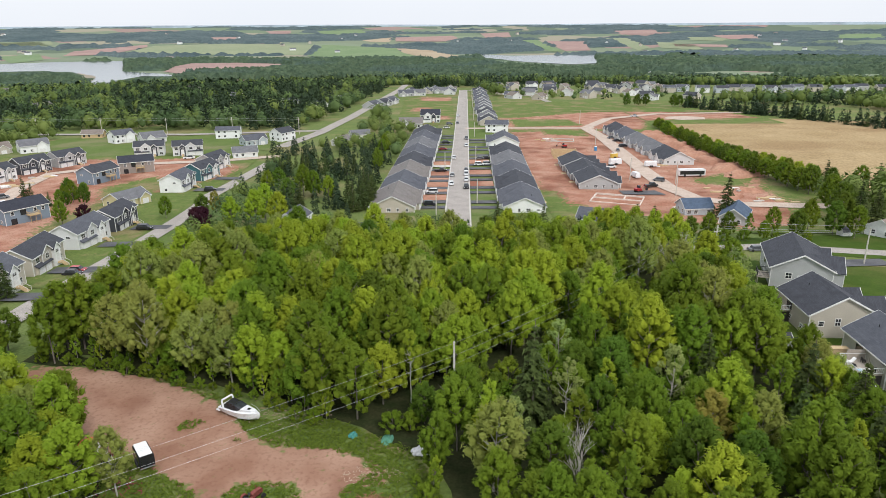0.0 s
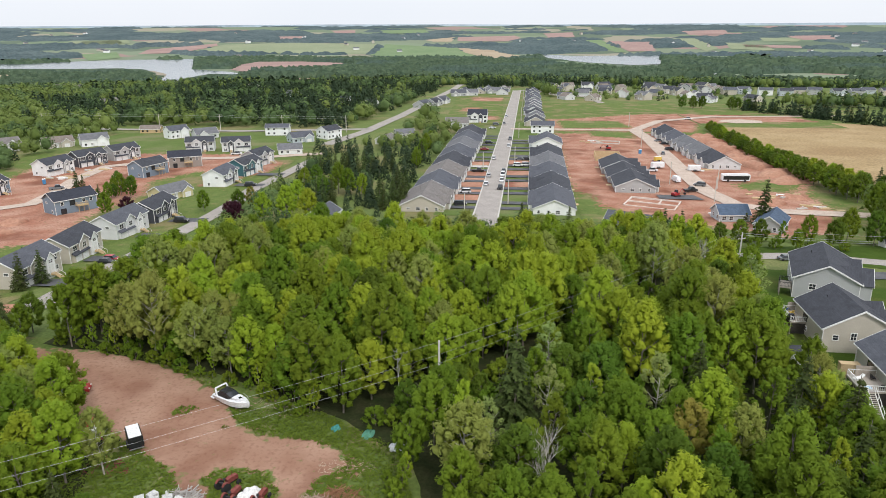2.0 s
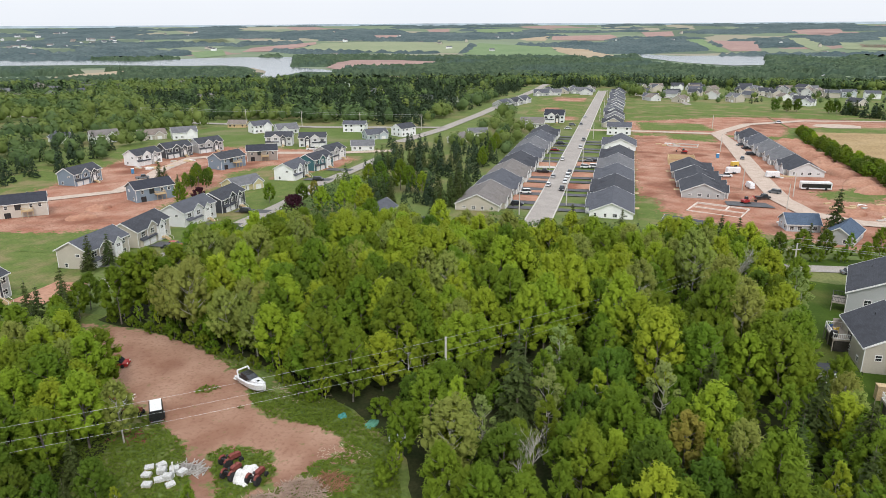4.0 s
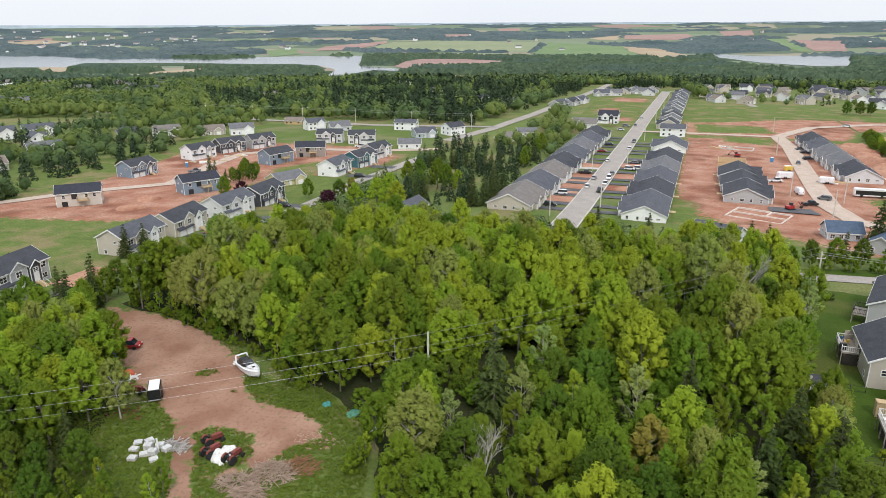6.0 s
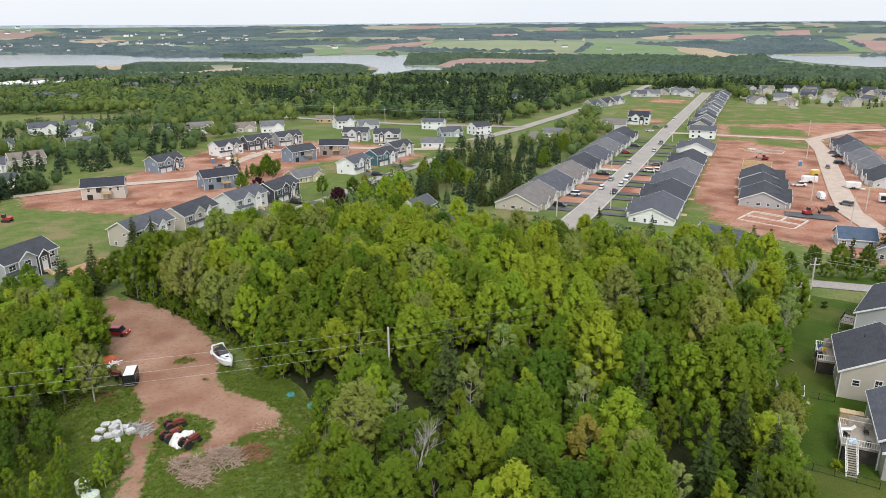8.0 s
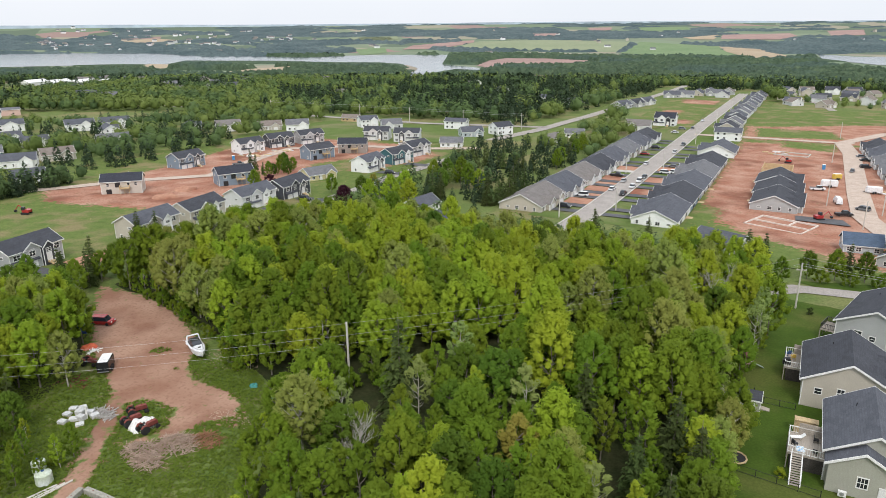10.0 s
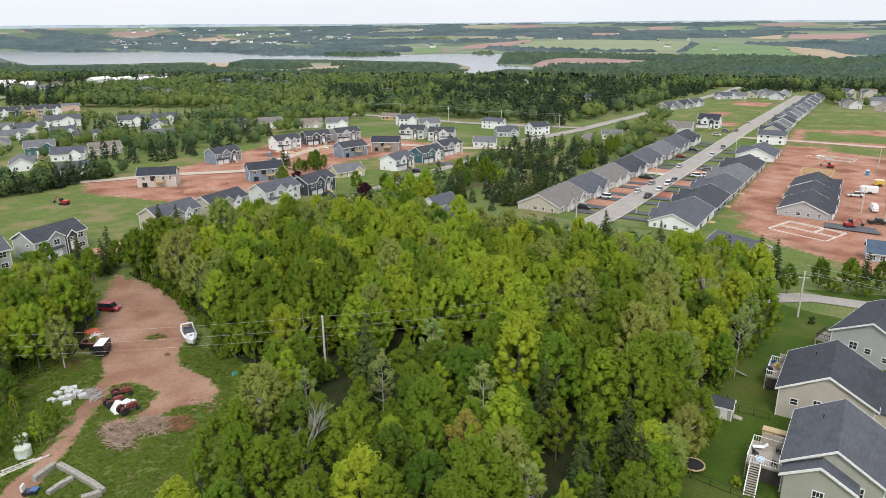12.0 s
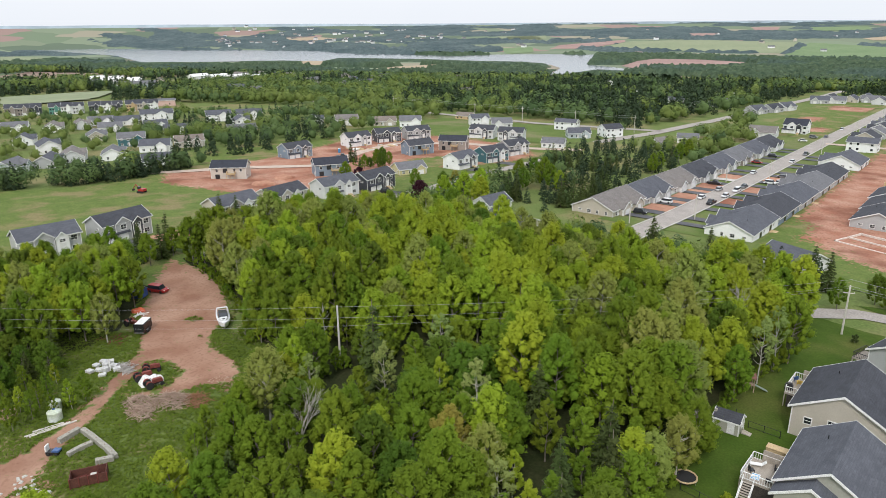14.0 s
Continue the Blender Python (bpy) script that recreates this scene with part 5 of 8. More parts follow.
def plant(kind, x, y, scale=1.0, tall=1.0):
    """Sets one tree of the kind on the ground."""
    pick = random.choice(MASTERS[kind])
    m = pose(x, y, gz(x, y), random.uniform(-3, 3), random.uniform(-3, 3), random.uniform(0, 360)) @ Matrix.Diagonal((scale, scale, scale * tall, 1))
    if not pick["used"]:
        pick["used"] = True
        pick["ob"].matrix_basis = m
        return pick["ob"]
    o = pick["ob"]
    made = copy_thing(o, m)
    made.matrix_basis = m
    return made


def scatter(poly, step, jitter, rng):
    xs, ys = [p[0] for p in poly], [p[1] for p in poly]
    out = []
    k = 0
    y = min(ys)
    while y < max(ys):
        x = min(xs) + (k % 2) * step / 2
        while x < max(xs):
            px, py = x + rng.uniform(-jitter, jitter) * step, y + rng.uniform(-jitter, jitter) * step
            if inside(np.array([px]), np.array([py]), poly)[0]:
                out.append((px, py))
            x += step
        y += step * 0.87
        k += 1
    return out


random.seed(4)
POLES = [(-93, 28), (1.4, 92.0), (67.3, 163.0)]


def wire_gap(x, y):
    """Distance from the line of the wires."""
    best = 99.0
    for (ax, ay), (bx, by) in zip(POLES, POLES[1:]):
        dx, dy = bx - ax, by - ay
        u = min(1, max(0, ((x - ax) * dx + (y - ay) * dy) / (dx * dx + dy * dy)))
        best = min(best, math.hypot(x - ax - u * dx, y - ay - u * dy))
    return best


# trees that stand out keep a little room; brown-budding clumps
SOLO = [(15.9, 70.8), (34.7, 79.2), (52.1, 88.9), (49, 83), (18.1, 99.2), (32.8, 88.8), (9.4, 78.5), (17, 86.5), (52, 150), (5, 88.5), (9, 86)]
HEAPS = [(-3.2, 81.0), (-8.2, 84.0), (-13.2, 85.0)]     # rubbish heaps at the wood's edge stay in the open
BUDDING = [(-18, 166), (-11, 167), (-2, 162), (5, 157), (-57, 106), (-39, 103), (-52, 107), (-55, 123), (-46, 130), (-37, 137), (-30, 151), (-26, 164), (30, 158), (38, 150), (50, 128), (52, 112)]
for x, y in scatter(FOREST, 5.3, 0.36, random):
    if min(math.hypot(x - a, y - b) for a, b in SOLO) < 3.3 or min(math.hypot(x - a, y - b) for a, b in HEAPS) < 3.8:
        continue
    c = noise.noise(Vector((x * 0.035, y * 0.035, 1.7)))
    d = noise.noise(Vector((x * 0.09, y * 0.09, 5.2)))
    near_edge = y < 99 and x > -6
    if wire_gap(x, y) < 4.3:
        plant(random.choice(("shrub", "youngdark", "dark")), x, y, random.uniform(0.42, 0.62))
        plant("shrub", x + random.uniform(-2.4, 2.4), y + random.uniform(-2.4, 2.4), random.uniform(0.9, 1.6))
        continue
    if near_edge:
        kind = random.choices(("green", "youngdark", "young", "dark", "lime", "olive", "pale", "spruce"), (44, 24, 8, 12, 8, 3, 2, 4))[0]
    else:
        kind = random.choices(("green", "lime", "dark", "olive", "young", "spruce"), (40 + 20 * c, 44 + 14 * d + 1.1 * max(0, y - 105), 3 + 8 * max(0, -c), 4 + 14 * max(0, d) + 0.35 * max(0, y - 110), 4, 1.0))[0]
    if min(math.hypot(x - a, y - b) for a, b in BUDDING) < 5.5 and random.random() < 0.7:
        kind = "olive"
    s = random.uniform(0.78, 1.2) * (0.92 if y > 150 else 1.08 if y > 112 else 1.0)
    if near_edge and x < 42 and kind in ("green", "dark", "lime"):
        s *= 0.82
    plant(kind, x, y, s, random.uniform(0.9, 1.12))
for x, y in scatter(LEFTWOOD, 4.9, 0.3, random):
    if min(math.hypot(x + 58, y - 88.2), math.hypot(x + 57, y - 93)) > 3.2:
        plant(random.choices(("green", "lime", "olive", "dark"), (30, 30, 24, 8))[0], x, y, random.uniform(0.82, 1.04))
for x, y in scatter(BUSHES, 3.3, 0.3, random):
    if min(math.hypot(x + 30.5, y - 66.5), math.hypot(x + 27.5, y - 63)) < 4.8:
        continue
    plant(random.choices(("youngdark", "spruce", "shrub", "dark", "young"), (34, 6, 26, 14, 6))[0], x, y, random.uniform(0.4, 0.62))

# ---- woods beyond ----


def lump_wood(name, label, places, mat, kind, seed):
    """Many far trees as one piece: each a ragged crown of leaf clusters or a spruce spire, with a tint of its own."""
    rng = np.random.default_rng(seed)
    vs, tint, soft = [], [], []
    cv, ct, cn, cf = [], [], [], []
    ball = bmesh.new()
    bmesh.ops.create_icosphere(ball, subdivisions=2, radius=1.0)
    hub = np.array([p.co[:] for p in ball.verts])
    tri = np.array([[p.index for p in q.verts] for q in ball.faces])
    ball.free()
    fine, coarse = (hub, tri), ico()
    count = 0
    for x, y, s in places:
        dist = math.hypot(x, y)
        hub, tri = fine if dist < 400 else coarse
        n = 180 if dist < 280 else 130 if dist < 450 else 70 if dist < 900 else 16
        own = rng.uniform(0, 1)
        k = (0.95 if dist < 280 else 1.0 if dist < 450 else 1.3 if dist < 900 else 2.1) * s
        a = rng.uniform(0, 2 * np.pi, n)
        if kind == "spruce":
            q = 1 - np.sqrt(rng.uniform(0, 1, n))
            rad = (1 - q) * 3.1 * s * rng.uniform(0.6, 1.05, n) + 0.15
            c = np.stack([np.cos(a) * rad, np.sin(a) * rad, (0.05 + 0.95 * q) * 12 * s - 0.12 * rad], 1)
            nn = np.stack([np.cos(a), np.sin(a), np.full(n, 0.9)], 1)
            size = 0.62 * k
        else:
            z = rng.uniform(-0.6, 1, n)
            rad = np.sqrt(1 - z * z)
            lob = 1 + 0.22 * np.sin(3 * a + rng.uniform(0, 6)) * np.cos(4 * z + rng.uniform(0, 6)) + rng.uniform(-0.16, 0.1, n)
            nn = np.stack([np.cos(a) * rad, np.sin(a) * rad, z], 1)
            c = nn * lob[:, None] * np.array([4.2, 4.2, 4.8]) * s + np.array([0, 0, 5.4 * s])
            nn[:, 2] += 0.35
            size = 0.62 * k
            if dist > 280:
                turn = rng.uniform(0, 6.28)
                a0 = np.arctan2(hub[:, 1], hub[:, 0]) + turn
                swell = (0.9 + 0.2 * np.sin(3 * a0) * np.cos(4 * hub[:, 2] + turn)) * rng.uniform(0.84, 1.06, len(hub))
                cf.append(tri + count)
                count += len(hub)
                cv.append(hub * swell[:, None] * np.array([3.6, 3.6, 4.1]) * s + np.array([x, y, gz(x, y) + 5.2 * s]))
                up = hub + np.array([0, 0, 0.3])
                cn.append(up / np.linalg.norm(up, axis=1)[:, None])
                ct.append(np.full(len(hub), own))
        v, f = quads(c + np.array([x, y, gz(x, y)]), nn, size, rng, 0.24)
        vs.append(v)
        soft.append(soften(c, nn, np.array([0, 0, 5.0 * s]), rng, 0.85 if kind != "spruce" else 0.4))
        tint.append(np.full(len(v), own))
    v = np.concatenate(vs)
    f = np.concatenate([np.arange(len(v)).reshape(-1, 3)] + [q + len(v) for q in cf])
    v, soft, tint = np.concatenate([v] + cv), soft + cn, tint + ct
    me = mesh_np(name, v, f, mat, np.concatenate(soft))
    me.attributes.new("tint", "FLOAT", "POINT").data.foreach_set("value", np.concatenate(tint).astype(np.float32))
    return tagged(new(name, me), label, "woods", kind="stuff")


CLEAR = [
    [(56, 88), (57, 172), (125, 172), (125, 60), (60, 60)],
    [(-840, 440), (-820, 640), (-690, 640), (-690, 460)],
    [(-82, 40), (-110, 60), (-250, 40), (-200, 140), (-205, 205), (-225, 330), (-235, 425), (-560, 462), (-560, 480), (-240, 452), (-100, 452), (-96, 372), (-82, 345), (-78, 280), (-78, 150)],
    [(-30, 222), (-16, 470), (-40, 470), (-42, 560), (-50, 770), (-16, 830), (36, 840), (52, 700), (60, 660), (240, 660), (262, 606), (330, 606), (340, 560), (420, 440), (420, 280), (250, 248), (150, 258), (132, 236), (160, 200), (160, 160), (60, 160), (60, 200), (-10, 205), (-34, 200)],
    [(-100, 366), (-94, 450), (-84, 530), (-78, 610), (-66, 800), (-54, 1080), (-30, 1080), (-34, 800), (-42, 610), (-46, 520), (-52, 440), (-66, 372)],
    [(-590, 240), (-690, 290), (-680, 410), (-560, 345), (-370, 425), (-350, 400), (-520, 240)],
    [(-1000, 1000), (-990, 1310), (-820, 1180), (-850, 1000)],
    [(-620, 1100), (-650, 1280), (-550, 1240), (-500, 1130)],
]
VILLAGE = [(-205, 110), (-205, 205), (-222, 330), (-232, 420), (-300, 400), (-420, 380), (-540, 330), (-560, 230), (-420, 170), (-300, 110)]
SPRUCES = [(-72, 296), (-66, 236), (-40, 214), (-24, 222), (-20, 320), (-36, 372), (-58, 344)]
PINES = [(-420, 900), (-120, 1000), (-100, 470), (-190, 470), (-250, 540), (-350, 740)]
rng = random.Random(8)
spots = []
r = 150.0
while r < 1560:
    step = 7.7 + r * 0.0026 if r < 1100 else 11.5
    a = -76.0
    while a < 40:
        aa = radians(a + rng.uniform(-0.4, 0.4) * math.degrees(step / r))
        rad = r + rng.uniform(-0.45, 0.45) * step
        spots.append((rad * math.sin(aa), rad * math.cos(aa)))
        a += math.degrees(step / r)
    r += step
px, py = np.array([p[0] for p in spots]), np.array([p[1] for p in spots])
keep = ~inside(px, py, FOREST) & ~inside(px, py, LEFTWOOD) & (py > 140) | ((px < -120) & ~inside(px, py, FOREST))
for poly in CLEAR + FIELDS + RIVERS:
    keep &= ~inside(px, py, poly)
homes = np.array([(o.location.x, o.location.y) for o in scene.objects if o.parent is None and o.get("category") in ("house", "townhouse")])
kinds = {"deciduous": [], "light": [], "spruce": []}
for x, y in zip(px[keep], py[keep]):
    if np.min(np.hypot(homes[:, 0] - x, homes[:, 1] - y)) < 11:
        continue
    c = noise.noise(Vector((x * 0.012, y * 0.012, 3.3)))
    d = noise.noise(Vector((x * 0.03, y * 0.03, 8.1)))
    dist = math.hypot(x, y)
    if dist > 1000 and noise.noise(Vector((x * 0.0022, y * 0.0042, 0.5))) + 0.5 * noise.noise(Vector((x * 0.006, y * 0.01, 2.5))) < -0.22:
        continue
    west = inside(np.array([x]), np.array([y]), VILLAGE)[0]
    village = (x > 60 and 640 < y < 860) or west
    thick = west and x > -330 and y > 225
    if village and rng.random() < (0.26 if thick else 0.52 if west else 0.8):
        continue
    block = inside(np.array([x]), np.array([y]), SPRUCES)[0]
    pines = inside(np.array([x]), np.array([y]), PINES)[0]
    if pines and d > -0.3 or block and d > -0.25 or c + 0.4 * d > 0.27:
        kind = "spruce"
    elif d > -0.1:
        kind = "light"
    else:
        kind = "deciduous"
    if rng.random() < 0.12:
        kind = rng.choice(("spruce", "light", "deciduous"))
    kinds[kind].append((x, y, rng.uniform(0.7, 1.15) * (0.62 if y < 226 and -80 < x < 70 else 0.74 if -100 < x < -15 and y < 490 else 0.9 if thick else 0.66 if village else 1.15)))
# conifer belt between the meadow and the village
for (ax, ay), (bx, by) in zip(((-212, 100), (-202, 134), (-197, 152), (-200, 172)), ((-202, 134), (-197, 152), (-200, 172), (-208, 203))):
    for i in range(16):
        u = rng.random()
        kinds[rng.choice(("spruce", "spruce", "deciduous"))].append((ax + (bx - ax) * u + rng.uniform(-6, 3), ay + (by - ay) * u, rng.uniform(0.6, 0.95)))
for i in range(95):
    u = rng.random()
    kinds["spruce"].append((200 + 95 * u + rng.uniform(-7, 7), 592 - 160 * u + rng.uniform(-8, 8), rng.uniform(0.75, 1.1)))
lump_wood("woods", "mixed green broadleaf woods beyond the houses", kinds["deciduous"], L_FAR, "leaf", 1)
lump_wood("woods", "light green broadleaf woods beyond the houses", kinds["light"], L_FARLIME, "leaf", 2)
lump_wood("woods", "dark spruce woods beyond the houses", kinds["spruce"], L_FARSPRUCE, "spruce", 3)


def far_woods(r0, r1, grow, turn, mat, label):
    """Woodland of the far country: a canopy sheet with ragged tops, open where the fields lie."""
    rs = [r0]
    while rs[-1] < r1:
        rs.append(rs[-1] * grow)
    an = np.radians(np.arange(-78, 44, turn))
    R, A = np.meshgrid(np.array(rs), an, indexing="ij")
    X, Y = R * np.sin(A), R * np.cos(A)
    mask = np.zeros(X.shape, bool)
    top = np.zeros(X.shape)
    g = random.Random(2)
    for i in range(X.shape[0]):
        for j in range(X.shape[1]):
            x, y = X[i, j], Y[i, j]
            n = noise.noise(Vector((x * 0.0022, y * 0.0042, 0.5))) + 0.5 * noise.noise(Vector((x * 0.006, y * 0.01, 2.5)))
            mask[i, j] = n > (-0.06 if R[i, j] > 2600 else -0.3)
            top[i, j] = (3.0 + 12.0 * g.random() ** 1.3) * (1.0 if R[i, j] < 3600 else 0.6)
    for poly in FIELDS + CLEAR:
        mask &= ~inside(X, Y, poly)
    Z = ground_z(X, Y)
    for poly in RIVERS:
        mask &= ~inside(X, Y, poly)
        for k in (1.03, 1.06, 1.09, 1.13):          # low growth along the near bank
            top = np.where(inside(X * k, Y * k, poly), np.minimum(top, 2.5), top)
    H = np.where(mask, Z + top, Z - 2.0)
    ids = np.arange(X.size).reshape(X.shape)
    any4 = mask[:-1, :-1] | mask[1:, :-1] | mask[:-1, 1:] | mask[1:, 1:]
    f = np.stack([ids[:-1, :-1][any4], ids[:-1, 1:][any4], ids[1:, 1:][any4], ids[1:, :-1][any4]], 1)
    me = mesh_np("far_woods", np.stack([X.ravel(), Y.ravel(), H.ravel()], 1), f, mat)
    return tagged(new("far_woods", me), label, "woods", kind="stuff")


far_woods(1490.0, 2700, 1.0052, 0.19, M_SHOREWOOD, "dark mixed woods along the river")
far_woods(2690.0, 4780, 1.0075, 0.32, M_HAZEWOOD, "distant woods and hedgerows across the valley, bluish from painted haze")


def skyline():
    """Low hills on the horizon."""
    an = np.radians(np.arange(-85, 50, 0.5))
    vs, fs = [], []
    for i, a in enumerate(an):
        k = noise.noise(Vector((math.degrees(a) * 0.045, 0.3, 7.7))) + 0.4 * noise.noise(Vector((math.degrees(a) * 0.2, 1.3, 7.7)))
        top = 60 + 7 * k
        for r, z in ((4820, 30), (4860, top), (4960, top - 4)):
            vs.append((r * math.sin(a), r * math.cos(a), z))
    n = len(an)
    for i in range(n - 1):
        for j in (0, 1):
            fs.append((3 * i + j, 3 * i + 3 + j, 3 * i + 4 + j, 3 * i + 1 + j))
    me = bpy.data.meshes.new("backdrop_hills")
    me.from_pydata(vs, [], fs)
    me.materials.append(M_HAZEHILL)
    tagged(new("backdrop_hills", me), "low hills along the horizon, paled by painted haze", "hills", kind="structure")


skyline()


def far_building(x, y, rot, L, W, e, r, wall, roof, label, name="farmhouse"):
    h = thing(name, x, y, gz(x, y) + (5.0 if x * x + y * y > 1e9 else 1.0), rot, label, "house", "far buildings")
    part("wall", Shape().prism([(-W / 2, -7), (W / 2, -7), (W / 2, e), (0, e + r), (-W / 2, e)], -L / 2, L / 2), wall, h)
    o = 0.5
    part("roof", Shape().prism([(-W / 2 - o, e - o * 2 * r / W), (0, e + r), (W / 2 + o, e - o * 2 * r / W), (W / 2 + o, e + 0.4), (0, e + r + 0.5), (-W / 2 - o, e + 0.4)], -L / 2 - o, L / 2 + o), roof, h)


g = random.Random(31)
for i in range(170):
    a, r = radians(g.uniform(-60, 34)), g.uniform(2600, 4200)
    x, y = r * math.sin(a), r * math.cos(a)
    if i < 120:
        u, w = g.random(), g.random() ** 1.4
        x, y = (-3230 + 1170 * u) * (1 + 0.26 * w), (2290 + 460 * u) * (1 + 0.26 * w)
        if noise.noise(Vector((x * 0.004, y * 0.004, 4.0))) < -0.05:
            continue
    if any(inside(np.array([x]), np.array([y]), q)[0] for q in RIVERS):
        continue
    far_building(x, y, g.uniform(0, 180), g.uniform(12, 30), g.uniform(10, 14), g.uniform(5, 9), 4, WALLS[g.choice(("white", "white", "lightgrey", "beige"))], ROOFS[g.choice(("grey", "slate", "taupe"))], "small pale building across the valley")
for i in range(26):
    x, y = g.uniform(-780, -480), g.uniform(420, 800)
    far_building(x, y, g.uniform(0, 180), g.uniform(12, 22), 10, g.uniform(4, 6), 3, WALLS[g.choice(("white", "white", "lightgrey", "beige", "blue"))], ROOFS[g.choice(("grey", "slate", "taupe"))], "pale house beyond the far trees")
for i in range(4):
    far_building(-800 + 26 * i, 592 + 14 * i, 100, 30, 12, 3, 3, M_WHITE, M_WHITE, "long white plastic greenhouse", "greenhouse")
for i in range(5):
    far_building(-800 + 22 * i, 450 + 12 * (i % 2), 60, 16, 12, 4, 5, M_WHITE, M_WHITE, "white dome-roofed storage building", "storage_building")

# ---- driveways ----


def street_x(y):
    return float(np.interp(y, [p[1] for p in STREET], [p[0] for p in STREET]))


def front_strip(name, xf, y0, y1, side, mat, label, lift, category="ground"):
    """A strip of ground from a house front to the kerb."""
    xk = street_x((y0 + y1) / 2) + side * 4.5
    patch(name, [(xf, y0), (xf, y1), (xk, y1), (xk, y0)], mat, label, lift, 8, category=category)


for i in range(8):
    yy = 239.6 + 24.8 * i
    xf = -17.6 + 0.038 * (yy - 228) + 9.0
    for u in (-4.6, 4.6):
        front_strip("driveway", xf, yy + u - 2.3, yy + u + 2.3, -1, M_CONC if i == 3 and u > 0 else M_DRIVE, "short asphalt driveway to the street", 0.38, "driveway")
    if i < 4:
        front_strip("bare_front_yard", xf, yy + 7.4, yy + 17, -1, M_DIRT, "bare red front yard awaiting turf", 0.34)
    if i in (1, 2):
        front_strip("bare_front_yard", xf, yy - 2, yy + 2, -1, M_DIRT, "bare red front yard awaiting turf", 0.34)
for i in range(7):
    yy = 239.0 + 26.2 * i
    xf = 27.4 + 0.036 * (yy - 226) - 8.4
    for u in (-4.6, 4.6):
        front_strip("driveway", xf, yy + u - 2.3, yy + u + 2.3, 1, M_DRIVE, "short asphalt driveway to the street", 0.38, "driveway")
    if i in (1, 2, 3):
        front_strip("bare_front_yard", xf, yy + 7.4, yy + 18, 1, M_DIRT, "bare red front yard awaiting turf", 0.34)
for x, y in ((-98, 110), (-98, 146), (-97, 167), (-97, 193), (-97, 214), (-98, 274), (-97, 297)):
    patch("driveway", [(x - 2, y - 6), (x - 2, y - 0.5), (x + 10, y - 0.5), (x + 10, y - 6)], M_DRIVE, "dark asphalt driveway before the garages", 0.45, 6, category="driveway")
patch("bare_front_yard", [(-100, 114), (-100, 128), (-91.5, 128), (-91.5, 114)], M_DIRT, "bare red soil before the new grey house", 0.3, 8)
patch("driveway", [(68, 255), (68, 262), (82, 262), (84, 254)], M_DRIVE, "fresh dark asphalt driveway", 0.5, 6, category="driveway")
patch("driveway", [(92, 160), (92, 166), (112, 168), (112, 162)], M_DRIVE, "asphalt driveway by the grey house", 0.2, 6, category="driveway")

# ---- vehicles ----
PAINT = {k: surf("paint_" + k, c, tuple(v * 0.92 for v in c), 0.6, 0.25, 0.0, 5.0, spec=0.6) for k, c in dict(
    white=(0.75, 0.76, 0.77), black=(0.02, 0.021, 0.024), grey=(0.16, 0.17, 0.18), silver=(0.45, 0.46, 0.47), red=(0.36, 0.03, 0.03), blue=(0.04, 0.10, 0.25), yellow=(0.6, 0.42, 0.08)).items()}


def wheel_shape(r, w):
    s = Shape()
    s.tube((0, -w / 2, 0), (0, w / 2, 0), r, r, 14)
    s.tube((0, -w / 2 - 0.02, 0), (0, w / 2 + 0.02, 0), r * 0.55, r * 0.55, 10)
    return s


def wheels(h, xs, track, r, w=0.22):
    me = shared(("wheel", r, w), lambda: wheel_shape(r, w), M_TYRE)
    for x in xs:
        for sy in (-1, 1):
            part("wheel", me, None, h, "", pose(x, sy * track / 2, r))


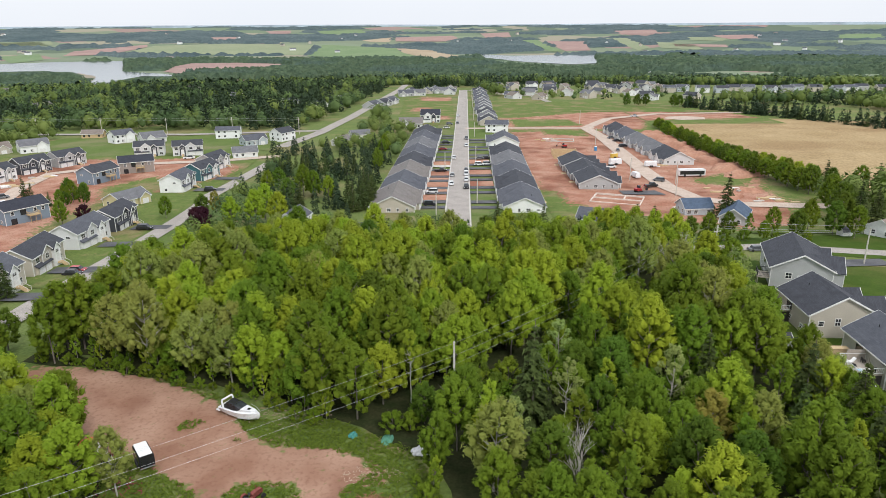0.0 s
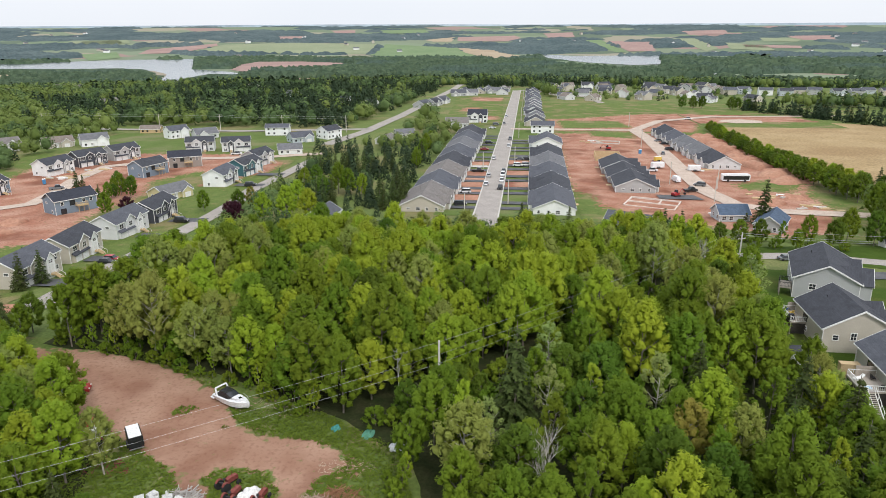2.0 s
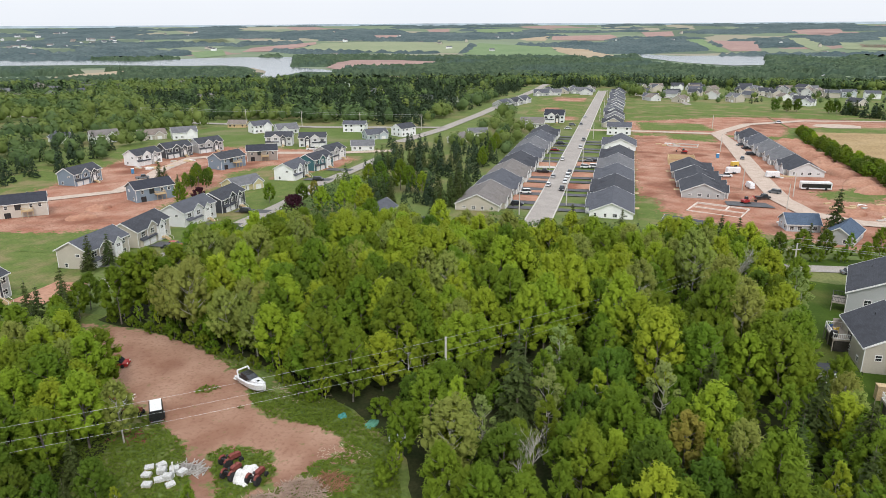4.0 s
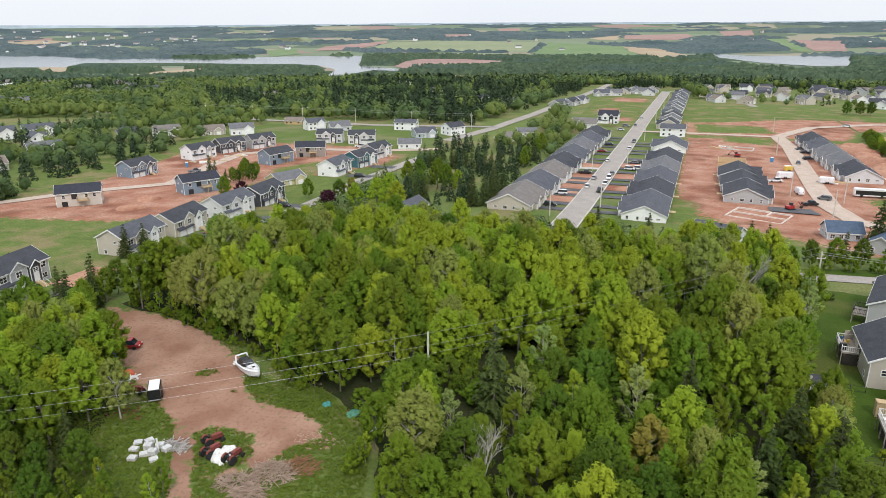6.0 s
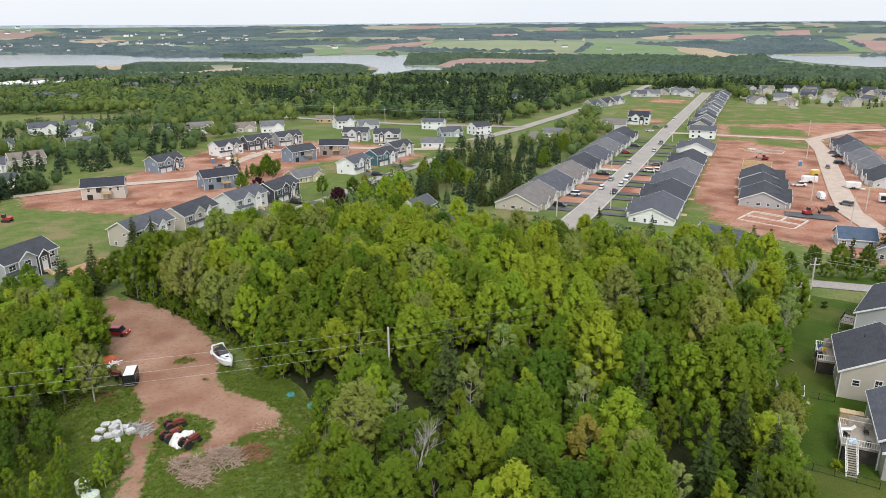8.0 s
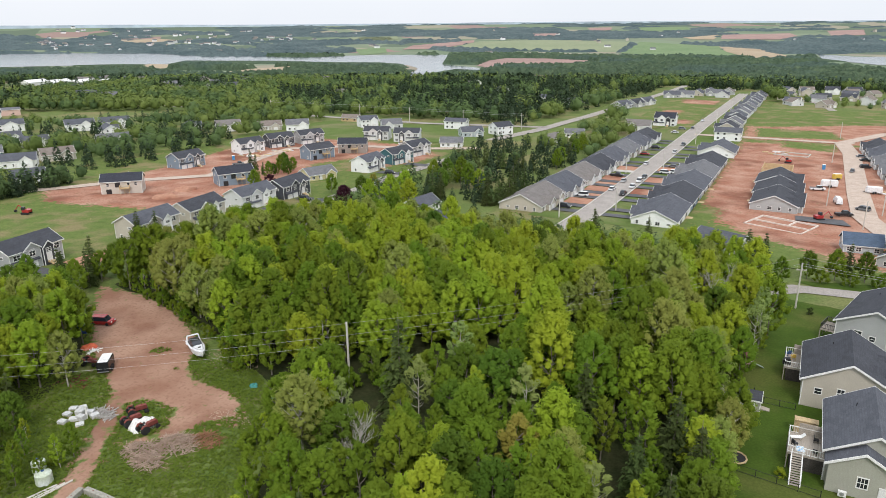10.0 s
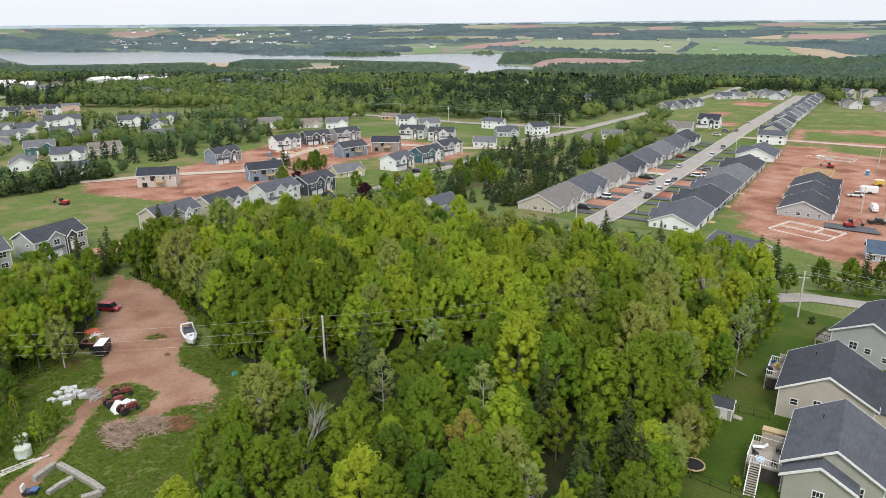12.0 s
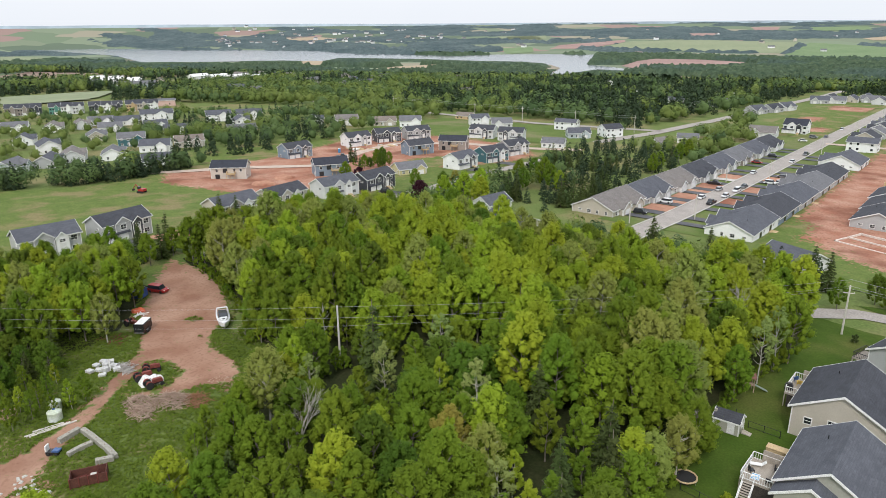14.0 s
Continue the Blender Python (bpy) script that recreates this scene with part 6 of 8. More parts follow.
def car(x, y, rot, colour, kind="car"):
    h = thing("car" if kind != "van" else "van", x, y, gz(x, y) + (0.42 if y > 180 else 0.06), rot, f"{colour} parked {kind} with dark windows", kind, "parked vehicles")
    P = PAINT[colour]
    L, W, H = {"car": (4.6, 1.8, 1.45), "suv": (4.7, 1.9, 1.75), "pickup": (5.6, 1.95, 1.85), "van": (5.6, 2.0, 2.3)}[kind]
    low = H * 0.55
    prof = [(-L / 2, 0.35), (-L / 2 + 0.1, low), (L / 2 - 0.25, low * 0.93), (L / 2, low * 0.72), (L / 2, 0.3), (-L / 2 + 0.1, 0.25)]
    part("body", Shape().prism(prof, -W / 2, W / 2, "y"), P, h)
    if kind == "pickup":
        cab = (-0.6, 1.25)
    elif kind == "van":
        cab = (-L / 2 + 0.1, L / 2 - 0.9)
    elif kind == "suv":
        cab = (-L / 2 + 0.15, 0.95)
    else:
        cab = (-L / 2 + 0.75, 0.85)
    a, b = cab
    s = Shape().add([(a, -W / 2 + 0.06, low - 0.02), (b + 0.55, -W / 2 + 0.06, low - 0.06), (b + 0.55, W / 2 - 0.06, low - 0.06), (a, W / 2 - 0.06, low - 0.02),
                     (a + 0.3, -W / 2 + 0.2, H - 0.06), (b, -W / 2 + 0.2, H - 0.06), (b, W / 2 - 0.2, H - 0.06), (a + 0.3, W / 2 - 0.2, H - 0.06)],
                    [(0, 3, 2, 1), (4, 5, 6, 7), (0, 1, 5, 4), (1, 2, 6, 5), (2, 3, 7, 6), (3, 0, 4, 7)])
    part("cabin", s, M_GLASS if kind != "van" else P, h, "dark glass cabin" if kind != "van" else "")
    part("roof_panel", Shape().box(a + 0.3, b, -W / 2 + 0.2, W / 2 - 0.2, H - 0.06, H), P, h)
    if kind == "van":
        part("windscreen", Shape().add([(b + 0.57, -0.85, low), (b + 0.57, 0.85, low), (b + 0.06, 0.75, H - 0.15), (b + 0.06, -0.75, H - 0.15), (b + 0.3, -0.85, low), (b + 0.3, 0.85, low)], [(0, 1, 2, 3), (0, 4, 5, 1), (2, 3, 4, 5)]), M_GLASS, h)
    if kind == "pickup":
        part("load_bed", Shape().box(-L / 2 + 0.12, -0.7, -W / 2 + 0.1, W / 2 - 0.1, low - 0.3, low + 0.01), M_BLACK, h)
    for sy in (-1, 1):
        part("headlight", Shape().box(L / 2 - 0.1, L / 2 + 0.02, sy * 0.65 - 0.16, sy * 0.65 + 0.16, low * 0.72, low * 0.86), M_WHITE, h)
        part("tail_light", Shape().box(-L / 2 - 0.01, -L / 2 + 0.1, sy * 0.7 - 0.12, sy * 0.7 + 0.12, low * 0.75, low * 0.92), M_RUST, h)
    wheels(h, (-L * 0.3, L * 0.31), W - 0.1, 0.34)
    return h


for x, y, rot, c, k in ((-5.0, 238.2, 0, "black", "suv"), (-4.5, 260, 180, "white", "suv"), (-1.4, 305.5, 0, "black", "pickup"), (4.4, 276, 88, "white", "car"), (4.8, 295, 88, "silver", "car"),
                        (10.6, 284.6, 268, "white", "car"), (11.0, 297.4, 268, "white", "suv"), (11.4, 306.6, 268, "grey", "car"), (10.2, 269, 268, "black", "pickup"), (7.6, 339, 88, "white", "car"),
                        (-0.4, 366, 0, "red", "car"), (1.4, 388, 0, "black", "suv"), (17.6, 336.6, 180, "grey", "car"), (16.6, 320.2, 0, "white", "suv"), (20.6, 321.8, 0, "white", "suv"), (20.9, 338, 0, "black", "car"),
                        (14.4, 404, 268, "grey", "pickup"), (13.6, 378, 268, "white", "car"), (13.4, 476, 88, "grey", "car"), (14.2, 520, 88, "white", "car"), (4, 470, 0, "grey", "suv"), (2, 452, 0, "white", "car"),
                        (81.9, 290, 100, "white", "van"), (82.6, 269.5, 20, "black", "pickup"), (89.2, 281, 150, "grey", "suv"), (76, 312, 10, "white", "pickup"), (97.7, 403, 10, "grey", "car"), (98.4, 392, 10, "black", "car"),
                        (97, 372, 15, "black", "suv"), (91, 359, 80, "grey", "car"), (140, 512, 5, "white", "pickup"), (-162, 246, 60, "white", "suv"), (-170, 258, 40, "grey", "pickup"), (-149, 322, 20, "black", "pickup"),
                        (-128, 344, 10, "white", "pickup"), (-93, 268.5, 10, "black", "suv"), (-92, 160.5, 0, "black", "car"), (-92.5, 163.6, 0, "red", "car"), (-94, 208, 0, "black", "suv"), (126, 183, 20, "black", "suv"), (84, 176.5, 5, "grey", "car")):
    if rot in (88, 268):                   # parked along the kerbs of the main street
        x = street_x(y) + (3.0 if rot == 268 else -3.0)
    car(x, y, rot, c, k)
jeep = car(-57.6, 92.6, 20, "red", "suv")
tagged(jeep, "red compact off-road car with black soft top, dusty")

bus = thing("bus", 106.5, 292.5, gz(106, 292) + 0.4, 2, "long dark-windowed white coach parked on the soil", "bus", "parked vehicles")
part("body", Shape().prism([(-5.6, 0.45), (-5.65, 2.9), (-5.4, 3.15), (5.4, 3.15), (5.65, 2.9), (5.7, 0.45)], -1.25, 1.25, "y"), PAINT["white"], bus)
part("side_band", Shape().box(-5.3, 5.3, -1.28, 1.28, 0.9, 2.5), PAINT["black"], bus, "black window band")
part("windscreen", Shape().box(5.6, 5.73, -1.1, 1.1, 1.2, 2.8), M_GLASS, bus)
wheels(bus, (-3.2, 3.6), 2.3, 0.5, 0.3)


def box_trailer(x, y, rot, L, W, H, paint, roofmat, label, rear="black"):
    """Enclosed tandem-axle trailer with a ribbed body, roof cap, rear doors, bars and tongue."""
    h = thing("cargo_trailer", x, y, gz(x, y) + (0.06 if y < 150 else 0.4), rot, label, "trailer", "trailers")
    part("body", Shape().prism([(-W / 2, 0.45), (-W / 2, H - 0.12), (-W / 2 + 0.12, H), (W / 2 - 0.12, H), (W / 2, H - 0.12), (W / 2, 0.45)], -L / 2, L / 2), paint, h)
    part("nose", Shape().add([(L / 2, -W / 2, 0.45), (L / 2, W / 2, 0.45), (L / 2, W / 2, H - 0.1), (L / 2, -W / 2, H - 0.1), (L / 2 + 0.6, -0.15, 0.5), (L / 2 + 0.6, 0.15, 0.5), (L / 2 + 0.6, 0.15, H - 0.3), (L / 2 + 0.6, -0.15, H - 0.3)],
                             [(4, 5, 6, 7), (0, 4, 7, 3), (5, 1, 2, 6), (3, 7, 6, 2), (0, 1, 5, 4)]), paint, h)
    part("roof_cap", Shape().box(-L / 2 + 0.12, L / 2 + 0.1, -W / 2 + 0.16, W / 2 - 0.16, H - 0.02, H + 0.05), roofmat, h, "white roof panel")
    part("tongue", Shape().tube((L / 2 + 0.3, 0, 0.5), (L / 2 + 1.4, 0, 0.5), 0.07, 0.07), M_BLACK, h)
    for sy in (-1, 1):
        part("rear_door", Shape().box(-L / 2 - 0.05, -L / 2, sy * W / 4 - W / 4 + 0.06, sy * W / 4 + W / 4 - 0.06, 0.55, H - 0.2), paint, h)
        part("fender", Shape().prism([(-0.75, 0.72), (-0.55, 0.86), (0.55, 0.86), (0.75, 0.72), (0.7, 0.68), (-0.7, 0.68)], sy * (W / 2 + 0.02) - 0.1, sy * (W / 2 + 0.02) + 0.1, "y"), M_BLACK, h)
        part("marker_light", Shape().box(-L / 2 - 0.07, -L / 2 - 0.04, sy * (W / 2 - 0.2) - 0.08, sy * (W / 2 - 0.2) + 0.08, 0.5, 0.62), M_RUST, h)
    part("bumper", Shape().box(-L / 2 - 0.12, -L / 2, -W / 2 + 0.05, W / 2 - 0.05, 0.4, 0.52), M_STEEL, h)
    wheels(h, (-0.38, 0.38), W + 0.05, 0.33)
    return h


box_trailer(-40.4, 79.4, 126, 3.5, 1.95, 2.2, PAINT["black"], M_WHITE, "black enclosed cargo trailer with white roof in the yard")
box_trailer(95.5, 314.5, 180, 5.0, 2.2, 2.6, PAINT["white"], M_WHITE, "white enclosed cargo trailer on the building site")
box_trailer(80.5, 320.5, 190, 5.5, 2.3, 2.7, PAINT["white"], M_WHITE, "white enclosed cargo trailer by the new houses")
box_trailer(84, 338, 200, 3.0, 2.0, 2.4, PAINT["yellow"], M_WHITE, "small tan site trailer with white roof")

# ---- the yard ----


def boat():
    h = thing("motor_boat", -30.5, 90.8, -0.35, -31, "white cabin cruiser with black cockpit on blocks", "boat")
    secs = [(-3.6, 1.25, 0.75, 1.75), (-1.8, 1.32, 0.6, 1.8), (0.4, 1.25, 0.55, 1.9), (2.2, 0.85, 0.7, 2.05), (3.4, 0.3, 1.15, 2.2), (3.9, 0.03, 1.7, 2.3)]
    s = Shape()
    rings = []
    for x, w, k, d in secs:
        rings.append([(x, 0, k), (x, -w * 0.8, k + 0.35), (x, -w, d), (x, -w * 0.86, d + 0.04), (x, w * 0.86, d + 0.04), (x, w, d), (x, w * 0.8, k + 0.35)])
    n = 7
    s.v = [p for r in rings for p in r]
    for i in range(len(rings) - 1):
        s.f += [(i * n + j, i * n + (j + 1) % n, (i + 1) * n + (j + 1) % n, (i + 1) * n + j) for j in range(n)]
    s.f += [tuple(range(n)), tuple(range((len(rings) - 1) * n, len(rings) * n))]
    part("hull", s, PAINT["white"], h)
    part("cabin_top", Shape().add([(0.2, -0.95, 1.9), (2.9, -0.5, 2.12), (2.9, 0.5, 2.12), (0.2, 0.95, 1.9), (0.5, -0.75, 2.35), (2.5, -0.35, 2.38), (2.5, 0.35, 2.38), (0.5, 0.75, 2.35)],
                                  [(4, 5, 6, 7), (0, 1, 5, 4), (1, 2, 6, 5), (2, 3, 7, 6), (3, 0, 4, 7)]), PAINT["white"], h)
    part("cockpit", Shape().box(-3.2, 0.1, -1.0, 1.0, 1.5, 1.9), PAINT["black"], h, "black cockpit cover")
    part("canvas_top", Shape().add([(-2.4, -1.0, 1.9), (0.0, -0.95, 1.95), (0.0, 0.95, 1.95), (-2.4, 1.0, 1.9), (-2.2, -0.8, 2.75), (-0.6, -0.75, 2.7), (-0.6, 0.75, 2.7), (-2.2, 0.8, 2.75)],
                                   [(4, 5, 6, 7), (0, 1, 5, 4), (2, 3, 7, 6), (3, 0, 4, 7)]), PAINT["black"], h, "black canvas")
    part("windscreen", Shape().add([(0.05, -0.95, 1.95), (0.75, -0.8, 2.3), (0.75, 0.8, 2.3), (0.05, 0.95, 1.95), (-0.55, -0.8, 2.72), (-0.55, 0.8, 2.72)], [(0, 1, 4), (1, 2, 5, 4), (2, 3, 5)]), M_GLASS, h)
    a = Shape()
    for p, q in (((-2.5, -1.15, 1.8), (-2.9, -1.0, 2.95)), ((-2.9, -1.0, 2.95), (-2.9, 1.0, 2.95)), ((-2.9, 1.0, 2.95), (-2.5, 1.15, 1.8))):
        a.tube(p, q, 0.14, 0.14, 6)
    part("radar_arch", a, PAINT["white"], h)
    part("hatch", Shape().box(1.5, 1.95, -0.25, 0.25, 2.36, 2.41), PAINT["black"], h)
    part("swim_platform", Shape().box(-4.3, -3.55, -1.1, 1.1, 0.95, 1.1), PAINT["white"], h)
    r = Shape()
    pts = [(1.0, -1.15, 2.4), (2.6, -0.7, 2.6), (3.9, 0, 2.75), (2.6, 0.7, 2.6), (1.0, 1.15, 2.4)]
    for p, q in zip(pts, pts[1:]):
        r.tube(p, q, 0.03, 0.03, 4)
    part("bow_rail", r, M_STEEL, h)
    for x, y in ((-2.4, -0.7), (-2.4, 0.7), (1.2, -0.5), (1.2, 0.5)):
        part("boat_stand", Shape().box(x - 0.12, x + 0.12, y - 0.12, y + 0.12, -0.1, 0.85), M_BRUSH, h)


boat()


def tractor(x, y, rot, label):
    h = thing("tractor", x, y, 0.1, rot, label, "tractor", "old tractors")
    part("engine_hood", Shape().prism([(0.0, 0.7), (0.0, 1.25), (0.3, 1.38), (1.5, 1.32), (1.62, 1.2), (1.62, 0.7)], -0.28, 0.28, "y"), M_RUST, h, "faded red hood")
    part("frame", Shape().box(-0.9, 1.7, -0.18, 0.18, 0.5, 0.75), M_BLACK, h)
    part("seat", Shape().box(-0.95, -0.5, -0.25, 0.25, 1.05, 1.15).box(-1.0, -0.9, -0.25, 0.25, 1.1, 1.4), M_BLACK, h)
    part("steering_wheel", Shape().tube((-0.2, 0, 1.25), (-0.32, 0, 1.5), 0.03, 0.03, 5).tube((-0.32, 0, 1.5), (-0.34, 0, 1.53), 0.2, 0.2, 12), M_BLACK, h)
    part("exhaust", Shape().tube((0.9, 0.1, 1.3), (0.9, 0.1, 1.95), 0.04, 0.04, 6), M_RUST, h)
    for sy in (-1, 1):
        part("rear_fender", Shape().prism([(-1.2, 1.1), (-0.9, 1.42), (-0.4, 1.42), (-0.1, 1.1), (-0.2, 1.05), (-0.5, 1.3), (-0.85, 1.3), (-1.1, 1.05)], sy * 0.65 - 0.15, sy * 0.65 + 0.15, "y"), M_RUST, h)
        part("rear_wheel", shared(("rear_wheel", 1), lambda: wheel_shape(0.65, 0.35), M_TYRE), None, h, "", pose(-0.65, sy * 0.7, 0.65))
        part("front_wheel", shared(("front_wheel", 1), lambda: wheel_shape(0.35, 0.2), M_TYRE), None, h, "", pose(1.4, sy * 0.55, 0.35))


tractor(-23.8, 71.2, 60, "old red tractor rusting on the grass")
tractor(-22.2, 68.8, 75, "second old red tractor beside the first")
tractor(-18.6, 68.6, 80, "old red tractor half under a white tarp")
tractor(-44.6, 79.3, 10, "small rusty red tractor by the trees")


def mound(name, x, y, z, rx, ry, h, mat, label, category, seed, n=22, spiky=0.25):
    """A lumpy heap or draped cover."""
    g = random.Random(seed)
    vs, fs = [], []
    for i in range(n + 1):
        for j in range(n + 1):
            u, v = i / n * 2 - 1, j / n * 2 - 1
            d = max(0.0, 1 - (abs(u) ** 2.4 + abs(v) ** 2.4))
            k = noise.noise(Vector((u * 2.2 + seed, v * 2.2, 0.3)))
            vs.append((u * rx * (1 + 0.12 * k), v * ry * (1 + 0.12 * k), h * d ** 0.5 * (0.8 + 0.45 * k) + (g.uniform(-spiky, spiky) * 0.3 if d > 0 else -0.1)))
    for i in range(n):
        for j in range(n):
            a = i * (n + 1) + j
            fs.append((a, a + n + 1, a + n + 2, a + 1))
    me = bpy.data.meshes.new(name)
    me.from_pydata(vs, [], fs)
    me.materials.append(mat)
    me.polygons.foreach_set("use_smooth", [True] * len(me.polygons))
    ob = new(name, me)
    ob.matrix_basis = pose(x, y, z, 0, 0, g.uniform(0, 180))
    return tagged(ob, label, category)


mound("tarp_cover", -20.2, 69.2, 0.08, 2.0, 1.5, 1.5, M_TARP, "crumpled white tarp over old machinery", "tarp", 3, spiky=0.12)
mound("orange_tarp", -50.4, 83.9, 0.05, 1.5, 1.0, 0.9, surf("orange_tarp", (0.5, 0.12, 0.05), (0.4, 0.08, 0.04), 1, 0.6, 0.3, 5), "orange tarp over a heap by the trees", "tarp", 5, spiky=0.1)
mound("soil_heap", -28.5, 49.6, 0.0, 2.2, 1.6, 0.9, surf("stone_heap", (0.3, 0.2, 0.13), (0.4, 0.29, 0.2), 1.2, 0.95, 0.5, 4), "heap of brown field stones", "stone heap", 6, spiky=0.9)
mound("tarp_bundle", -3.2, 81.6, 0.05, 1.5, 1.0, 0.9, surf("grey_plastic", (0.5, 0.5, 0.5), (0.62, 0.62, 0.61), 1.5, 0.5, 0.3, 5), "heap of grey plastic sheeting at the wood's edge", "rubbish heap", 8, spiky=0.4)
mound("garden_net", -8.2, 84.6, 0.04, 1.4, 0.9, 0.45, surf("green_netting", (0.06, 0.2, 0.13), (0.1, 0.26, 0.18), 2, 0.8, 0.3, 9), "heap of green netting at the wood's edge", "netting", 9, spiky=0.3)
mound("garden_net", -13.2, 85.6, 0.04, 0.7, 0.6, 0.7, surf("teal_netting", (0.04, 0.2, 0.18), (0.08, 0.28, 0.24), 2, 0.8, 0.3, 9), "small heap of teal netting", "netting", 10, spiky=0.3)


def sticks(name, x, y, rx, ry, h, n, mat, label, seed, lo=0.6, hi=2.6, r=0.05):
    """A tangled pile of branches: every one a tapered, randomly leaning stick."""
    g = random.Random(seed)
    s = Shape()
    for _ in range(n):
        a, d = g.uniform(0, 6.28), math.sqrt(g.random())
        px, py = rx * d * math.cos(a), ry * d * math.sin(a)
        z = h * (1 - d * d) * g.uniform(0.1, 1.0) + 0.05
        b, ln, t = g.uniform(0, 6.28), g.uniform(lo, hi), g.uniform(-0.25, 0.3)
        v = Vector((math.cos(b), math.sin(b), t)) * ln / 2
        c = Vector((px, py, z))
        k = r * g.uniform(0.5, 1.5)
        s.tube(c - v, c + v, k, k * 0.6, 4)
    me = s.mesh(name, mat)
    ob = new(name, me)
    ob.matrix_basis = pose(x, y, 0.05, 0, 0, 0)
    return tagged(ob, label, "brush pile", kind="stuff")


sticks("brush_pile", -15.0, 64.5, 3.0, 2.2, 1.1, 260, M_BRUSH, "tangled pile of dead branches and slash", 1)
sticks("brush_pile", -11.8, 68.0, 3.2, 2.4, 1.2, 300, M_BRUSH, "tangled pile of dead branches and slash", 2)
sticks("brush_pile", -12.5, 63.0, 2.6, 1.8, 0.9, 180, M_BRUSH, "tangled pile of dead branches and slash", 9)
sticks("brush_pile", -9.0, 70.5, 2.4, 2.0, 0.9, 160, surf("dead_conifer", (0.2, 0.1, 0.05), (0.3, 0.16, 0.09), 1, 0.95, 0.3, 6), "brown dead conifer boughs on the pile", 3)
sticks("scrap_boards", -28.6, 69.0, 2.6, 1.0, 0.7, 90, surf("grey_boards", (0.3, 0.28, 0.26), (0.42, 0.4, 0.37), 1, 0.9, 0.3, 6), "pile of weathered grey scrap boards", 4, 0.8, 2.6, 0.07)
sticks("wood_chips", -9.5, 76.5, 4.0, 2.6, 0.05, 150, surf("wood_scraps", (0.42, 0.32, 0.24), (0.5, 0.4, 0.3), 1, 0.9, 0.3, 6), "scattered wood scraps on the bare earth", 5, 0.2, 0.9, 0.03)
sticks("white_boards", -48.6, 83.2, 0.6, 0.8, 0.4, 14, M_WHITE, "leaning bundle of white boards", 6, 1.2, 2.2, 0.09)
sticks("twig_litter", -24, 90.5, 8.0, 2.5, 0.05, 120, M_BRUSH, "scattered twigs along the wood's edge", 7, 0.3, 1.4, 0.03)
sticks("scrap_iron", -41.5, 74.0, 3.5, 2.2, 0.3, 40, M_RUST, "scattered rusty farm scrap in the grass", 8, 0.5, 1.8, 0.06)


M_WRAP = surf("dusty_plastic_wrap", (0.42, 0.42, 0.41), (0.62, 0.62, 0.6), 1.6, 0.45, 0.4, 7.0)


def wrapped_bale(x, y, rot, k):
    h = thing("stone_pallet", x, y, 0.03, rot, "pallet of pale stone wrapped in plastic", "pallet", "stone pallets")
    part("pallet", Shape().box(-0.6, 0.6, -0.5, 0.5, 0.1, 0.14).box(-0.6, 0.6, -0.5, -0.4, 0, 0.1).box(-0.6, 0.6, -0.05, 0.05, 0, 0.1).box(-0.6, 0.6, 0.4, 0.5, 0, 0.1), M_LUMBER, h)
    part("wrapped_stone", Shape().prism([(-0.48, 0.14), (-0.5, 0.8 * k), (-0.4, 0.9 * k), (0.42, 0.88 * k), (0.5, 0.75 * k), (0.48, 0.14)], -0.58, 0.58), M_WRAP, h)


for x, y, r0, k in ((-31.6, 66.2, 20, 1.0), (-30.2, 66.9, 28, 0.9), (-30.0, 65.2, 15, 1.05), (-31.0, 64.6, 40, 0.7), (-33.2, 65.2, 5, 0.6), (-32.4, 67.3, 62, 0.85), (-28.9, 66.6, 75, 0.8), (-33.9, 66.8, 30, 0.5), (-31.9, 63.4, 12, 0.65), (-29.0, 64.1, 50, 0.55)):
    wrapped_bale(x, y + 1.3, r0, k)
plank = thing("white_plank", -29.6, 67.1, 0.0, 60, "white board standing among the pallets", "board")
part("board", Shape().box(-0.12, 0.12, -0.04, 0.04, 0, 2.4), M_WHITE, plank)

M_BLOCK = surf("weathered_concrete", (0.27, 0.26, 0.22), (0.36, 0.345, 0.30), 0.8, 0.9, 0.4, 5.0, c3=(0.2, 0.2, 0.16), big=0.6)


def block(x0, y0, x1, y1, w=0.75, h=0.85, label="large weathered concrete block"):
    d = math.hypot(x1 - x0, y1 - y0)
    ob = thing("concrete_block", (x0 + x1) / 2, (y0 + y1) / 2, 0.0, math.degrees(math.atan2(y1 - y0, x1 - x0)), label, "concrete block", "concrete blocks")
    c = 0.05
    part("block", Shape().prism([(-w / 2, 0), (-w / 2, h - c), (-w / 2 + c, h), (w / 2 - c, h), (w / 2, h - c), (w / 2, 0)], -d / 2 + 0.02, d / 2 - 0.02), M_BLOCK, ob)
    part("lifting_ring", Shape().box(-0.1, 0.1, -0.03, 0.03, h, h + 0.05), M_RUST, ob)


block(-14.3, 51.6, -15.0, 54.9)
block(-14.4, 55.1, -11.6, 55.1)
block(-11.6, 55.1, -8.9, 55.0)
block(-8.9, 55.0, -6.4, 54.9)
block(-6.4, 54.9, -4.0, 54.6)
block(-4.0, 54.4, -5.2, 52.4)
block(-10.2, 54.4, -10.3, 52.6, 0.7, 0.7)
block(-10.3, 52.6, -10.0, 50.9, 0.7, 0.7)

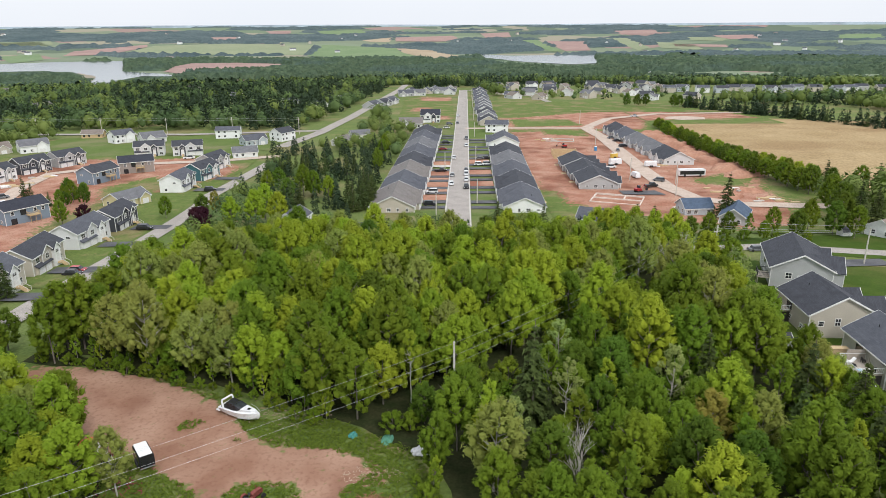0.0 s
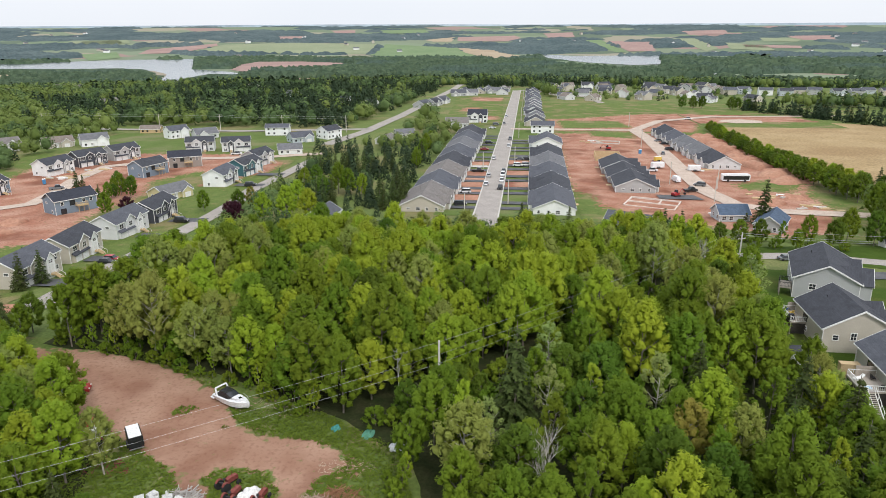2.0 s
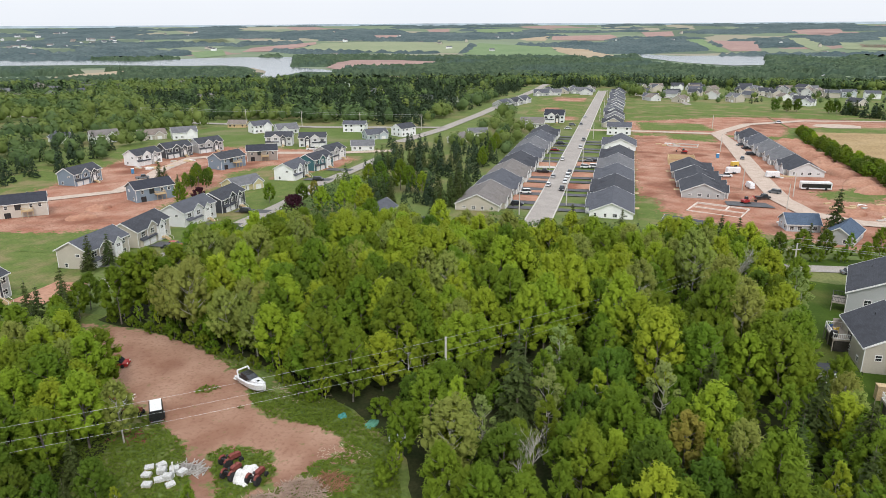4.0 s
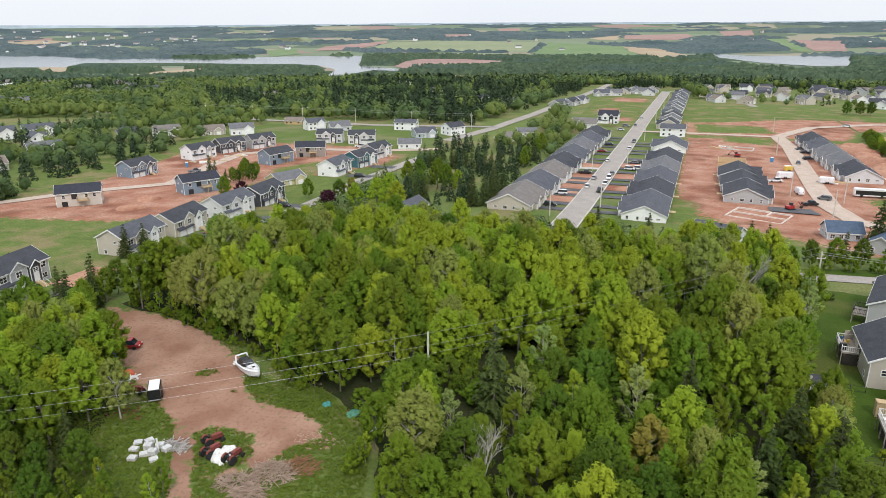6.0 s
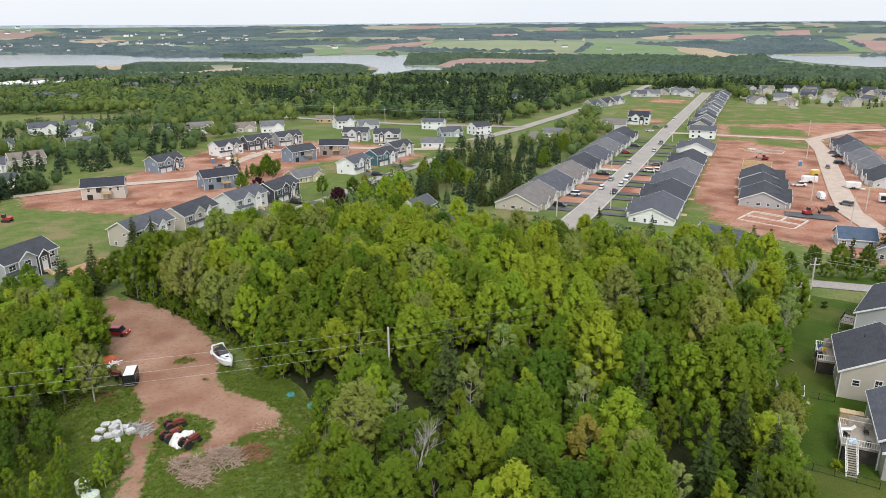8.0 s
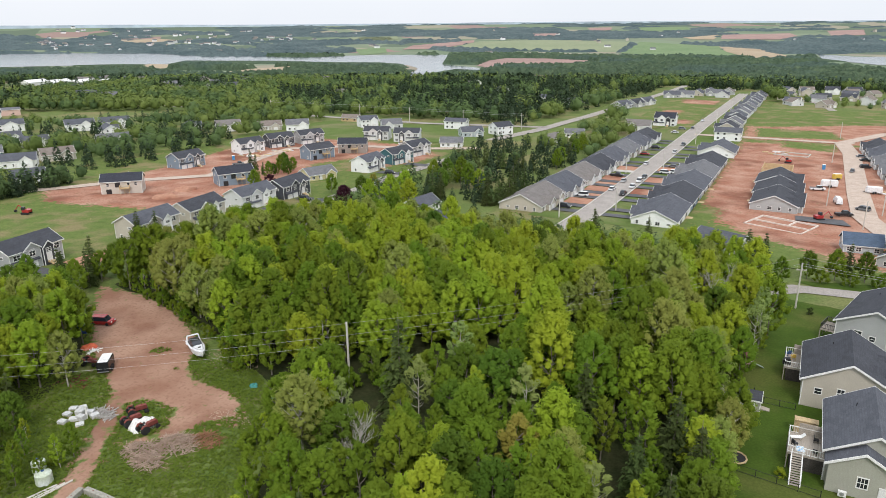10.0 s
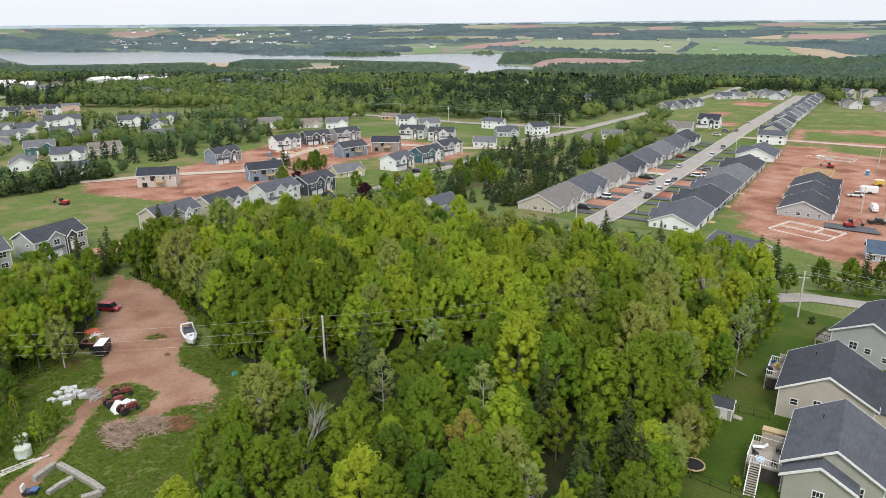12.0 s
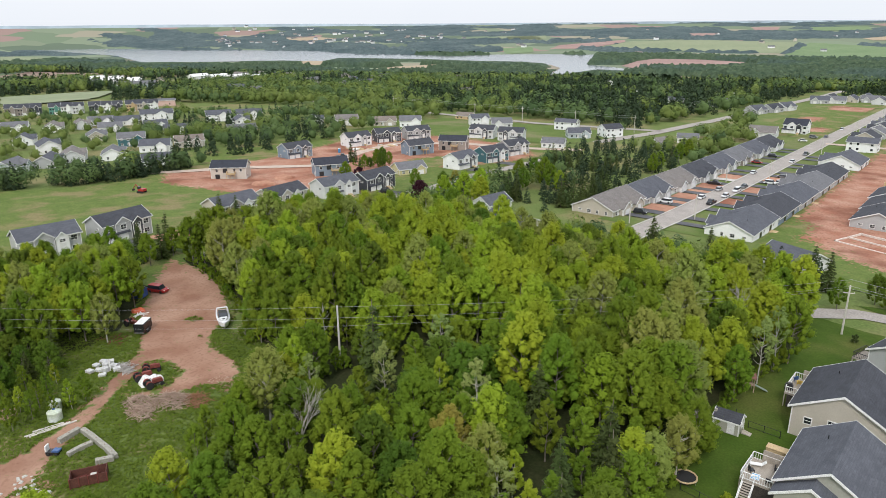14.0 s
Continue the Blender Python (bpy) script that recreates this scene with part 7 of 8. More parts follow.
skip = thing("scrap_skip", -2.2, 50.1, 0.0, 60, "rust-brown open steel skip with scrap inside", "skip")
s = Shape()
for x0, x1, y0, y1 in ((-2.2, 2.2, -1.05, -0.97), (-2.2, 2.2, 0.97, 1.05), (-2.2, -2.1, -1, 1), (2.1, 2.2, -1, 1)):
    s.box(x0, x1, y0, y1, 0.15, 1.55)
s.box(-2.2, 2.2, -1.05, 1.05, 0.15, 0.25)
part("shell", s, surf("dark_rust", (0.09, 0.035, 0.028), (0.14, 0.055, 0.04), 1.2, 0.8, 0.3, 7), skip)
for x in (-2.2, -1.1, 0, 1.1, 2.2):
    for sy in (-1, 1):
        part("rib", Shape().box(x - 0.05, x + 0.05, sy * 1.09 - 0.05, sy * 1.09 + 0.05, 0.1, 1.58), M_RUST, skip)
g = random.Random(3)
sc = Shape()
for _ in range(45):
    c = Vector((g.uniform(-1.7, 1.2), g.uniform(-0.7, 0.7), g.uniform(0.4, 0.85)))
    v = Vector((g.uniform(-1, 1), g.uniform(-1, 1), g.uniform(-0.2, 0.3))) * 0.5
    sc.tube(c - v, c + v, 0.06, 0.04, 4)
part("scrap_load", sc, M_RUST, skip, "tangled red scrap")
part("crate", Shape().box(0.2, 0.9, -0.5, 0.4, 0.7, 1.0), M_WOODPOLE, skip)

mach = thing("yard_machine", -12.2, 50.0, 0.02, 35, "small dark machine with a white panel by the blocks", "machine")
part("base", Shape().box(-0.9, 0.9, -0.5, 0.5, 0.15, 0.6), PAINT["black"], mach)
part("white_panel", Shape().box(-0.95, -0.75, -0.45, 0.35, 0.4, 1.5), M_WHITE, mach)
part("cover", Shape().box(0.0, 0.95, -0.45, 0.45, 0.6, 0.8), PAINT["blue"], mach)
wheels(mach, (-0.55, 0.55), 1.0, 0.22, 0.16)

for i, (x0, y0, x1, y1) in enumerate(((-19.8, 49.2, -18.6, 55.2), (-19.2, 49.6, -18.2, 56.0), (-20.2, 50.5, -19.2, 54.5))):
    p = thing("pipe", (x0 + x1) / 2, (y0 + y1) / 2, 0.16, math.degrees(math.atan2(y1 - y0, x1 - x0)), "long weathered grey timber pole lying by the track", "pole", "poles by the track")
    part("shaft", Shape().tube((-math.hypot(x1 - x0, y1 - y0) / 2, 0, 0), (math.hypot(x1 - x0, y1 - y0) / 2, 0, 0), 0.17, 0.13, 8), M_WOODPOLE, p)
M_TANK = surf("pale_green_tank", (0.42, 0.48, 0.36), (0.5, 0.54, 0.45), 1, 0.5, 0.1, 6, c3=(0.62, 0.66, 0.64), big=0.5)
for x, y, r0 in ((-21.2, 54.2, 1.05), (-24.2, 55.6, 0.9)):
    tk = thing("water_tank", x, y, 0.0, 20, "pale green upright plastic tank under the bushes", "tank", "tanks")
    part("barrel", Shape().tube((0, 0, -0.1), (0, 0, 1.5), r0, r0, 18), M_TANK, tk)
    part("dome", Shape().tube((0, 0, 1.5), (0, 0, 1.85), r0, r0 * 0.35, 18), M_TANK, tk)
    part("cap", Shape().tube((0, 0, 1.83), (0, 0, 1.95), 0.2, 0.2, 10), PAINT["blue"], tk)
for i in range(26):
    a = random.Random(i)
    x, y, k = -7.5 + a.uniform(-3.5, 4), 43.5 + a.uniform(-2.5, 2.5), a.uniform(0.18, 0.5)
    st = thing("rock", x, y, 0.03, a.uniform(0, 360), "pale broken stone lying in the dirt", "rock", "rocks")
    part("stone", Shape().add([(-k, -k * 0.7, -0.05), (k, -k * 0.6, -0.05), (k * 0.9, k * 0.7, -0.05), (-k * 0.8, k * 0.6, -0.05), (-k * 0.6, -k * 0.4, k * 0.5), (k * 0.6, -k * 0.3, k * 0.6), (k * 0.5, k * 0.4, k * 0.45), (-k * 0.5, k * 0.35, k * 0.55)],
                              [(4, 5, 6, 7), (0, 1, 5, 4), (1, 2, 6, 5), (2, 3, 7, 6), (3, 0, 4, 7)]), M_CONC, st)
bs = thing("blue_shed", -58.4, 88.2, 0.0, 25, "small blue tarp-covered shelter at the yard's edge", "shed")
part("body", Shape().prism([(-1.3, 0), (-1.35, 1.9), (0, 2.6), (1.35, 1.9), (1.3, 0)], -1.7, 1.7), surf("blue_tarp", (0.03, 0.06, 0.2), (0.05, 0.09, 0.26), 1.0, 0.5, 0.3, 4), bs)
part("roof", Shape().prism([(-1.5, 1.85), (0, 2.65), (1.5, 1.85), (1.5, 1.92), (0, 2.73), (-1.5, 1.92)], -1.8, 1.8), surf("grey_tarp", (0.25, 0.28, 0.3), (0.32, 0.35, 0.37), 1, 0.6, 0.2, 4), bs)

# ---- poles and wires ----


def utility_pole(x, y, h, label="weathered wooden utility pole", arm=True, rot=45, lean=0.0):
    p = thing("utility_pole", x, y, gz(x, y), rot, label, "utility pole", "utility poles")
    part("shaft", Shape().tube((0, 0, -0.5), (lean, 0, h), 0.2, 0.15, 8), M_WOODPOLE, p)
    if arm:
        part("crossarm", Shape().box(-1.0, 1.0, -0.05, 0.05, h - 1.6, h - 1.45), M_WOODPOLE, p)
        for u in (-0.9, 0.0, 0.9):
            part("insulator", Shape().tube((u, 0, h - 1.45), (u, 0, h - 1.25), 0.05, 0.04, 6), M_WHITE, p)
    return p


utility_pole(POLES[0][0], POLES[0][1], 11.8, arm=False)
utility_pole(POLES[1][0], POLES[1][1], 11.8, "pale wooden utility pole standing in the gap of the woods", False)
utility_pole(POLES[2][0], POLES[2][1], 10.2, "wooden utility pole with a lamp arm on the lawn", True, 20)


def wire(name, a, b, sag, r=0.022, n=14, label="thin overhead electric cable"):
    a, b = Vector(a), Vector(b)
    pts = [a.lerp(b, i / n) - Vector((0, 0, sag * 4 * (i / n) * (1 - i / n))) for i in range(n + 1)]
    me = Shape().hose(pts, r).mesh(name, M_STEEL)
    return tagged(new(name, me), label, "cable", "overhead cables")


for z0, z1, z2, off in ((11.6, 11.6, 10.0, 0.0), (9.6, 9.6, 8.7, 0.15), (8.0, 8.0, 8.2, -0.15)):
    wire("cable", (POLES[0][0], POLES[0][1], z0), (POLES[1][0] + off, POLES[1][1], z1), 1.6, 0.013, 20)
    wire("cable", (POLES[1][0] + off, POLES[1][1], z1), (POLES[2][0] + off, POLES[2][1], z2), 1.0, 0.013)
    wire("cable", (POLES[2][0], POLES[2][1], z2), (112, 158, z2), 0.6, 0.02)
utility_pole(105.2, 163.4, 9.5, "wooden utility pole by the driveway", False)
street = [(12.0, 242.4), (15.2, 324.2), (18.5, 414), (21.5, 500), (24.5, 590), (27, 680)]
for x, y in street:
    utility_pole(x, y, 9.0, "slim grey street lamp pole", False, 0)
for x, y in ((-2.6, 223.5), (0.6, 315)):
    utility_pole(x, y, 7.5, "slim grey street lamp pole", False, 0)
site = [(78.2, 285), (87, 252.4), (94.5, 275.8), (84, 381), (92, 470)]
for x, y in site:
    utility_pole(x, y, 9.5, "bare wooden pole on the building site", False, 0)
far_poles = [(-300 + 42 * i, 442 - 2 * i) for i in range(6)]
for x, y in far_poles:
    utility_pole(x, y, 10.5, "wooden utility pole along the cross road", True, 0)
for a, b in zip(far_poles, far_poles[1:]):
    for z in (10.3, 9.2):
        wire("cable", (*a, gz(*a) + z), (*b, gz(*b) + z), 0.7, 0.035, 8)

# ---- building site ----
slab = thing("foundation", 63.8, 247, gz(64, 247) + 0.25, -22, "fresh house foundation outlined by pale footings", "foundation")
s = Shape()
for x0, x1, y0, y1 in ((-9, 9, 6.6, 7), (-9, 9, -7, -6.6), (-9, -8.6, -7, 7), (8.6, 9, -7, 7), (-9, 9, -0.2, 0.2), (2, 2.4, 0, 7)):
    s.box(x0, x1, y0, y1, -0.6, 0.35)
part("footing", s, surf("pale_footing", (0.58, 0.5, 0.44), (0.66, 0.58, 0.52), 0.8, 0.9, 0.1, 4), slab)
slab2 = thing("foundation", 67, 398, gz(67, 398) + 0.25, -10, "pale concrete slab beside stacked lumber", "foundation")
part("footing", Shape().box(-8, 8, -5, -4.6, -0.4, 0.4).box(-8, 8, 4.6, 5, -0.4, 0.4).box(-8, -7.6, -5, 5, -0.4, 0.4).box(7.6, 8, -5, 5, -0.4, 0.4), M_CONC, slab2)
fr = thing("timber_frame", 61.0, 345, gz(61, 345) + 0.2, 87, "half-built house of raw wooden stud walls", "house frame")
for i in range(16):
    for sy in (-1, 1):
        part("stud", shared(("stud", 1), lambda: Shape().box(-0.06, 0.06, -0.08, 0.08, -0.4, 2.6), M_LUMBER), None, fr, "", pose(-7.5 + i, sy * 6, 0))
for sy in (-1, 1):
    part("top_plate", Shape().box(-7.6, 7.6, sy * 6 - 0.1, sy * 6 + 0.1, 2.6, 2.75), M_LUMBER, fr)
    part("sheathing", Shape().box(sy * 7.6 - 0.1, sy * 7.6 + 0.1, -6, 6, -0.4, 2.5), M_LUMBER, fr)


def digger(x, y, rot, label):
    h = thing("excavator", x, y, gz(x, y) + 0.3, rot, label, "excavator", "site machines")
    for sy in (-1, 1):
        part("track", Shape().prism([(-1.4, 0.15), (-1.2, 0), (1.2, 0), (1.4, 0.15), (1.4, 0.5), (1.2, 0.65), (-1.2, 0.65), (-1.4, 0.5)], sy * 0.9 - 0.22, sy * 0.9 + 0.22, "y"), M_TYRE, h)
    part("house_body", Shape().prism([(-1.5, 0.7), (-1.6, 1.5), (-0.3, 1.7), (0.9, 1.4), (0.9, 0.7)], -0.95, 0.95, "y"), PAINT["red"], h)
    part("cab", Shape().prism([(-0.1, 1.4), (0.0, 2.5), (0.9, 2.5), (1.15, 1.4)], 0.1, 0.95, "y"), M_GLASS, h)
    part("boom", Shape().tube((0.9, -0.3, 1.3), (2.6, -0.3, 2.9), 0.18, 0.14, 6).tube((2.6, -0.3, 2.9), (4.0, -0.3, 1.2), 0.14, 0.1, 6), PAINT["red"], h)
    part("bucket", Shape().prism([(3.7, 1.2), (4.3, 1.2), (4.3, 0.6), (3.9, 0.4), (3.6, 0.7)], -0.7, 0.1, "y"), M_BLACK, h)


digger(75, 259.8, 30, "red excavator parked on bare soil")
digger(65.2, 372, 170, "red site machine beside lumber")
digger(-163, 148, 200, "orange-red excavator standing in the meadow")
pt = thing("portable_toilet", 79.8, 361, gz(80, 361) + 0.3, 10, "blue portable site toilet", "toilet")
part("cabin", Shape().box(-0.6, 0.6, -0.6, 0.6, 0, 2.1), surf("blue_plastic", (0.05, 0.2, 0.4), (0.07, 0.24, 0.45), 1, 0.5, 0.05, 5), pt)
part("roof", Shape().prism([(-0.65, 2.1), (0, 2.35), (0.65, 2.1)], -0.65, 0.65), M_WHITE, pt)
pt2 = copy_thing(pt, pose(-182, 268, gz(-182, 268) + 0.3, 0, 0, 40))
g = random.Random(12)
for cx, cy, w, n in ((112, 262, 10, 9), (122, 245, 8, 8), (98, 318, 5, 5), (60, 400, 9, 6), (-182, 282, 8, 12), (-175, 300, 6, 6), (-150, 300, 5, 4), (86, 232, 5, 4)):
    for _ in range(n):
        x, y = cx + g.uniform(-w, w), cy + g.uniform(-w, w) * 0.5
        lp = thing("lumber_stack", x, y, gz(x, y) + 0.25, g.uniform(-30, 30), "stack of raw boards and panels on the soil", "lumber", "site lumber")
        part("timber_block", Shape().box(-g.uniform(1, 2.4), g.uniform(1, 2.4), -0.6, 0.6, -0.1, g.uniform(0.2, 0.7)), g.choice((M_LUMBER, M_WHITE, M_LUMBER, M_CONC)), lp)
for i in range(9):
    u = i / 8
    x, y = 130 - 4 * math.sin(u * 2), 295 + 125 * u
    mound("soil_bank", x, y, gz(x, y), 5 + 2 * g.random(), 11, 2.4 + g.random(), M_DIRT, "long bank of heaped red soil", "soil heap", 20 + i, 16, 0.5)
for x, y in ((118, 262), (108, 252), (104, 300), (-150, 205), (-145, 190)):
    mound("soil_bank", x, y, gz(x, y), 5, 4, 1.6, M_DIRT, "heap of dug red soil", "soil heap", int(x + 300), 16, 0.5)

# ---- back lawns ----
sh = thing("garden_shed", 60.3, 113.3, 0.05, 0, "grey garden shed with white door and dark roof on the lawn", "shed")
gable_body(sh, 3.6, 2.6, 2.0, 0.9, WALLS["sage"], ROOFS["dark"], over=0.18, deep=0.2)
door(sh, on_face(3.6, 2.6, "front", 0.7, 0.1, 0.01), 0.8, 1.75)
window(sh, on_face(3.6, 2.6, "right", 0.3, 0.9, 0.01), 0.5, 0.5, 0)
part("ramp", Shape().prism([(0, 0), (0, 0.25), (1.3, 0.02), (1.3, 0)], -0.5, 0.5, "y"), M_DECK, sh, "", pose(1.9, 0.3, 0))
sw = thing("playset", 59.6, 126.6, 0.05, 30, "dark wooden play tower with a plastic slide", "playset")
for x in (-0.6, 0.6):
    for y in (-0.6, 0.6):
        part("post", Shape().box(x - 0.06, x + 0.06, y - 0.06, y + 0.06, 0, 2.6), M_BRUSH, sw)
part("platform", Shape().box(-0.7, 0.7, -0.7, 0.7, 1.2, 1.3), M_BRUSH, sw)
part("roof", Shape().prism([(-0.9, 2.5), (0, 3.2), (0.9, 2.5), (0.9, 2.58), (0, 3.3), (-0.9, 2.58)], -0.8, 0.8), surf("brown_canvas", (0.16, 0.08, 0.06), (0.2, 0.1, 0.08), 1, 0.8, 0.2, 6), sw)
part("slide", Shape().add([(0.7, -0.3, 1.3), (0.7, 0.3, 1.3), (2.9, 0.3, 0.15), (2.9, -0.3, 0.15), (0.7, -0.3, 1.2), (0.7, 0.3, 1.2), (2.9, 0.3, 0.05), (2.9, -0.3, 0.05)],
                          [(0, 1, 2, 3), (4, 7, 6, 5), (0, 3, 7, 4), (1, 5, 6, 2), (2, 6, 7, 3), (0, 4, 5, 1)]), surf("grey_green_plastic", (0.2, 0.26, 0.22), (0.24, 0.3, 0.26), 1, 0.4, 0, 4), sw)


def fence_run(pts, label):
    h = thing("fence", pts[0][0], pts[0][1], 0.05, 0, label, "fence", "garden fences")
    for (x0, y0), (x1, y1) in zip(pts, pts[1:]):
        d = math.hypot(x1 - x0, y1 - y0)
        n = max(1, int(d / 2.2))
        for i in range(n + 1):
            u = i / n
            part("post", shared(("post", 1), lambda: Shape().box(-0.04, 0.04, -0.04, 0.04, -0.2, 1.2), M_BLACK), None, h, "", pose(x0 + (x1 - x0) * u - pts[0][0], y0 + (y1 - y0) * u - pts[0][1], 0))
        for z in (0.15, 1.1):
            part("rail", Shape().tube((x0 - pts[0][0], y0 - pts[0][1], z), (x1 - pts[0][0], y1 - pts[0][1], z), 0.03, 0.03, 4), M_BLACK, h)


for h, x0, x1, y0, y1 in ((r2, 0.7, 6.6, 6.2, 9.0), (r3, -5.9, -0.5, 5.4, 9.8)):
    # solid dark box, added to darken the shaded space below the boards
    part("deck_skirt", Shape().box(x0 + 0.2, x1 - 0.2, y0, y1 - 0.4, 0.0, 2.1), surf("underdeck_dark", (0.05, 0.045, 0.04), (0.08, 0.07, 0.06), 2, 0.9, 0.2, 8), h, "added dark box standing for the shade under the deck")
    part("privacy_screen", Shape().box(x1 - 0.1, x1, y0 + 0.1, y1 - 1.2, 2.5, 4.2), M_DECK, h)
fence_run([(62.6, 115.4), (67.0, 115.2)], "thin black wire fence between lawns")
fence_run([(59.8, 95.2), (69.8, 93.6)], "thin black wire fence along the lawn")


def adirondack(x, y, rot, mat, label):
    h = thing("deck_chair", x, y, 2.62, rot, label, "chair", "deck chairs")
    part("seat", Shape().prism([(-0.3, 0.25), (0.3, 0.38), (0.3, 0.44), (-0.3, 0.31)], -0.28, 0.28, "y"), mat, h)
    part("backrest", Shape().prism([(-0.3, 0.3), (-0.62, 1.0), (-0.56, 1.02), (-0.22, 0.32)], -0.28, 0.28, "y"), mat, h)
    for sy in (-1, 1):
        part("armrest", Shape().box(-0.4, 0.35, sy * 0.34 - 0.07, sy * 0.34 + 0.07, 0.55, 0.59), mat, h)
        part("leg", Shape().box(0.24, 0.32, sy * 0.32 - 0.03, sy * 0.32 + 0.03, -0.1, 0.55), mat, h)
        part("back_leg", Shape().box(-0.5, -0.42, sy * 0.32 - 0.03, sy * 0.32 + 0.03, -0.1, 0.4), mat, h)


adirondack(65.6, 129.6, 120, PAINT["blue"], "bright blue plastic deck chair")
adirondack(66.4, 128.4, 100, PAINT["yellow"], "bright yellow plastic deck chair")
bb = thing("barbecue", 65.4, 126.0, 2.55, 10, "black covered barbecue on the deck", "barbecue")
part("cart", Shape().box(-0.6, 0.6, -0.3, 0.3, 0, 0.8), M_BLACK, bb)
part("lid", Shape().prism([(-0.3, 0.8), (-0.25, 1.1), (0.2, 1.15), (0.3, 0.8)], -0.45, 0.45), M_BLACK, bb)
lg = thing("sun_lounger", 66.9, 102.6, 2.55, 20, "white sun lounger on the deck", "lounger")
part("bed", Shape().box(-0.9, 0.5, -0.3, 0.3, 0.25, 0.35), M_WHITE, lg)
part("headrest", Shape().prism([(0.5, 0.28), (1.0, 0.75), (1.0, 0.82), (0.5, 0.36)], -0.3, 0.3, "y"), M_WHITE, lg)
for x in (-0.8, 0.4):
    for y in (-0.25, 0.25):
        part("leg", Shape().box(x - 0.03, x + 0.03, y - 0.03, y + 0.03, 0, 0.26), M_WHITE, lg)
pl = thing("planter_bench", 68.2, 108.3, 0.1, 88, "brown wooden storage bench beside the deck", "bench")
part("box", Shape().box(-0.6, 0.6, -1.5, 1.5, 0, 2.4), M_LUMBER, pl)
part("lid", Shape().box(-0.65, 0.65, -1.55, 1.55, 2.4, 2.48), M_LUMBER, pl)
rug = thing("deck_rug", 67.3, 100.2, 2.52, 5, "blue and white patterned rug on the deck", "rug")
part("weave", Shape().box(-0.5, 0.5, -0.7, 0.7, 0, 0.02), M_WHITE, rug)
for i in range(4):
    part("stripe", Shape().box(-0.45, 0.45, -0.6 + 0.33 * i, -0.45 + 0.33 * i, 0.02, 0.03), surf("blue_weave", (0.1, 0.35, 0.6), (0.15, 0.4, 0.65), 2, 0.9, 0, 6), rug)
stp = thing("deck_stairs", 66.9, 97.6, 0.05, 0, "pale wooden stairs down from the deck", "stairs")
for i in range(13):
    part("tread", Shape().box(-0.6, 0.6, -0.14, 0.14, -0.05, 0), M_DECK, stp, "", pose(0, -0.27 * i + 0.8, 2.4 - 0.19 * i))
for sx in (-0.65, 0.65):
    part("stringer", Shape().tube((sx, 0.9, 2.35), (sx, -2.6, 0.0), 0.09, 0.09, 4), M_WHITE, stp)
    part("handrail", Shape().tube((sx, 0.9, 3.3), (sx, -2.6, 0.95), 0.05, 0.05, 4), M_WHITE, stp)
    for k in range(4):
        part("baluster", Shape().tube((sx, 0.9 - 1.1 * k, 2.35 - 0.75 * k), (sx, 0.9 - 1.1 * k, 3.3 - 0.75 * k), 0.04, 0.04, 4), M_WHITE, stp)
for x, y, mat, lab in ((65.2, 96.4, L_LIME, "round yellow-green shrub by the stairs"), (69.9, 160.0, L_SPRUCE, "small dark round shrub on the lawn")):
    rng2 = np.random.default_rng(int(x))
    b = thing("garden_shrub", x, y, gz(x, y), 0, lab, "shrub", "garden shrubs")
    c, n, up = crown_points(1.3, 0.75, 0.1, 14, 30, rng2)[:3]
    v, f = quads(c, n, 0.14, rng2, 0.42, up)
    part("foliage", mesh_np("foliage", v, f, mat), None, b)
    part("stem", Shape().tube((0, 0, -0.1), (0, 0, 0.8), 0.05, 0.02, 5), M_BARK, b)
ac = thing("heat_pump", 72.2, 95.1, 0.15, 88, "white heat pump unit at the house wall", "heat pump")
part("case", Shape().box(-0.2, 0.2, -0.45, 0.45, 0.1, 0.8), M_WHITE, ac)
part("grille", Shape().tube((-0.2, 0.05, 0.45), (-0.23, 0.05, 0.45), 0.28, 0.28, 12), M_STEEL, ac)
lgp = thing("log_post", 58.2, 112.6, 0.0, 0, "weathered leaning log stump beside the shed", "log")
part("trunk", Shape().tube((0, 0, -0.2), (0.3, 0.2, 3.0), 0.28, 0.24, 8), M_PALEBARK, lgp)
tr = thing("trampoline", 59.6, 97.4, 0.05, 0, "round trampoline with a tan rim by the trees", "trampoline")
for i in range(12):
    a0, a1 = 0.5236 * i, 0.5236 * (i + 1)
    part("rim", Shape().tube((1.5 * math.cos(a0), 1.5 * math.sin(a0), 0.7), (1.5 * math.cos(a1), 1.5 * math.sin(a1), 0.7), 0.12, 0.12, 6), M_LUMBER, tr)
part("mat", Shape().tube((0, 0, 0.62), (0, 0, 0.66), 1.4, 1.4, 24), M_TYRE, tr)
for i in range(4):
    part("leg", Shape().tube((1.4 * math.cos(1.57 * i), 1.4 * math.sin(1.57 * i), -0.1), (1.5 * math.cos(1.57 * i), 1.5 * math.sin(1.57 * i), 0.7), 0.04, 0.04, 5), M_STEEL, tr)
barn = thing("barn_shed", 117.5, 194, gz(117, 194), 10, "small white barn-shaped shed on a lawn", "shed")
part("body", Shape().prism([(-1.3, 0), (-1.35, 1.4), (-0.9, 2.2), (0, 2.6), (0.9, 2.2), (1.35, 1.4), (1.3, 0)], -1.6, 1.6), M_WHITE, barn)
part("roof", Shape().prism([(-1.5, 1.35), (-1.0, 2.25), (0, 2.68), (1.0, 2.25), (1.5, 1.35), (1.5, 1.45), (1.0, 2.35), (0, 2.78), (-1.0, 2.35), (-1.5, 1.45)], -1.7, 1.7), ROOFS["grey"], barn)
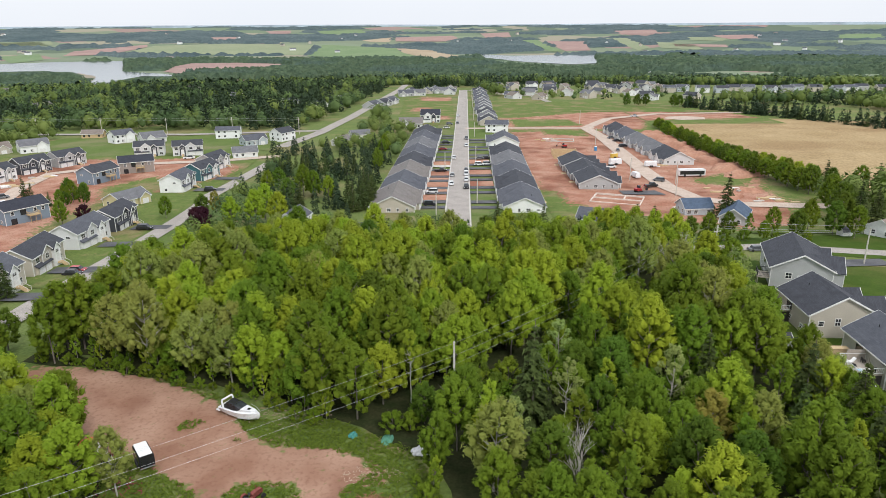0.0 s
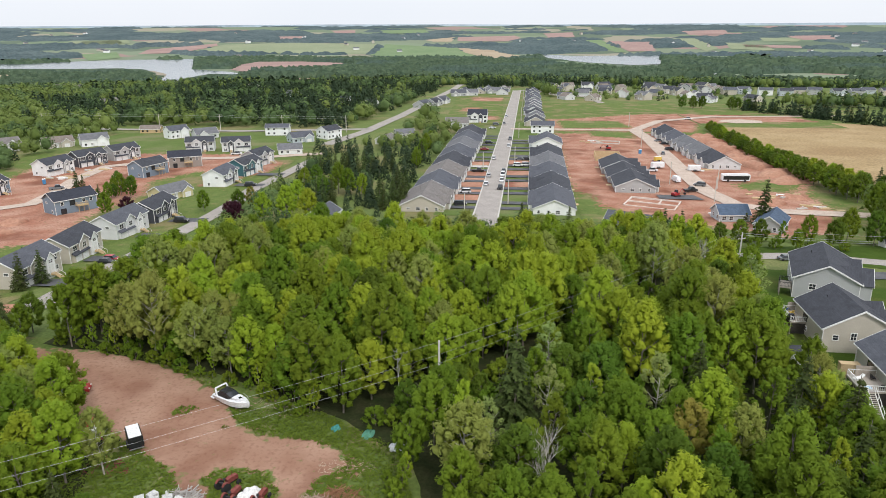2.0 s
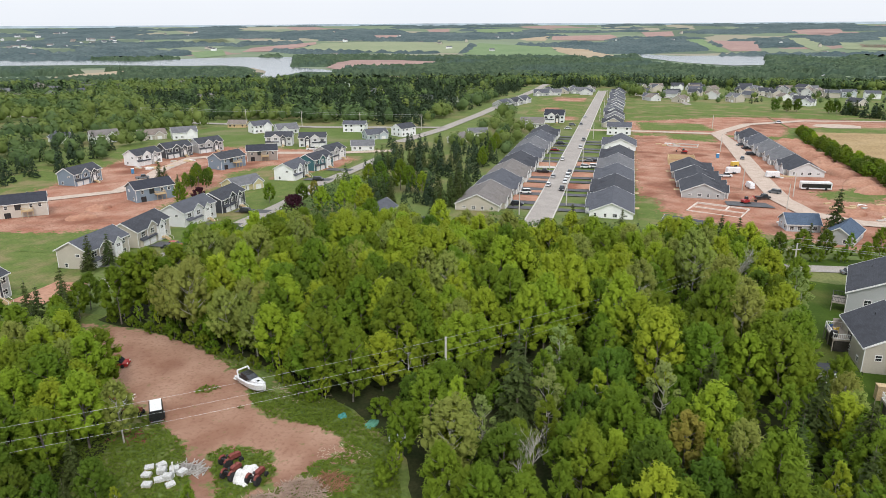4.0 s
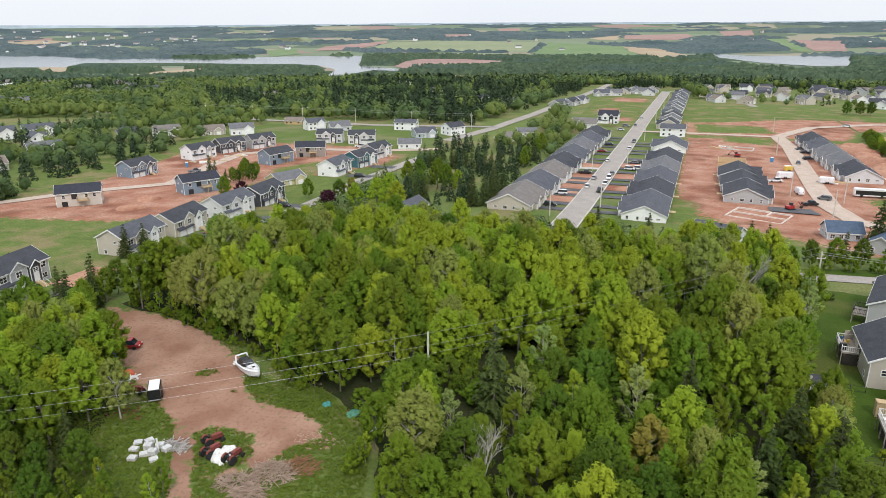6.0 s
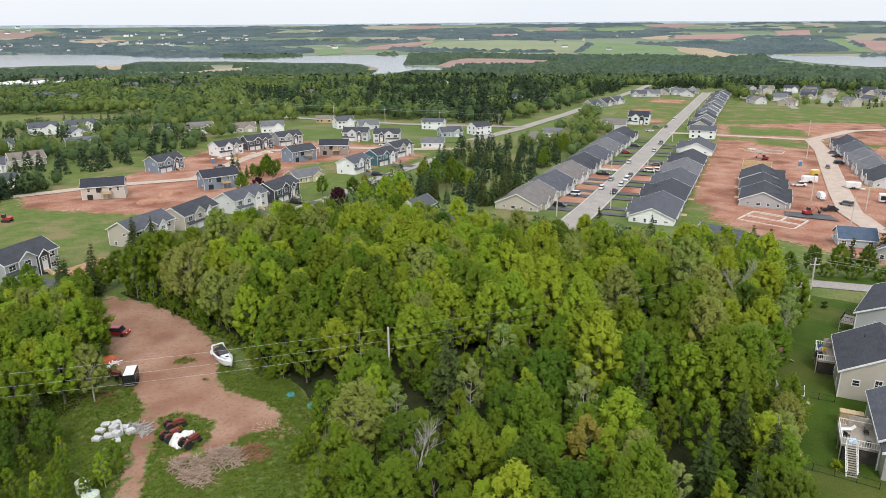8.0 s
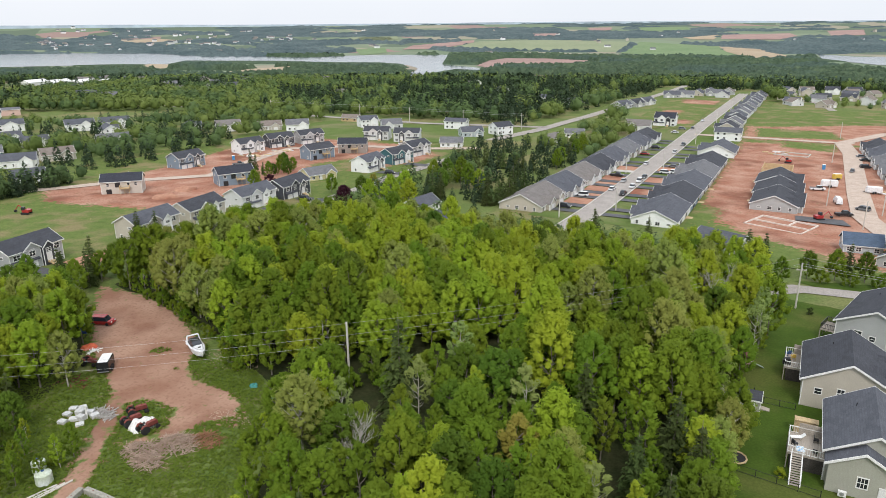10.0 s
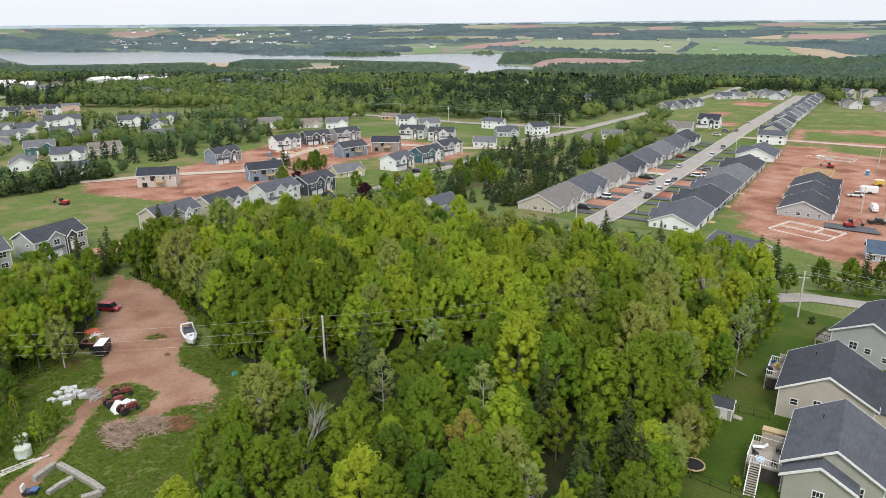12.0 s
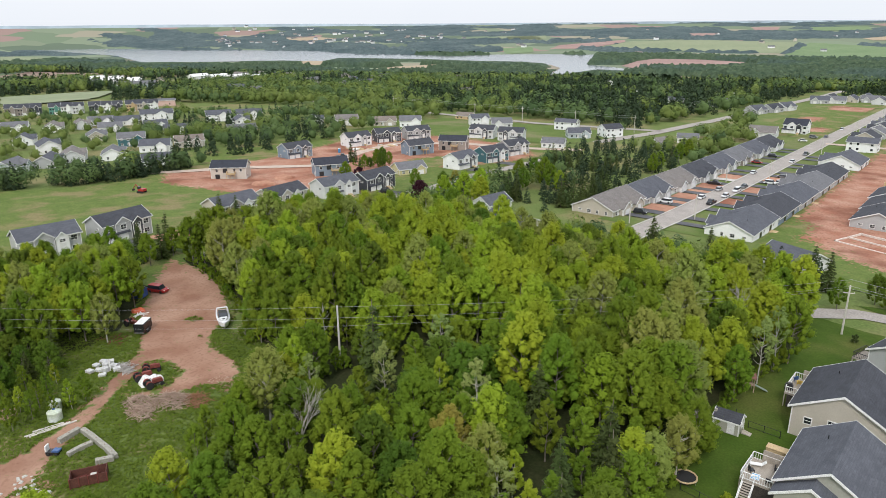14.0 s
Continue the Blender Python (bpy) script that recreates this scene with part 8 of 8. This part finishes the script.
part("door", Shape().box(1.6, 1.65, -0.6, 0.6, 0.1, 1.9), M_GDOOR, barn)
# lower south wing of the sage house
part("south_wing", Shape().prism([(-2.4, -0.6), (5.1, -0.6), (5.1, 4.3), (1.35, 6.4), (-2.4, 4.3)], -8.7, -6.0), WALLS["sage"], r3)
part("south_wing_roof", Shape().prism([(-2.9, 4.02), (1.35, 6.4), (5.6, 4.02), (5.6, 4.22), (1.35, 6.6), (-2.9, 4.22)], -9.1, -5.0), ROOFS["slate"], r3)
part("south_wing_trim", Shape().prism([(-2.95, 3.9), (1.35, 6.28), (5.65, 3.9), (5.65, 4.26), (1.35, 6.64), (-2.95, 4.26)], -9.17, -9.08), M_WHITE, r3, "white rake boards")
window(r3, pose(-8.72, 1.2, 1.6, 0, 0, -90), 1.1, 1.4, 2)
door(r3, pose(-8.72, -1.2, 0.1, 0, 0, -90), 1.0, 2.05)

# ---- single trees that stand out ----
random.seed(21)
for kind, x, y, sc, tl in (("pale", 18.1, 99.2, 1.0, 1), ("pale", 32.8, 88.8, 1.05, 1), ("pale", 9.4, 78.5, 0.85, 1), ("pale", 17, 86.5, 0.95, 1),
                           ("olive", -46.6, 112, 1.0, 1), ("olive", -58, 110, 1.0, 1), ("olive", -10.7, 128, 1.1, 1), ("olive", -25.2, 128.4, 1.1, 1), ("olive", 0.3, 107, 0.95, 1), ("olive", -35, 106, 1.0, 1),
                           ("bare", 15.9, 70.8, 1.1, 1), ("rust", 34.7, 79.2, 1.1, 1), ("spruce", 52.1, 88.9, 1.05, 1), ("spruce", 49, 83, 0.8, 1), ("spruce", 56.5, 82, 1.1, 1), ("dark", 57.5, 76, 0.95, 1), ("green", 58.5, 70, 0.95, 1), ("youngdark", 58, 88, 1.0, 1), ("spruce", 54, 74, 0.95, 1), ("olive", 58.5, 97, 0.75, 1), ("green", 59, 102, 0.8, 1), ("spruce", 16.5, 58.7, 0.65, 1), ("bare", 52, 150, 1.3, 1),
                           ("green", 62.2, 141.5, 0.9, 1.1), ("purple", -73.8, 203.6, 0.95, 1), ("purple", -78, 210, 0.8, 1), ("purple", -117.1, 216.5, 0.8, 1), ("green", -124.6, 217, 0.75, 0.9), ("green", -68.5, 262, 0.85, 0.9),
                           ("lime", -60, 211, 1.1, 0.9), ("lime", -52.5, 211, 1.0, 0.9), ("lime", -66.5, 209, 1.0, 0.85), ("lime", -59, 220, 1.05, 0.95), ("dark", -57, 247, 0.8, 1), ("green", -53.5, 257, 1.05, 0.95), ("green", -48.5, 254, 0.9, 0.95), ("lime", -43, 250, 0.8, 0.95), ("dark", -66, 270, 0.8, 1), ("rust", -79, 232, 0.9, 0.9), ("dark", -83, 229, 0.7, 0.9), ("green", -93.6, 224.5, 0.7, 0.9), ("spruce", -99, 137.5, 0.75, 1), ("spruce", -97, 142.5, 0.7, 1), ("spruce", -78.3, 106, 0.75, 1), ("spruce", -80, 101, 0.8, 1), ("spruce", -82, 110, 0.85, 1), ("dark", -79.5, 114, 0.7, 1), ("spruce", -85, 104, 0.75, 1), ("green", -78, 109, 0.62, 1), ("green", -86, 97, 0.75, 1), ("dark", -84, 92, 0.75, 1),
                           ("green", -75, 101, 0.7, 1), ("spruce", -157.2, 252, 0.8, 1), ("spruce", 91.7, 218.5, 1.2, 1), ("dark", 114, 194, 0.9, 1), ("green", 108, 197, 0.85, 1), ("dark", 121, 203, 1.0, 1), ("green", 90.2, 186.5, 0.5, 1),
                           ("dark", 70, 188, 0.62, 1), ("green", 76, 190, 0.7, 0.9), ("dark", 82.5, 192, 0.66, 1), ("youngdark", 87, 190, 0.8, 1), ("green", 96, 193.5, 0.7, 1), ("dark", 102, 192, 0.72, 1), ("spruce", 79, 196, 0.7, 1), ("green", 118, 190, 0.8, 1), ("shrub", 73, 185.5, 1.3, 1), ("shrub", 79, 186.5, 1.4, 1), ("shrub", 85, 187.5, 1.3, 1), ("shrub", 98, 186.5, 1.0, 1), ("shrub", 103, 187, 1.1, 1), ("shrub", 94, 187, 1.0, 1), ("spruce", 30, 200, 0.7, 1), ("spruce", 16, 196, 0.85, 1), ("spruce", 56, 194, 0.8, 1), ("spruce", 60, 190, 0.8, 1),
                           ("green", 64, 178, 0.6, 1), ("dark", -132, 246, 0.7, 1), ("green", -138, 250, 0.7, 1), ("dark", -146, 262, 0.65, 1), ("olive", 55.5, 113, 0.5, 0.8), ("green", 58.5, 122, 0.75, 1), ("olive", 57.5, 91, 0.8, 1), ("green", 57, 84, 0.85, 1), ("bare", 57.5, 108.5, 0.7, 0.8), ("olive", -41, 72.5, 0.8, 1)):
    plant(kind, x, y, sc, tl)
for i in range(22):
    plant("shrub", 58.3 + random.uniform(-0.8, 1.0) + (2.0 if 130 < 64 + 3.8 * i < 150 else 0), 64 + 3.8 * i, random.uniform(0.6, 1.2))
for x, y in ((60, 130), (61, 136.5)):
    plant("pale", x, y, 0.95)
for i in range(16):
    plant(random.choice(("youngdark", "dark", "green", "spruce", "shrub")), -143 + random.uniform(-13, 11), 252 + random.uniform(-11, 12), random.uniform(0.4, 0.65))
for i in range(30):
    u = i / 29
    x, y = 139 - 6 * math.sin(3.1 * u), 262 + 195 * (1 - u)
    plant(random.choice(("green", "dark", "green")), x + random.uniform(-2, 2), y, 0.62 + 0.42 * u, 0.72)
    plant(random.choice(("green", "dark", "lime")), x + random.uniform(2, 5), y + 3, 0.6 + 0.5 * u, 0.78)
for x, y in ((143, 262), (138, 255), (148, 258), (156, 254), (161, 250), (150, 266), (168, 256), (130, 226), (138, 222), (148, 226), (127, 214), (136, 210)):
    plant(random.choice(("spruce", "dark", "spruce", "green")), x, y, random.uniform(0.85, 1.15))
# conifer hedge between the close and the terrace, and trees behind the terrace
for i in range(13):
    plant("spruce", -79 + 3.3 * i + random.uniform(-0.8, 0.8), 303 + random.uniform(-3, 3), random.uniform(0.72, 0.92), 0.95)
for x, y in ((-31, 230), (-27.5, 233), (-25.5, 237), (-30, 243), (-27, 247), (-30, 252), (-27, 259), (-31, 262), (-49, 229), (-52, 228), (-55, 230), (-34, 238)):
    plant("spruce", x, y, random.uniform(0.75, 0.98))
for x, y in ((-30, 311), (-31, 322), (-30, 333), (-31, 346), (-30, 358), (-30, 370), (-31, 384), (-30, 397)):
    plant(random.choice(("green", "young", "olive", "spruce")), x, y, random.uniform(0.6, 0.85))
# thicket along the wood's edge beside the yard
EDGE = ((-0.5, 70), (-5, 78.5), (-11.5, 84.8), (-18.5, 89), (-25, 94), (-36, 99.5), (-47, 103.8), (-60, 107.6), (-72, 109.5))
for (ax, ay), (bx, by) in zip(EDGE, EDGE[1:]):
    n = int(math.hypot(bx - ax, by - ay) / 2.1)
    for i in range(n):
        u = (i + random.uniform(0, 1)) / n
        x, y = ax + (bx - ax) * u, ay + (by - ay) * u
        if min(math.hypot(x - a, y - b) for a, b in HEAPS) < 4.2:
            continue
        plant(random.choice(("youngdark", "young", "youngdark", "green")), x + random.uniform(0, 1.8), y + random.uniform(0.3, 1.8), random.uniform(0.36, 0.55))
        plant("shrub", x + random.uniform(-1.2, 0.6), y + random.uniform(-1.6, 0), random.uniform(0.5, 1.0))
for i in range(12):
    u = i / 11
    plant("spruce", 205 + 75 * u + random.uniform(-4, 4), 590 - 150 * u + random.uniform(-5, 5), random.uniform(0.7, 1.05))
for x, y in ((156, 596), (164, 594), (172, 597), (192, 586), (198, 588), (205, 584)):
    plant("dark", x, y, random.uniform(0.9, 1.15), 0.9)

# ---- grass tufts and weeds round the yard ----
rng3 = np.random.default_rng(5)
cand = rng3.uniform((-66, 40), (8, 90), (34000, 2))
ok = inside(cand[:, 0], cand[:, 1], [(-64, 56), (-47, 74), (-38, 80), (-30, 72), (-14, 84), (-4, 72), (1, 60), (10, 48), (10, 36), (-70, 36)]) | inside(cand[:, 0], cand[:, 1], [(-31, 94), (-30, 86), (-17, 82), (-4, 70), (0, 60), (4, 60), (-4, 82), (-18, 91)])
dense = np.array([noise.noise(Vector((x * 0.25, y * 0.25, 0.7))) for x, y in cand])
yard_in = inside(cand[:, 0], cand[:, 1], YARD)
isl = inside(cand[:, 0], cand[:, 1], ISLAND)
ok = (ok & ~yard_in & (dense > -0.75)) | isl | (yard_in & (dense > 0.62))
edge = rng3.uniform((-62, 78), (-4, 108), (9000, 2))
near_yard = np.zeros(len(edge), bool)
for dx, dy in ((2, 0), (-2, 0), (0, 2), (0, -2)):
    near_yard |= inside(edge[:, 0] + dx, edge[:, 1] + dy, YARD)
near_yard &= ~inside(edge[:, 0], edge[:, 1], YARD)
pts = np.concatenate([cand[ok], edge[near_yard]])
base = np.concatenate([pts, np.full((len(pts), 1), 0.18)], 1)
base = np.repeat(base, 3, 0) + rng3.normal(0, 0.16, (len(pts) * 3, 3)) * np.array([1, 1, 0.25])
v, f = quads(base, np.tile(np.array([0, 0, 1.2]), (len(base), 1)), 0.17, rng3)
L_GRASS = leaves("grass_blades", (0.085, 0.155, 0.018), (0.15, 0.225, 0.036), 0.1, 0.4)
tagged(new("grass_tufts", mesh_np("grass_tufts", v, f, L_GRASS)), "ragged tufts of grass and weeds", "grass", kind="stuff")

for i, (x, y) in enumerate(((69.2, 102.8), (66.6, 100.9), (69.0, 99.6))):
    ch = thing("patio_chair", x, y, 2.52, 40 * i, "dark woven patio chair on the deck", "chair", "patio chairs")
    part("seat", Shape().box(-0.3, 0.3, -0.3, 0.3, 0.3, 0.42), M_BLACK, ch)
    part("backrest", Shape().box(-0.32, -0.25, -0.3, 0.3, 0.42, 0.9), M_BLACK, ch)
    for sx in (-0.26, 0.26):
        for sy in (-0.26, 0.26):
            part("leg", shared(("chair_leg", 1), lambda: Shape().box(-0.03, 0.03, -0.03, 0.03, 0, 0.3), M_BLACK), None, ch, "", pose(sx, sy, 0))
